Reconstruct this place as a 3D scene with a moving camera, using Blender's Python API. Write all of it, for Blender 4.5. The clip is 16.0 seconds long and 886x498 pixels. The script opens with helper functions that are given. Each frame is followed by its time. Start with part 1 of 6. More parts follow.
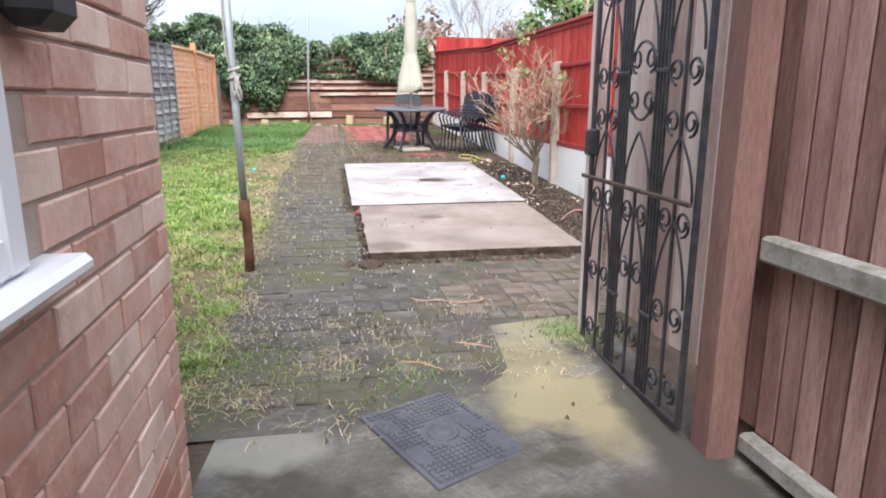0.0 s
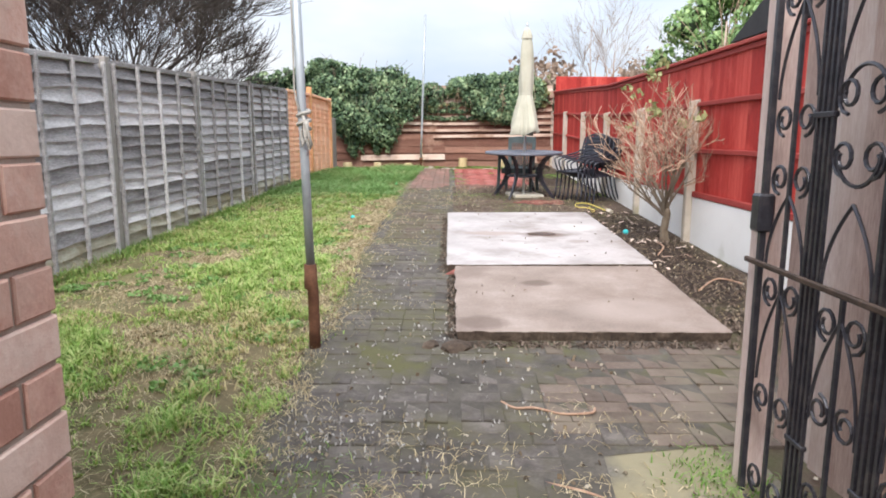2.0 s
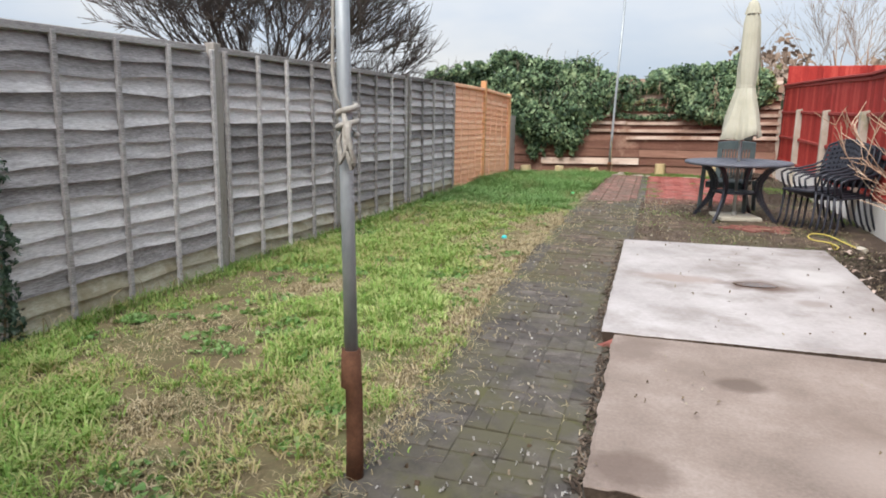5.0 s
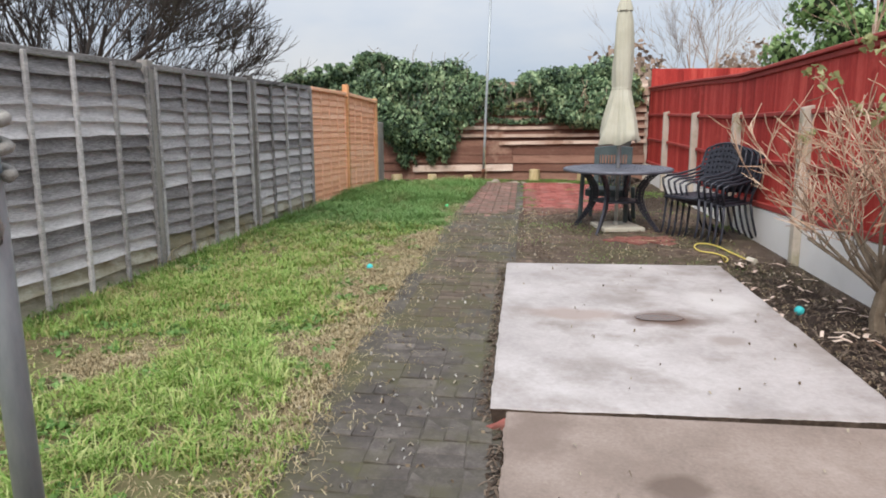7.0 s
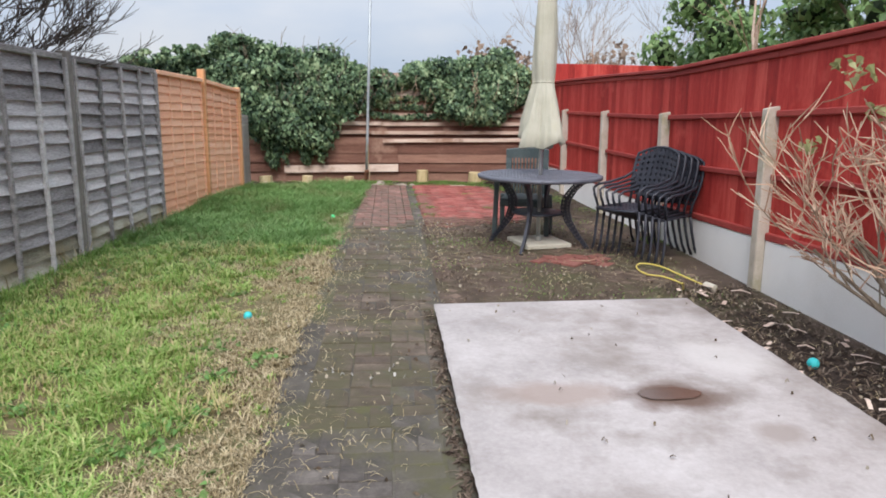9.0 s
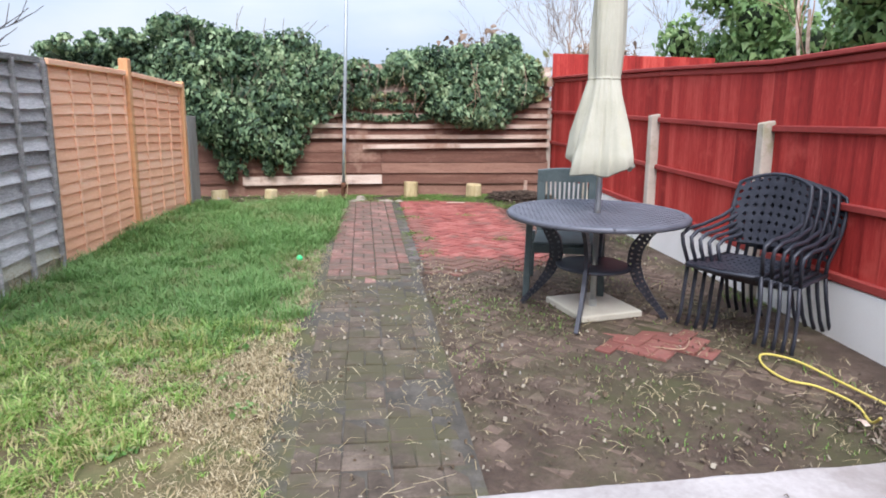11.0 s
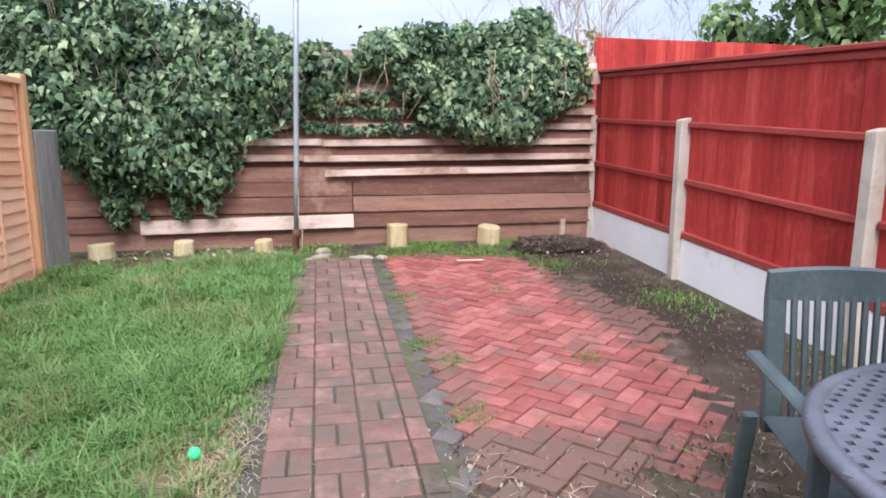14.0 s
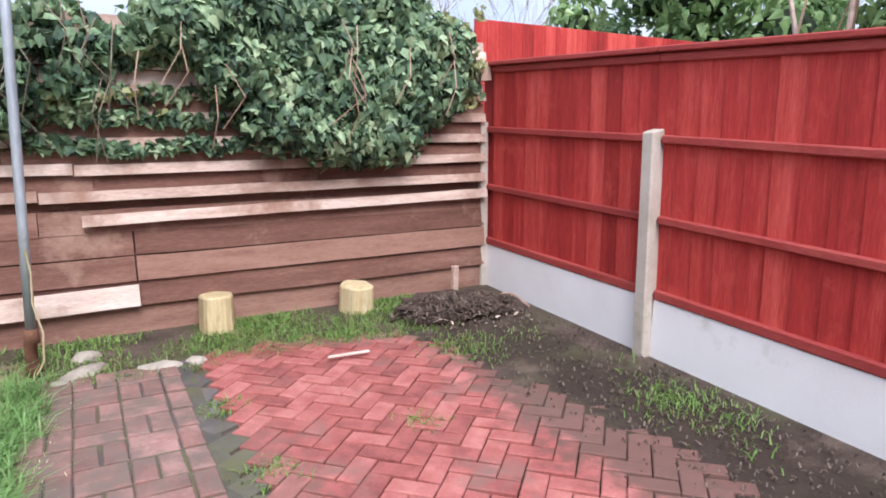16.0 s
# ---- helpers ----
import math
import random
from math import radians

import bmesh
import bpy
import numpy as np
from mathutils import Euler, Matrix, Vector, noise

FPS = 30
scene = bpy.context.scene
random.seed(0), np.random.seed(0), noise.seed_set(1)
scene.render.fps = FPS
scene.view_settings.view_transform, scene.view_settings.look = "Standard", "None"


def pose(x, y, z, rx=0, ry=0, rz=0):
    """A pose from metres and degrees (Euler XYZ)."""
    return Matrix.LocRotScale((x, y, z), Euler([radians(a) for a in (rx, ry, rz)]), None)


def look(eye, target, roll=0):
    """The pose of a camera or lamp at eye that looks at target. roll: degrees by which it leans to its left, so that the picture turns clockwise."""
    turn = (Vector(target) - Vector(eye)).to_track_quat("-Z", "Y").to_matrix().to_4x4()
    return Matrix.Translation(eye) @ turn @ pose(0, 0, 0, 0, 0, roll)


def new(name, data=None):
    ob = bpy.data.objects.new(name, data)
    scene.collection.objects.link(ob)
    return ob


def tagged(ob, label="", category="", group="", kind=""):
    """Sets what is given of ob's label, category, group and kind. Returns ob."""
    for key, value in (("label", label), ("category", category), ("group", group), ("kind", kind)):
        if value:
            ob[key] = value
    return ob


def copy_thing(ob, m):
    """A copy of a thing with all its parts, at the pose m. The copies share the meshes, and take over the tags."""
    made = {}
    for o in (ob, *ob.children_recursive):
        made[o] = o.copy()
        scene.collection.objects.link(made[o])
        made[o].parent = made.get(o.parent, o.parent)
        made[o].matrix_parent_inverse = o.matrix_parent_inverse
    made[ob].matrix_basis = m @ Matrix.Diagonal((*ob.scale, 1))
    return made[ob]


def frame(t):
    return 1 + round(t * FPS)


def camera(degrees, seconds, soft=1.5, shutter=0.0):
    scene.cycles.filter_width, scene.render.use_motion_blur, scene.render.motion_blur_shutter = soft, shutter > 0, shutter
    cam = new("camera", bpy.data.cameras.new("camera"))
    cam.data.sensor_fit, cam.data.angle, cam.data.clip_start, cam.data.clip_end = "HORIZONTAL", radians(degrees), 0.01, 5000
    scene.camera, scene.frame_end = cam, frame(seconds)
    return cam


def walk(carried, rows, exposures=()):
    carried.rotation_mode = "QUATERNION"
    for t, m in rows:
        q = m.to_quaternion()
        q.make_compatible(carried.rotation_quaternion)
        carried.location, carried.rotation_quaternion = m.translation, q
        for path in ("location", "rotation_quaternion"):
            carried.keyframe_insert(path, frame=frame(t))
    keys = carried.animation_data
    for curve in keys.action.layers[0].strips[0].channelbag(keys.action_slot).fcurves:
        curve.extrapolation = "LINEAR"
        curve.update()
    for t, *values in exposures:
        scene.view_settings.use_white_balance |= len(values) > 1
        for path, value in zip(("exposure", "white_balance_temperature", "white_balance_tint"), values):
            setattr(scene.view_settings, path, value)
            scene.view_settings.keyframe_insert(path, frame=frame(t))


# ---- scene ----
cam = camera(69.2, 16.0, soft=1.85)
METRES, EYE, TILT, LEAN, TURN = 13.2, 1.5, 0.0, 0.0, -10.0
ROWS = [
    (0.0, 0.0, 0.0, 0.0, 0.03, -12.94, -0.11),
    (0.5, 0.001, 0.0117, -0.0007, 0.01, -12.75, 0.35),
    (1.0, 0.0052, 0.0307, 0.0004, 2.35, -12.88, 0.15),
    (1.5, 0.006, 0.0494, 0.0012, 5.92, -9.11, 0.07),
    (2.0, 0.0054, 0.0711, 0.0035, 10.58, -9.48, -0.02),
    (2.5, 0.0089, 0.0944, 0.0034, 19.8, -9.62, 0.03),
    (3.0, 0.0114, 0.1116, 0.0042, 31.94, -9.69, -0.35),
    (3.5, 0.0111, 0.1346, 0.006, 37.84, -9.96, -0.94),
    (4.0, 0.0102, 0.15, 0.0075, 37.42, -9.62, -1.02),
    (4.5, 0.0065, 0.176, 0.011, 34.57, -9.97, -1.07),
    (5.0, -0.0011, 0.2004, 0.0091, 28.1, -9.87, -1.0),
    (7.5, -0.0321, 0.2984, 0.014, 15.55, -9.54, -0.38),
    (8.0, -0.0477, 0.3182, 0.0131, 12.33, -9.96, -1.04),
    (8.5, -0.0629, 0.3449, 0.0155, 7.13, -9.81, -0.4),
    (11.0, -0.1093, 0.5373, 0.0343, 2.94, -10.53, -0.38),
    (11.5, -0.1181, 0.5769, 0.0364, 6.41, -10.14, -0.14),
    (12.0, -0.1238, 0.6196, 0.0375, 5.84, -9.9, -0.03),
    (12.5, -0.1315, 0.6626, 0.0406, 5.6, -10.0, -0.04),
    (13.0, -0.1373, 0.7065, 0.0409, 2.51, -10.11, 0.07),
    (13.5, -0.1488, 0.7511, 0.0438, 0.47, -10.23, -0.37),
    (14.0, -0.1576, 0.791, 0.0447, -0.81, -10.15, -0.1),
    (14.5, -0.1638, 0.8402, 0.0482, -4.68, -10.26, -0.13),
    (15.0, -0.1686, 0.8805, 0.0483, -14.75, -10.04, 0.18),
    (15.5, -0.1766, 0.9246, 0.0526, -18.26, -10.37, 0.15),
    (16.0, -0.183, 0.9674, 0.0531, -19.34, -10.05, 0.31),
]
EXPOSURES = [(0.0, 0.64, 6450, 12), (1.0, 0.64, 6550, 12), (2.5, 0.39, 6800, 11), (4.0, 0.25, 6850, 10), (8.2, -0.05, 6700, 11), (11.0, 0.36, 6250, 13), (13.5, 0.45, 6200, 16), (16.0, 0.52, 6150, 17)]
walk(cam, [(t, pose(0, 0, EYE, TILT, LEAN, TURN) @ pose(METRES * x, METRES * y, METRES * z, 90 + pitch, roll, yaw)) for t, x, y, z, yaw, pitch, roll in ROWS], EXPOSURES)

# ---- light ----
SUN_EL, SUN_ROT = radians(48), radians(189)
world = bpy.data.worlds.new("overcast_sky")
scene.world = world
world.use_nodes = True
wn, wl = world.node_tree.nodes, world.node_tree.links
wn.clear()
sky = wn.new("ShaderNodeTexSky")
sky.sky_type, sky.sun_disc, sky.sun_elevation, sky.sun_rotation = "NISHITA", False, SUN_EL, SUN_ROT
sky.dust_density, sky.air_density = 2.0, 1.0
skyb = wn.new("ShaderNodeBackground")
skyb.inputs["Strength"].default_value = 0.10
cloudb = wn.new("ShaderNodeBackground")
cs = wn.new("ShaderNodeSeparateXYZ")
ck = wn.new("ShaderNodeMapRange")
ck.inputs[1].default_value, ck.inputs[2].default_value, ck.inputs[3].default_value, ck.inputs[4].default_value = 0.0, 1.0, 0.72, 1.90
wc = wn.new("ShaderNodeTexCoord")
wm = wn.new("ShaderNodeMapping")
wm.inputs["Scale"].default_value = (1.2, 1.2, 3.2)
wz = wn.new("ShaderNodeTexNoise")
wz.inputs["Scale"].default_value, wz.inputs["Detail"].default_value = 2.2, 5.0
wr = wn.new("ShaderNodeValToRGB")
wr.color_ramp.elements[0].position, wr.color_ramp.elements[0].color = 0.35, (0.62, 0.74, 0.92, 1)
wr.color_ramp.elements[1].position, wr.color_ramp.elements[1].color = 0.66, (0.90, 0.94, 1.0, 1)
wx = wn.new("ShaderNodeMixShader")
wx.inputs[0].default_value = 0.86
wo = wn.new("ShaderNodeOutputWorld")
wl.new(wc.outputs["Generated"], cs.inputs[0])
wl.new(cs.outputs[2], ck.inputs[0])
wl.new(ck.outputs[0], cloudb.inputs["Strength"])
wl.new(wc.outputs["Generated"], wm.inputs["Vector"])
wl.new(wm.outputs[0], wz.inputs["Vector"])
wl.new(wz.outputs["Fac"], wr.inputs[0])
wl.new(wr.outputs[0], cloudb.inputs["Color"])
wl.new(sky.outputs[0], skyb.inputs["Color"])
wl.new(skyb.outputs[0], wx.inputs[1])
wl.new(cloudb.outputs[0], wx.inputs[2])
wl.new(wx.outputs[0], wo.inputs[0])
sun = new("sun", bpy.data.lights.new("sun", "SUN"))
sun.data.energy, sun.data.angle, sun.data.color = 3.4, radians(35), (1.0, 0.97, 0.94)
sun.matrix_world = look((6 * math.sin(SUN_ROT), 6 * math.cos(SUN_ROT), 6 * math.tan(SUN_EL)), (0, 0, 0))


# ---- materials ----
def mat(name, stops, scale=6.0, rough=0.8, metal=0.0, bump=0.3, grain=60.0, stretch=(1, 1, 1), vary=0.0, island=False,
        stain=None, stain_scale=1.5, stain_at=(0.5, 0.7), bump_dist=0.01, mix=0.35, spec=0.3, coords="Object", spots=()):
    """A surface with two scales of variation: broad colour patches and fine grain, stains of a second colour, and relief."""
    m = bpy.data.materials.new(name)
    m.use_nodes = True
    n, l = m.node_tree.nodes, m.node_tree.links
    b = n["Principled BSDF"]
    b.inputs["Metallic"].default_value = metal
    b.inputs["Specular IOR Level"].default_value = spec
    tc, mp = n.new("ShaderNodeTexCoord"), n.new("ShaderNodeMapping")
    mp.inputs["Scale"].default_value = stretch
    if coords == "World":
        gp = n.new("ShaderNodeNewGeometry")
        l.new(gp.outputs["Position"], mp.inputs["Vector"])
    else:
        l.new(tc.outputs[coords], mp.inputs["Vector"])
    vec = mp.outputs[0]
    rnd = None
    if vary or island:
        if island:
            g = n.new("ShaderNodeNewGeometry")
            rnd = g.outputs["Random Per Island"]
        else:
            g = n.new("ShaderNodeObjectInfo")
            rnd = g.outputs["Random"]
        off = n.new("ShaderNodeVectorMath")
        off.operation = "MULTIPLY_ADD"
        cmb = n.new("ShaderNodeCombineXYZ")
        for i in range(3):
            l.new(rnd, cmb.inputs[i])
        off.inputs[1].default_value = (37.0, 19.0, 53.0)
        l.new(cmb.outputs[0], off.inputs[0])
        l.new(vec, off.inputs[2])
        vec = off.outputs[0]
    big = n.new("ShaderNodeTexNoise")
    big.inputs["Scale"].default_value, big.inputs["Detail"].default_value, big.inputs["Roughness"].default_value = scale, 5, 0.6
    l.new(vec, big.inputs["Vector"])
    fine = n.new("ShaderNodeTexNoise")
    fine.inputs["Scale"].default_value, fine.inputs["Detail"].default_value, fine.inputs["Roughness"].default_value = grain, 4, 0.7
    l.new(vec, fine.inputs["Vector"])
    ramp = n.new("ShaderNodeValToRGB")
    e = ramp.color_ramp.elements
    while len(e) < len(stops):
        e.new(0.5)
    for i, c in enumerate(stops):
        e[i].position = 0.28 + 0.44 * i / max(1, len(stops) - 1)
        e[i].color = (*c, 1)
    fac = n.new("ShaderNodeMix")
    fac.inputs[0].default_value = mix
    l.new(big.outputs["Fac"], fac.inputs[2])
    l.new(fine.outputs["Fac"], fac.inputs[3])
    src = fac.outputs[0]
    if vary and rnd is not None:
        ad = n.new("ShaderNodeMath")
        ad.operation = "MULTIPLY_ADD"
        l.new(rnd, ad.inputs[0])
        ad.inputs[1].default_value, ad.inputs[2].default_value = vary, -vary / 2
        ad2 = n.new("ShaderNodeMath")
        ad2.operation = "ADD"
        l.new(ad.outputs[0], ad2.inputs[0])
        l.new(src, ad2.inputs[1])
        src = ad2.outputs[0]
    l.new(src, ramp.inputs[0])
    col = ramp.outputs[0]
    if stain:
        sn = n.new("ShaderNodeTexNoise")
        sn.inputs["Scale"].default_value, sn.inputs["Detail"].default_value, sn.inputs["Roughness"].default_value = stain_scale, 6, 0.65
        gp2 = n.new("ShaderNodeNewGeometry")
        l.new(gp2.outputs["Position"], sn.inputs["Vector"])
        sr = n.new("ShaderNodeMapRange")
        sr.inputs[1].default_value, sr.inputs[2].default_value = stain_at
        l.new(sn.outputs["Fac"], sr.inputs[0])
        mx = n.new("ShaderNodeMix")
        mx.data_type = "RGBA"
        l.new(sr.outputs[0], mx.inputs[0])
        l.new(col, mx.inputs[6])
        mx.inputs[7].default_value = (*stain, 1)
        col = mx.outputs[2]
    for sx, sy, rx, ry, sc, amount in spots:
        sp = n.new("ShaderNodeNewGeometry")
        sv = n.new("ShaderNodeMapping")
        sv.vector_type = "POINT"
        sv.inputs["Location"].default_value = (-sx / rx, -sy / ry, 0)
        sv.inputs["Scale"].default_value = (1 / rx, 1 / ry, 0)
        l.new(sp.outputs["Position"], sv.inputs["Vector"])
        ln = n.new("ShaderNodeVectorMath")
        ln.operation = "LENGTH"
        l.new(sv.outputs[0], ln.inputs[0])
        ed = n.new("ShaderNodeMath")
        ed.operation = "MULTIPLY_ADD"
        l.new(big.outputs["Fac"], ed.inputs[0])
        ed.inputs[1].default_value = 1.6
        l.new(ln.outputs["Value"], ed.inputs[2])
        fr = n.new("ShaderNodeMapRange")
        fr.inputs[1].default_value, fr.inputs[2].default_value, fr.inputs[3].default_value, fr.inputs[4].default_value = 1.45, 1.95, amount, 0.0
        l.new(ed.outputs[0], fr.inputs[0])
        mq = n.new("ShaderNodeMix")
        mq.data_type = "RGBA"
        l.new(fr.outputs[0], mq.inputs[0])
        l.new(col, mq.inputs[6])
        mq.inputs[7].default_value = (*sc, 1)
        col = mq.outputs[2]
    l.new(col, b.inputs["Base Color"])
    rr = n.new("ShaderNodeMapRange")
    rr.inputs[3].default_value, rr.inputs[4].default_value = max(0.05, rough - 0.12), min(1, rough + 0.12)
    l.new(fine.outputs["Fac"], rr.inputs[0])
    l.new(rr.outputs[0], b.inputs["Roughness"])
    if bump:
        bp = n.new("ShaderNodeBump")
        bp.inputs["Strength"].default_value, bp.inputs["Distance"].default_value = bump, bump_dist
        l.new(fac.outputs[0], bp.inputs["Height"])
        l.new(bp.outputs[0], b.inputs["Normal"])
    return m


M_EARTH = mat("dark_earth", [(0.022, 0.015, 0.012), (0.06, 0.041, 0.032), (0.13, 0.095, 0.076)], 9, 0.95, bump=1.0, grain=50, bump_dist=0.03, coords="World")
M_SOIL = mat("soil_moss", [(0.036, 0.025, 0.020), (0.085, 0.060, 0.046), (0.17, 0.125, 0.098)], 4.2, 0.95, bump=1.0, grain=45, stain=(0.075, 0.072, 0.036), stain_scale=1.4, stain_at=(0.46, 0.64), bump_dist=0.03, coords="World",
             spots=((2.35, 14.9, 0.45, 1.5, (0.034, 0.023, 0.017), 0.85), (2.1, 16.4, 0.6, 0.5, (0.040, 0.027, 0.020), 0.8), (2.0, 13.3, 0.5, 0.7, (0.05, 0.036, 0.028), 0.7), (2.4, 7.2, 0.4, 2.6, (0.035, 0.024, 0.019), 0.9)))
M_LAWN = mat("lawn_thatch", [(0.055, 0.042, 0.024), (0.135, 0.108, 0.058), (0.32, 0.255, 0.14)], 2.6, 0.95, bump=0.7, grain=60, stain=(0.11, 0.115, 0.048), stain_scale=2.4, stain_at=(0.46, 0.66), coords="World")
M_APRON = mat("mossy_concrete", [(0.055, 0.050, 0.044), (0.115, 0.106, 0.094), (0.24, 0.225, 0.20)], 3.4, 0.9, bump=0.7, grain=50, stain=(0.062, 0.057, 0.045), stain_scale=3.1, stain_at=(0.45, 0.62), coords="World",
              spots=((0.97, 3.02, 0.34, 0.30, (0.27, 0.235, 0.14), 0.65), (1.06, 2.62, 0.34, 0.34, (0.31, 0.265, 0.155), 0.75), (1.12, 2.30, 0.16, 0.24, (0.25, 0.21, 0.13), 0.5), (-0.44, 2.80, 0.2, 0.16, (0.36, 0.31, 0.20), 0.75), (-0.33, 2.40, 0.30, 0.16, (0.30, 0.29, 0.25), 0.6), (1.25, 3.38, 0.34, 0.3, (0.30, 0.27, 0.17), 0.7), (1.38, 2.2, 0.16, 0.9, (0.055, 0.05, 0.042), 0.9), (1.0, 1.7, 0.6, 0.35, (0.065, 0.058, 0.05), 0.8)))
M_SLABW = mat("pale_concrete", [(0.26, 0.238, 0.232), (0.40, 0.37, 0.365), (0.52, 0.495, 0.495)], 2.4, 0.6, bump=0.3, grain=34, stain=(0.25, 0.218, 0.20), stain_scale=2.1, stain_at=(0.50, 0.70), coords="World",
              spots=((0.72, 7.93, 0.34, 0.14, (0.30, 0.235, 0.205), 0.75), (1.24, 7.88, 0.29, 0.18, (0.135, 0.09, 0.072), 1.0), (1.55, 7.5, 0.12, 0.12, (0.28, 0.24, 0.22), 0.8), (1.75, 8.3, 0.25, 0.3, (0.60, 0.58, 0.57), 0.5)))
M_SLABB = mat("brown_concrete", [(0.15, 0.118, 0.10), (0.26, 0.208, 0.18), (0.38, 0.32, 0.288)], 2.2, 0.75, bump=0.35, grain=60, stain=(0.20, 0.155, 0.13), stain_scale=1.2, stain_at=(0.52, 0.72), coords="World",
              spots=((0.47, 5.02, 0.20, 0.13, (0.12, 0.085, 0.07), 0.6), (0.95, 5.95, 0.12, 0.09, (0.11, 0.08, 0.065), 0.7), (1.5, 5.3, 0.35, 0.25, (0.36, 0.30, 0.27), 0.5), (0.42, 6.3, 0.16, 0.22, (0.16, 0.12, 0.10), 0.6)))
M_PUDDLE = mat("muddy_water", [(0.10, 0.062, 0.047), (0.14, 0.092, 0.072)], 3, 0.13, bump=0.0, spec=0.6, coords="World")
M_CEDGE = mat("broken_concrete_edge", [(0.030, 0.022, 0.017), (0.075, 0.055, 0.042), (0.17, 0.13, 0.10)], 9, 0.95, bump=1.0, grain=40, bump_dist=0.02, coords="World")
M_BED = mat("mossy_grit", [(0.038, 0.034, 0.030), (0.082, 0.074, 0.064), (0.15, 0.135, 0.115)], 5, 0.95, bump=0.8, grain=60, stain=(0.095, 0.092, 0.044), stain_scale=2.2, stain_at=(0.48, 0.64), coords="World")
M_PATH = mat("path_brick", [(0.13, 0.072, 0.060), (0.23, 0.122, 0.102), (0.34, 0.20, 0.172)], 8, 0.9, bump=0.6, grain=70, vary=0.26, stain=(0.15, 0.108, 0.088), stain_scale=4.6, stain_at=(0.40, 0.60))
M_PATHN = mat("worn_path_brick", [(0.052, 0.040, 0.032), (0.105, 0.081, 0.064), (0.20, 0.158, 0.127)], 9, 0.9, bump=0.6, grain=70, vary=0.2, stain=(0.088, 0.080, 0.048), stain_scale=2.6, stain_at=(0.42, 0.60))
M_PATHJ = mat("path_brick_far", [(0.045, 0.040, 0.038), (0.092, 0.081, 0.074), (0.18, 0.160, 0.145)], 9, 0.9, bump=0.6, grain=70, island=True, vary=0.2, stain=(0.095, 0.088, 0.058), stain_scale=2.2, stain_at=(0.44, 0.62))
M_PATCH = mat("brown_paver", [(0.070, 0.053, 0.043), (0.125, 0.096, 0.079), (0.20, 0.158, 0.133)], 5, 0.9, bump=0.5, grain=70, vary=0.25, stain=(0.17, 0.145, 0.11), stain_scale=1.8, stain_at=(0.45, 0.65))
M_HERR = mat("red_paver", [(0.17, 0.052, 0.045), (0.305, 0.092, 0.079), (0.42, 0.165, 0.143)], 9, 0.85, bump=0.5, grain=70, vary=0.24, stain=(0.20, 0.11, 0.09), stain_scale=3.2, stain_at=(0.52, 0.70),
             spots=((2.0, 15.2, 0.42, 1.5, (0.11, 0.075, 0.058), 0.8), (2.1, 13.2, 0.5, 0.5, (0.13, 0.09, 0.068), 0.7), (0.7, 12.95, 0.7, 0.38, (0.13, 0.092, 0.07), 0.8), (1.55, 17.0, 0.7, 0.28, (0.13, 0.09, 0.068), 0.8), (0.45, 14.4, 0.16, 1.6, (0.15, 0.10, 0.08), 0.5), (1.65, 10.95, 0.9, 0.5, (0.17, 0.085, 0.068), 0.55)))
M_HERRD = mat("soiled_red_paver", [(0.17, 0.054, 0.047), (0.285, 0.092, 0.079), (0.38, 0.16, 0.138)], 9, 0.9, bump=0.5, grain=60, island=True, vary=0.24, stain=(0.20, 0.12, 0.095), stain_scale=3.2, stain_at=(0.50, 0.68),
              spots=((2.0, 15.2, 0.42, 1.5, (0.11, 0.075, 0.058), 0.8), (2.1, 13.2, 0.5, 0.5, (0.13, 0.09, 0.068), 0.7), (0.7, 12.95, 0.7, 0.38, (0.13, 0.092, 0.07), 0.8), (1.55, 17.0, 0.7, 0.28, (0.13, 0.09, 0.068), 0.8), (0.45, 14.4, 0.16, 1.6, (0.15, 0.10, 0.08), 0.5), (1.65, 10.95, 0.9, 0.5, (0.17, 0.085, 0.068), 0.55)))
M_BURIED = mat("buried_paver", [(0.070, 0.049, 0.038), (0.138, 0.098, 0.076), (0.235, 0.17, 0.135)], 7, 0.95, bump=0.7, grain=55, island=True, vary=0.12, stain=(0.085, 0.078, 0.045), stain_scale=1.8, stain_at=(0.44, 0.62))
M_GREYP = mat("grey_paver", [(0.065, 0.055, 0.052), (0.115, 0.098, 0.092), (0.19, 0.165, 0.15)], 6, 0.9, bump=0.5, grain=80, vary=0.2, stain=(0.10, 0.10, 0.05), stain_scale=2, stain_at=(0.5, 0.7))
M_HBRICK = mat("house_brick", [(0.48, 0.25, 0.19), (0.67, 0.41, 0.325), (0.79, 0.60, 0.505)], 8, 0.85, bump=0.7, grain=50, vary=0.52, stain=(0.60, 0.44, 0.36), stain_scale=4, stain_at=(0.46, 0.72))
M_MORTAR = mat("mortar", [(0.36, 0.28, 0.23), (0.48, 0.40, 0.34)], 20, 0.95, bump=0.6, grain=120, coords="World")
M_UPVC = mat("white_upvc", [(0.72, 0.74, 0.76), (0.80, 0.81, 0.83)], 3, 0.35, bump=0.0, spec=0.5)
M_GLASS = bpy.data.materials.new("window_glass")
M_GLASS.use_nodes = True
_b = M_GLASS.node_tree.nodes["Principled BSDF"]
_b.inputs["Base Color"].default_value, _b.inputs["Roughness"].default_value = (0.9, 0.95, 0.95, 1), 0.03
_b.inputs["Transmission Weight"].default_value = 1.0
M_BLACK = mat("black_plastic", [(0.012, 0.012, 0.013), (0.03, 0.03, 0.032)], 8, 0.5, bump=0.1)
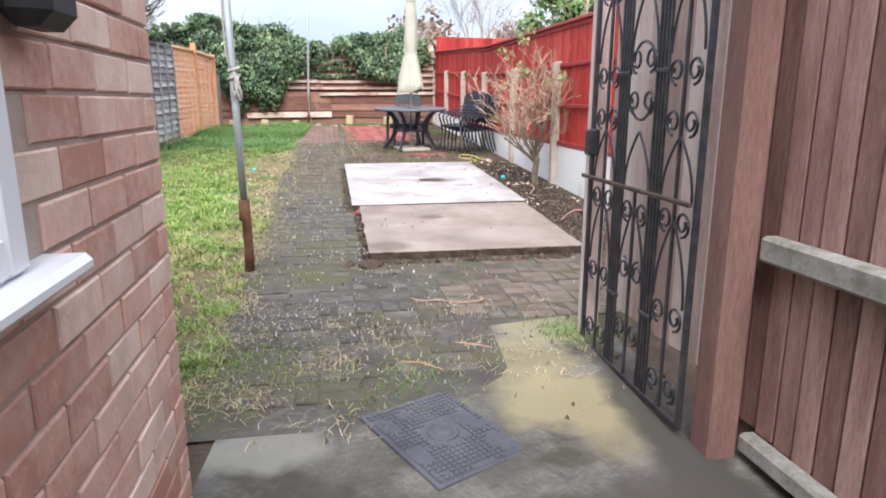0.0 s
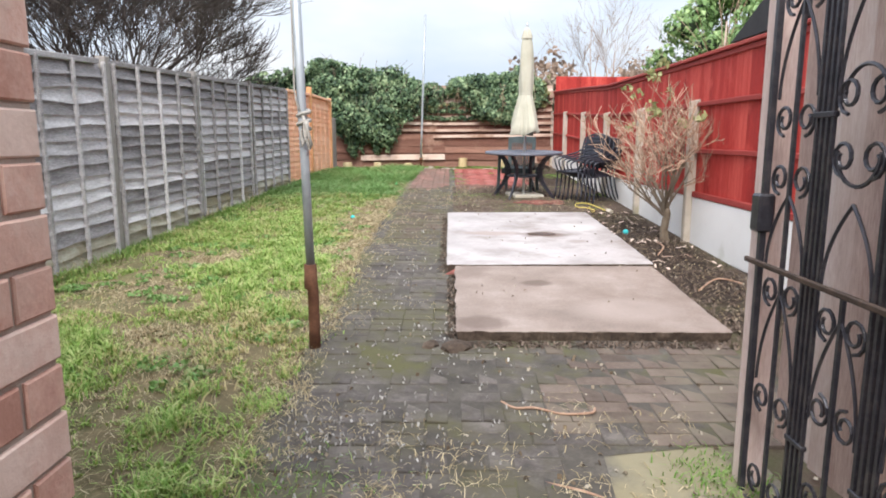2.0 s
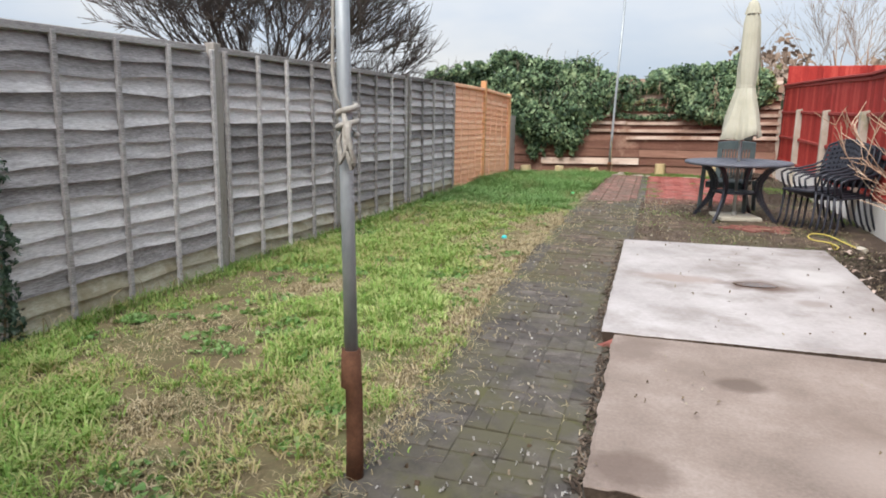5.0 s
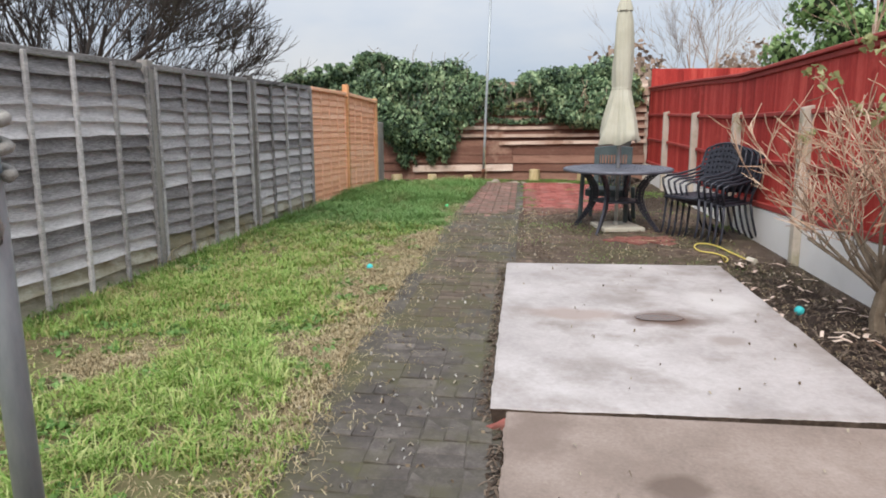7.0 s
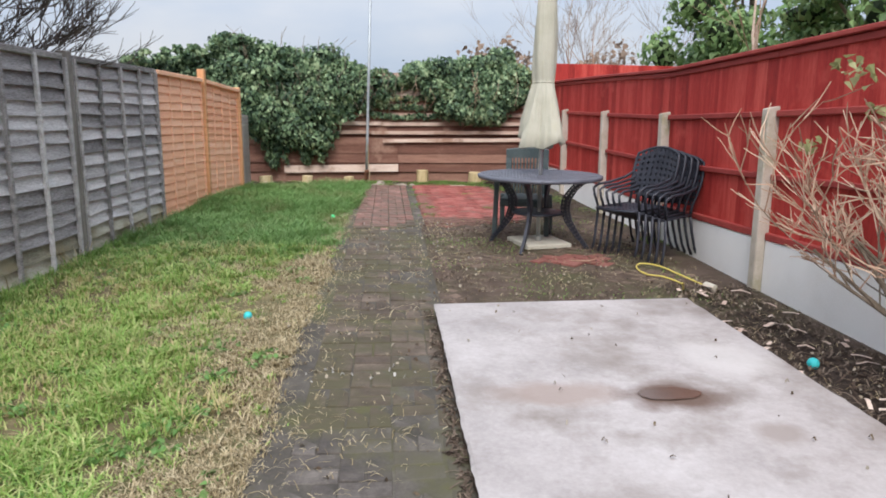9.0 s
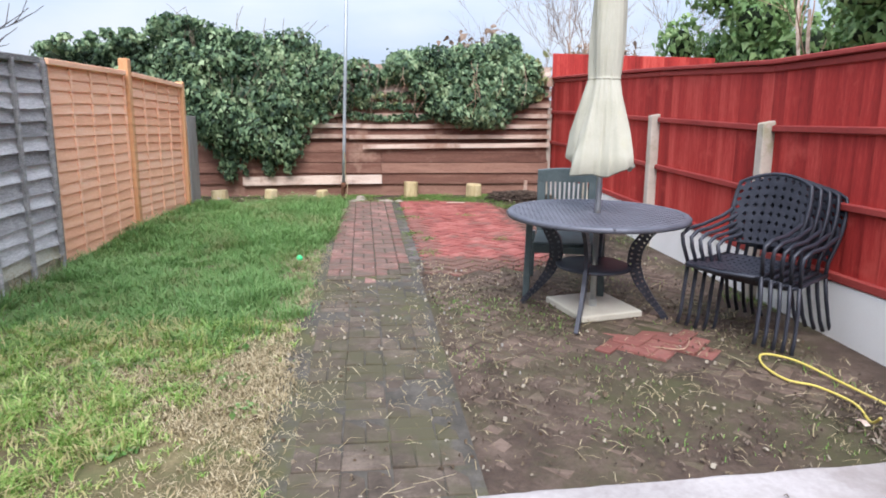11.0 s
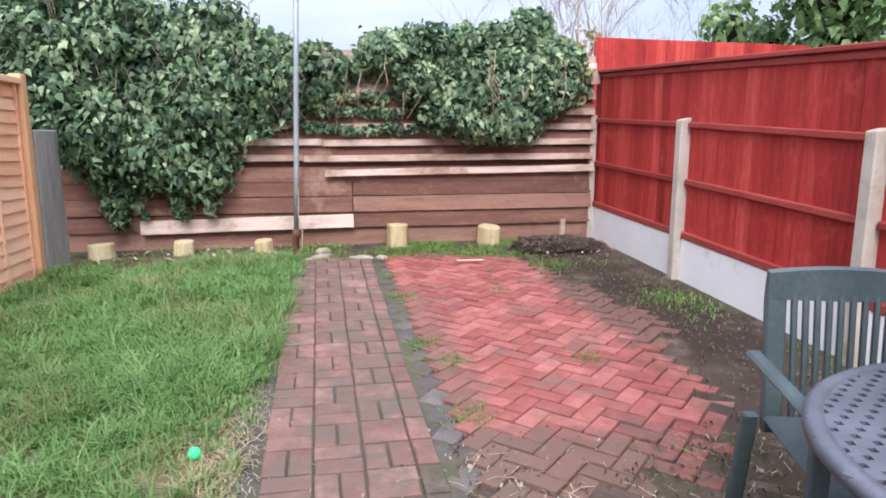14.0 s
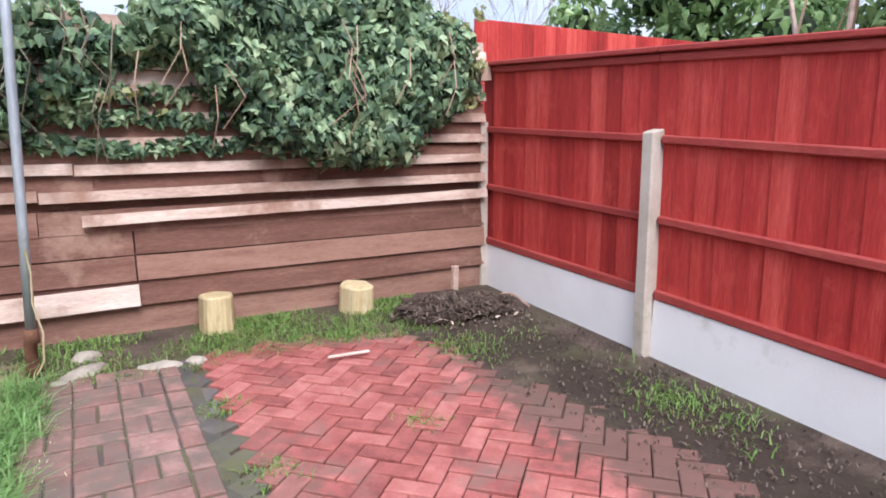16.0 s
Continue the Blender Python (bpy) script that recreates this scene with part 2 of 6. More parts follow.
M_GREYL = mat("pale_weathered_grey_wood", [(0.26, 0.245, 0.235), (0.54, 0.52, 0.505), (0.82, 0.80, 0.79)], 3.0, 0.9, bump=0.6, grain=26, stretch=(6, 0.8, 6), vary=0.24, mix=0.62)
M_GREYW = mat("weathered_grey_wood", [(0.155, 0.145, 0.146), (0.38, 0.366, 0.37), (0.68, 0.67, 0.675)], 3.0, 0.9, bump=0.6, grain=26, stretch=(6, 0.8, 6), vary=0.28, mix=0.62)
M_DARKB = mat("dark_old_batten", [(0.055, 0.048, 0.044), (0.10, 0.088, 0.08), (0.17, 0.15, 0.135)], 3.0, 0.9, bump=0.5, grain=26, stretch=(6, 6, 1), mix=0.5)
M_GREYD = mat("dark_weathered_grey_wood", [(0.14, 0.132, 0.132), (0.37, 0.355, 0.355), (0.68, 0.66, 0.66)], 3.0, 0.9, bump=0.6, grain=26, stretch=(6, 0.8, 6), vary=0.34, mix=0.62)
M_GREYG = mat("algae_stained_grey_wood", [(0.15, 0.14, 0.10), (0.33, 0.31, 0.24), (0.52, 0.50, 0.42)], 3.0, 0.9, bump=0.5, grain=26, stretch=(6, 1, 6), vary=0.3, stain=(0.22, 0.19, 0.12), stain_scale=3.0, stain_at=(0.46, 0.66), mix=0.5)
M_GREYP2 = mat("weathered_grey_post", [(0.16, 0.145, 0.13), (0.30, 0.28, 0.26), (0.44, 0.42, 0.40)], 3.0, 0.9, bump=0.5, grain=26, stretch=(6, 6, 1), vary=0.25, mix=0.5)
M_ORANGE = mat("orange_stained_wood", [(0.72, 0.35, 0.21), (0.87, 0.475, 0.30), (0.92, 0.59, 0.42)], 2.5, 0.8, bump=0.35, grain=26, stretch=(6, 1, 6), vary=0.22, mix=0.5)
M_ORANGEP = mat("orange_stained_post", [(0.54, 0.26, 0.12), (0.70, 0.37, 0.19), (0.78, 0.48, 0.28)], 2.5, 0.8, bump=0.35, grain=26, stretch=(6, 6, 1), vary=0.15, mix=0.5)
M_RED = mat("red_stained_wood", [(0.22, 0.017, 0.015), (0.43, 0.038, 0.032), (0.64, 0.11, 0.085)], 2.0, 0.7, bump=0.4, grain=22, stretch=(7, 7, 0.5), vary=0.24, mix=0.5, stain=(0.56, 0.085, 0.066), stain_scale=3.5, stain_at=(0.56, 0.74))
M_REDR = mat("red_stained_rail", [(0.22, 0.030, 0.028), (0.34, 0.05, 0.044), (0.46, 0.10, 0.08)], 2.2, 0.7, bump=0.3, grain=24, stretch=(5, 1, 5), vary=0.12, mix=0.5)
M_CPOST = mat("concrete_post", [(0.38, 0.33, 0.27), (0.52, 0.46, 0.39), (0.62, 0.57, 0.50)], 5, 0.9, bump=0.4, grain=90, vary=0.15, stain=(0.30, 0.28, 0.16), stain_scale=3, stain_at=(0.55, 0.75))
M_GRAVELB = mat("pale_gravel_board", [(0.80, 0.785, 0.76), (0.89, 0.88, 0.865), (0.93, 0.925, 0.915)], 1.8, 0.85, bump=0.3, grain=80, stain=(0.42, 0.40, 0.26), stain_scale=1.1, stain_at=(0.60, 0.80), coords="World")
M_BROWNB = mat("brown_rough_board", [(0.085, 0.038, 0.028), (0.175, 0.086, 0.063), (0.31, 0.175, 0.13)], 1.6, 0.9, bump=0.6, grain=24, stretch=(0.8, 6, 6), vary=0.34, mix=0.45, stain=(0.38, 0.245, 0.185), stain_scale=2.4, stain_at=(0.58, 0.76))
M_PALEB = mat("pale_split_board", [(0.30, 0.20, 0.155), (0.52, 0.39, 0.32), (0.72, 0.60, 0.52)], 2.6, 0.9, bump=0.6, grain=24, stretch=(0.8, 6, 6), vary=0.3, mix=0.5, stain=(0.30, 0.18, 0.13), stain_scale=2.2, stain_at=(0.50, 0.68))
M_GATEW = mat("brown_stained_boards", [(0.13, 0.068, 0.057), (0.265, 0.148, 0.128), (0.44, 0.285, 0.25)], 2.6, 0.7, bump=0.5, grain=24, stretch=(6, 6, 0.8), vary=0.25, mix=0.5)
M_GATEQ = mat("dark_brown_post", [(0.10, 0.052, 0.044), (0.19, 0.105, 0.090), (0.30, 0.18, 0.155)], 1.8, 0.75, bump=0.5, grain=24, stretch=(6, 6, 0.8), mix=0.5)
M_GATEP = mat("pale_brown_boards", [(0.42, 0.29, 0.25), (0.64, 0.50, 0.455), (0.80, 0.69, 0.65)], 2.0, 0.7, bump=0.5, grain=24, stretch=(6, 6, 0.8), vary=0.5, mix=0.5)
M_MOSSW = mat("lichen_grey_rail", [(0.14, 0.13, 0.115), (0.29, 0.28, 0.255), (0.46, 0.45, 0.42)], 7, 0.95, bump=0.6, grain=50, stain=(0.15, 0.15, 0.10), stain_scale=6, stain_at=(0.5, 0.7))
M_IRON = mat("black_wrought_iron", [(0.018, 0.018, 0.024), (0.045, 0.045, 0.057), (0.11, 0.10, 0.10)], 14, 0.36, metal=0.4, bump=0.3, grain=90, spec=0.5)
M_IRONR = mat("rust_flecked_iron", [(0.03, 0.024, 0.022), (0.075, 0.052, 0.042), (0.15, 0.10, 0.075)], 14, 0.6, metal=0.3, bump=0.4, grain=90)
M_STEEL = mat("galvanised_steel", [(0.26, 0.29, 0.31), (0.38, 0.42, 0.45), (0.50, 0.53, 0.55)], 9, 0.5, metal=0.5, bump=0.2, grain=60, stretch=(1, 1, 0.3))
M_RUST = mat("rusty_steel", [(0.06, 0.028, 0.018), (0.13, 0.06, 0.035), (0.22, 0.11, 0.065)], 12, 0.9, metal=0.1, bump=0.6, grain=70)
M_ROPE = mat("dirty_rope", [(0.25, 0.235, 0.21), (0.46, 0.44, 0.405)], 40, 0.95, bump=0.7, grain=160)
M_COVER = mat("cast_iron_cover", [(0.05, 0.05, 0.058), (0.10, 0.10, 0.115), (0.17, 0.17, 0.18)], 4, 0.6, metal=0.3, bump=0.4, grain=80, coords="World")
M_TABLE = mat("grey_cast_aluminium", [(0.075, 0.08, 0.10), (0.115, 0.12, 0.15), (0.17, 0.175, 0.21)], 5, 0.5, metal=0.25, bump=0.25, grain=80, spec=0.5)
M_CHAIRM = mat("black_cast_metal", [(0.016, 0.018, 0.026), (0.033, 0.036, 0.05), (0.06, 0.064, 0.085)], 6, 0.45, metal=0.25, bump=0.25, grain=80, spec=0.5)
M_GPLAST = mat("dark_green_plastic", [(0.045, 0.065, 0.07), (0.075, 0.10, 0.105), (0.12, 0.15, 0.155)], 4, 0.5, bump=0.1, grain=60, spec=0.4)
M_CLOTH = mat("cream_canvas", [(0.37, 0.355, 0.28), (0.48, 0.468, 0.385), (0.56, 0.55, 0.475)], 3, 0.9, bump=0.3, grain=140, stain=(0.46, 0.44, 0.31), stain_scale=4, stain_at=(0.55, 0.8))
M_PBASE = mat("pale_stone_slab", [(0.42, 0.40, 0.33), (0.54, 0.51, 0.43), (0.62, 0.60, 0.52)], 5, 0.85, bump=0.3, grain=90)
M_ALU = mat("umbrella_pole_aluminium", [(0.45, 0.46, 0.46), (0.60, 0.61, 0.61)], 8, 0.35, metal=0.7, bump=0.05)
M_STUMP = mat("cut_log", [(0.36, 0.27, 0.13), (0.52, 0.42, 0.24), (0.66, 0.58, 0.38)], 9, 0.9, bump=0.6, grain=40, stretch=(3, 3, 0.6), vary=0.2)
M_STONE = mat("pale_stone", [(0.20, 0.165, 0.13), (0.32, 0.28, 0.23), (0.42, 0.37, 0.31)], 7, 0.9, bump=0.6, grain=60, vary=0.2)
M_BARK = mat("grey_bark", [(0.10, 0.075, 0.055), (0.19, 0.15, 0.11), (0.30, 0.25, 0.2)], 9, 0.95, bump=0.6, grain=40)
M_TWIG = mat("reddish_twig", [(0.26, 0.15, 0.10), (0.42, 0.28, 0.20), (0.55, 0.42, 0.32)], 12, 0.85, bump=0.2, grain=40, island=True, vary=0.4)
M_DTWIG = mat("dark_twig", [(0.055, 0.045, 0.045), (0.10, 0.085, 0.08), (0.15, 0.13, 0.12)], 5, 0.9, bump=0.2, grain=40, island=True, vary=0.3)
M_STRAW = mat("dry_straw", [(0.21, 0.165, 0.095), (0.38, 0.31, 0.18), (0.57, 0.49, 0.33)], 3, 0.95, bump=0.0, island=True, vary=0.5)
M_LITTER = mat("dead_leaves", [(0.08, 0.055, 0.036), (0.18, 0.14, 0.095), (0.36, 0.32, 0.255)], 3, 0.95, bump=0.2, island=True, vary=0.6)
M_CHIP = mat("dark_bark_chip", [(0.040, 0.028, 0.021), (0.095, 0.068, 0.051), (0.18, 0.14, 0.11)], 3, 0.95, bump=0.2, island=True, vary=0.5)
M_FLECK = mat("pale_lichen", [(0.18, 0.17, 0.155), (0.30, 0.29, 0.27), (0.46, 0.45, 0.43)], 20, 0.95, bump=0.0, island=True, vary=0.5)
M_YELLOW = mat("yellow_hose", [(0.62, 0.50, 0.10), (0.75, 0.64, 0.18)], 10, 0.5, bump=0.1)
M_TURF = mat("turquoise_ball", [(0.03, 0.45, 0.48), (0.06, 0.58, 0.60)], 10, 0.5, bump=0.1)
M_GREENB = mat("green_ball", [(0.05, 0.62, 0.22), (0.08, 0.75, 0.30)], 10, 0.5, bump=0.1)
M_ROOF = mat("brown_roof_tile", [(0.20, 0.11, 0.08), (0.32, 0.19, 0.14), (0.42, 0.28, 0.22)], 2, 0.9, bump=0.4, grain=20)
M_DROOF = mat("dark_felt_roof", [(0.03, 0.032, 0.035), (0.06, 0.062, 0.065)], 3, 0.9, bump=0.4, grain=40)
M_RENDER = mat("cream_render", [(0.50, 0.44, 0.38), (0.62, 0.56, 0.50)], 2, 0.9, bump=0.3, grain=60)
M_TIMBER = mat("new_timber", [(0.50, 0.36, 0.17), (0.64, 0.48, 0.26), (0.72, 0.58, 0.36)], 4, 0.8, bump=0.2, grain=30)


def leaf_mat(name, stops, rough=0.45, thr=0.25, patch=1.2):
    """Foliage: colour per leaf and per patch, light passing through."""
    m = bpy.data.materials.new(name)
    m.use_nodes = True
    n, l = m.node_tree.nodes, m.node_tree.links
    b = n["Principled BSDF"]
    g = n.new("ShaderNodeNewGeometry")
    nz = n.new("ShaderNodeTexNoise")
    nz.inputs["Scale"].default_value, nz.inputs["Detail"].default_value, nz.inputs["Roughness"].default_value = patch, 9, 0.72
    l.new(g.outputs["Position"], nz.inputs["Vector"])
    mx = n.new("ShaderNodeMath")
    mx.operation = "MULTIPLY_ADD"
    l.new(g.outputs["Random Per Island"], mx.inputs[0])
    mx.inputs[1].default_value = 0.26
    l.new(nz.outputs["Fac"], mx.inputs[2])
    sb = n.new("ShaderNodeMath")
    sb.operation = "SUBTRACT"
    l.new(mx.outputs[0], sb.inputs[0])
    sb.inputs[1].default_value = 0.13
    r = n.new("ShaderNodeValToRGB")
    e = r.color_ramp.elements
    while len(e) < len(stops):
        e.new(0.5)
    for i, c in enumerate(stops):
        e[i].position, e[i].color = 0.34 + 0.32 * i / (len(stops) - 1), (*c, 1)
    l.new(sb.outputs[0], r.inputs[0])
    l.new(r.outputs[0], b.inputs["Base Color"])
    b.inputs["Roughness"].default_value = rough
    b.inputs["Specular IOR Level"].default_value = 0.35
    tr = n.new("ShaderNodeBsdfTranslucent")
    l.new(r.outputs[0], tr.inputs["Color"])
    ms = n.new("ShaderNodeMixShader")
    ms.inputs[0].default_value = thr
    l.new(b.outputs[0], ms.inputs[1])
    l.new(tr.outputs[0], ms.inputs[2])
    l.new(ms.outputs[0], n["Material Output"].inputs[0])
    return m


M_GRASS = leaf_mat("grass_blades", [(0.55, 0.46, 0.26), (0.55, 0.49, 0.24), (0.375, 0.44, 0.15), (0.23, 0.365, 0.085), (0.205, 0.38, 0.08), (0.365, 0.52, 0.145), (0.56, 0.61, 0.27)], 0.6, 0.3, 0.95)
M_LUSH = leaf_mat("long_grass_blades", [(0.32, 0.35, 0.16), (0.20, 0.31, 0.10), (0.14, 0.285, 0.085), (0.175, 0.34, 0.10), (0.30, 0.45, 0.18)], 0.55, 0.3, 1.1)
M_WEED = leaf_mat("weed_blades", [(0.26, 0.27, 0.11), (0.17, 0.25, 0.07), (0.12, 0.24, 0.05), (0.18, 0.33, 0.07), (0.28, 0.40, 0.13)], 0.6, 0.3, 1.6)
M_IVY = leaf_mat("ivy_leaves", [(0.030, 0.060, 0.040), (0.084, 0.148, 0.083), (0.178, 0.28, 0.145), (0.40, 0.51, 0.30)], 0.55, 0.2, 2.6)
M_CLIMB = leaf_mat("climber_leaves", [(0.03, 0.055, 0.042), (0.06, 0.10, 0.072), (0.11, 0.165, 0.115)], 0.55, 0.15, 3.0)
M_HEDGE = leaf_mat("evergreen_leaves", [(0.10, 0.19, 0.07), (0.20, 0.33, 0.12), (0.36, 0.50, 0.22)], 0.45, 0.2, 1.1)
M_BUD = leaf_mat("young_shrub_leaves", [(0.20, 0.21, 0.09), (0.32, 0.34, 0.15), (0.44, 0.45, 0.24)], 0.6, 0.3, 3.0)
M_BRUSH = leaf_mat("bare_brush", [(0.20, 0.14, 0.10), (0.30, 0.22, 0.17), (0.38, 0.30, 0.24)], 0.9, 0.1, 0.8)
# near-black green: the shade deep inside foliage, put into colour
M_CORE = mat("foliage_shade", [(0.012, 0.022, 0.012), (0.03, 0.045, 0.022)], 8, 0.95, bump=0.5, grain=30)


# ---- helpers of this scene ----
RNG = random.Random(7)
NPR = np.random.RandomState(11)
GROUND_Y = (-60, -4, 0, 4.8, 7, 9.5, 11.5, 14, 16.5, 17.6, 30, 60)
GROUND_Z = (-0.3, -0.05, 0, 0.27, 0.41, 0.53, 0.64, 0.735, 0.85, 0.90, 1.0, 1.2)


def gz(y):
    """The height of the sloping garden at y."""
    return float(np.interp(y, GROUND_Y, GROUND_Z))


def lin(v, pairs):
    return float(np.interp(v, [p[0] for p in pairs], [p[1] for p in pairs]))


def thing(name, m, label, category, group="", kind=""):
    ob = new(name)
    ob.empty_display_size = 0.1
    ob.matrix_world = m
    return tagged(ob, label, category, group, kind)


def part(name, bm, material, parent=None, label="", smooth=False):
    me = bpy.data.meshes.new(name)
    bm.to_mesh(me)
    bm.free()
    me.materials.append(material)
    if smooth:
        me.polygons.foreach_set("use_smooth", [True] * len(me.polygons))
    ob = new(name, me)
    if parent is not None:
        ob.parent = parent
    if label:
        ob["label"] = label
    return ob


def raw(name, verts, faces, material, parent=None, smooth=False):
    me = bpy.data.meshes.new(name)
    me.from_pydata(verts, [], faces)
    me.materials.append(material)
    me.update()
    if smooth:
        me.polygons.foreach_set("use_smooth", [True] * len(me.polygons))
    ob = new(name, me)
    if parent is not None:
        ob.parent = parent
    return ob


def box(bm, x0, x1, y0, y1, z0, z1, bevel=0.0, m=None):
    """A box between those bounds, with bevelled edges, turned by m."""
    r = bmesh.ops.create_cube(bm, size=1, matrix=Matrix.Translation(((x0 + x1) / 2, (y0 + y1) / 2, (z0 + z1) / 2)) @ Matrix.Diagonal((x1 - x0, y1 - y0, z1 - z0, 1)))
    vs = r["verts"]
    if bevel:
        es = list({e for v in vs for e in v.link_edges})
        b = bmesh.ops.bevel(bm, geom=es, offset=bevel, segments=1, affect="EDGES")
        vs = list({v for f in b["faces"] for v in f.verts} | {v for v in vs if v.is_valid})
    if m is not None:
        bmesh.ops.transform(bm, matrix=m, verts=vs)
    return vs


def boxed(x0, x1, y0, y1, z0, z1, bevel=0.0, m=None):
    bm = bmesh.new()
    box(bm, x0, x1, y0, y1, z0, z1, bevel, m)
    return bm


def tube(bm, pts, radii, sides=6, cap=True):
    """A round bar along the points."""
    pts = [Vector(p) for p in pts]
    if not hasattr(radii, "__len__"):
        radii = [radii] * len(pts)
    rings = []
    side = None
    for i, p in enumerate(pts):
        d = (pts[min(i + 1, len(pts) - 1)] - pts[max(i - 1, 0)]).normalized()
        if side is None:
            side = d.orthogonal().normalized()
        side = (side - d * side.dot(d))
        side = side.normalized() if side.length > 1e-6 else d.orthogonal().normalized()
        up = d.cross(side)
        rings.append([bm.verts.new(p + radii[i] * (math.cos(a) * side + math.sin(a) * up)) for a in [2 * math.pi * k / sides for k in range(sides)]])
    for a, b in zip(rings, rings[1:]):
        for k in range(sides):
            bm.faces.new((a[k], a[(k + 1) % sides], b[(k + 1) % sides], b[k]))
    if cap:
        bm.faces.new(rings[0][::-1])
        bm.faces.new(rings[-1])


def tubed(pts, radii, sides=6):
    bm = bmesh.new()
    tube(bm, pts, radii, sides)
    return bm


def lathe(bm, profile, sides=24, wave=None, m=None):
    """A turned shape from (radius, height) pairs; wave(angle, height) scales the radius."""
    rings = []
    for r, z in profile:
        ring = []
        for k in range(sides):
            a = 2 * math.pi * k / sides
            q = r * (wave(a, z) if wave else 1)
            v = Vector((q * math.cos(a), q * math.sin(a), z))
            ring.append(bm.verts.new(m @ v if m else v))
        rings.append(ring)
    for a, b in zip(rings, rings[1:]):
        for k in range(sides):
            bm.faces.new((a[k], a[(k + 1) % sides], b[(k + 1) % sides], b[k]))
    return rings


def pierced(fn, nu, nv, hole=0.5, depth=0.02, keep=None, diamond=True):
    """A plate of nu x nv cells, each with a hole through it. fn(u, v, d) places the plate's points, d from 0 (top) to 1 (underside)."""
    bm = bmesh.new()
    vs = {}

    def at(u, v, d):
        k = (round(u, 4), round(v, 4), d)
        if k not in vs:
            vs[k] = bm.verts.new(fn(u, v, d * depth))
        return vs[k]
    for i in range(nu):
        for j in range(nv):
            if keep and not keep((i + 0.5) / nu, (j + 0.5) / nv):
                continue
            c = [(i, j), (i + 1, j), (i + 1, j + 1), (i, j + 1)]
            mx, my = i + 0.5, j + 0.5
            if diamond:
                inner = [(mx, my - hole / 2), (mx + hole / 2, my), (mx, my + hole / 2), (mx - hole / 2, my)]
            else:
                inner = [(mx + (p[0] - mx) * hole, my + (p[1] - my) * hole) for p in c]
            for d in (0, 1):
                for k in range(4):
                    if diamond:
                        f1 = [at(c[k][0] / nu, c[k][1] / nv, d), at(c[(k + 1) % 4][0] / nu, c[(k + 1) % 4][1] / nv, d), at(inner[k][0] / nu, inner[k][1] / nv, d)]
                        f2 = [at(c[(k + 1) % 4][0] / nu, c[(k + 1) % 4][1] / nv, d), at(inner[(k + 1) % 4][0] / nu, inner[(k + 1) % 4][1] / nv, d), at(inner[k][0] / nu, inner[k][1] / nv, d)]
                        for f in (f1, f2):
                            bm.faces.new(f if d == 0 else f[::-1])
                    else:
                        f = [at(c[k][0] / nu, c[k][1] / nv, d), at(c[(k + 1) % 4][0] / nu, c[(k + 1) % 4][1] / nv, d), at(inner[(k + 1) % 4][0] / nu, inner[(k + 1) % 4][1] / nv, d), at(inner[k][0] / nu, inner[k][1] / nv, d)]
                        bm.faces.new(f if d == 0 else f[::-1])
            for k in range(4):
                a, b = inner[k], inner[(k + 1) % 4]
                bm.faces.new((at(a[0] / nu, a[1] / nv, 0), at(b[0] / nu, b[1] / nv, 0), at(b[0] / nu, b[1] / nv, 1), at(a[0] / nu, a[1] / nv, 1)))
    rim = [e for e in bm.edges if len(e.link_faces) == 1]
    tops = {v: k for k, v in vs.items()}
    for e in rim:
        ka, kb = tops[e.verts[0]], tops[e.verts[1]]
        if ka[2] == 0 and kb[2] == 0 and (ka[0], ka[1], 1) in vs and (kb[0], kb[1], 1) in vs:
            bm.faces.new((e.verts[0], e.verts[1], vs[(kb[0], kb[1], 1)], vs[(ka[0], ka[1], 1)]))
    bmesh.ops.recalc_face_normals(bm, faces=bm.faces)
    return bm


def slope_at(y):
    return math.degrees(math.atan2(gz(y + 0.1) - gz(y - 0.1), 0.2))


# ---- ground ----
def sheet(name, x0, x1, y0, y1, lift, material, nx=8, ny=60, rough_z=0.0, edge=None):
    vs, fs = [], []
    ys = sorted(set(list(np.linspace(y0, y1, ny)) + [y for y in GROUND_Y if y0 < y < y1]))
    for y in ys:
        a, b = (x0, x1) if edge is None else edge(y)
        for i in range(nx + 1):
            x = a + (b - a) * i / nx
            vs.append((x, y, gz(y) + lift + rough_z * noise.noise((x * 1.7, y * 1.7, 0.3))))
    for j in range(len(ys) - 1):
        for i in range(nx):
            k = j * (nx + 1) + i
            fs.append((k, k + 1, k + nx + 2, k + nx + 1))
    return raw(name, vs, fs, material, None, True)


ground = tagged(sheet("ground", -300, 300, -300, 400, 0, M_SOIL, 60, 200), "bare mossy brown soil of a sloping back garden", "ground", kind="structure")


def fence_x(y):
    """The line of the grey and orange lap fence."""
    return -3.26 + 0.05 * (y - 5)


def lawn_edge(y):
    return -0.66 + 0.07 * noise.noise((0.3, y * 1.3, 1.0)) + lin(y, ((2, 0.03), (9, -0.02), (13, -0.02), (16.6, 0.16)))


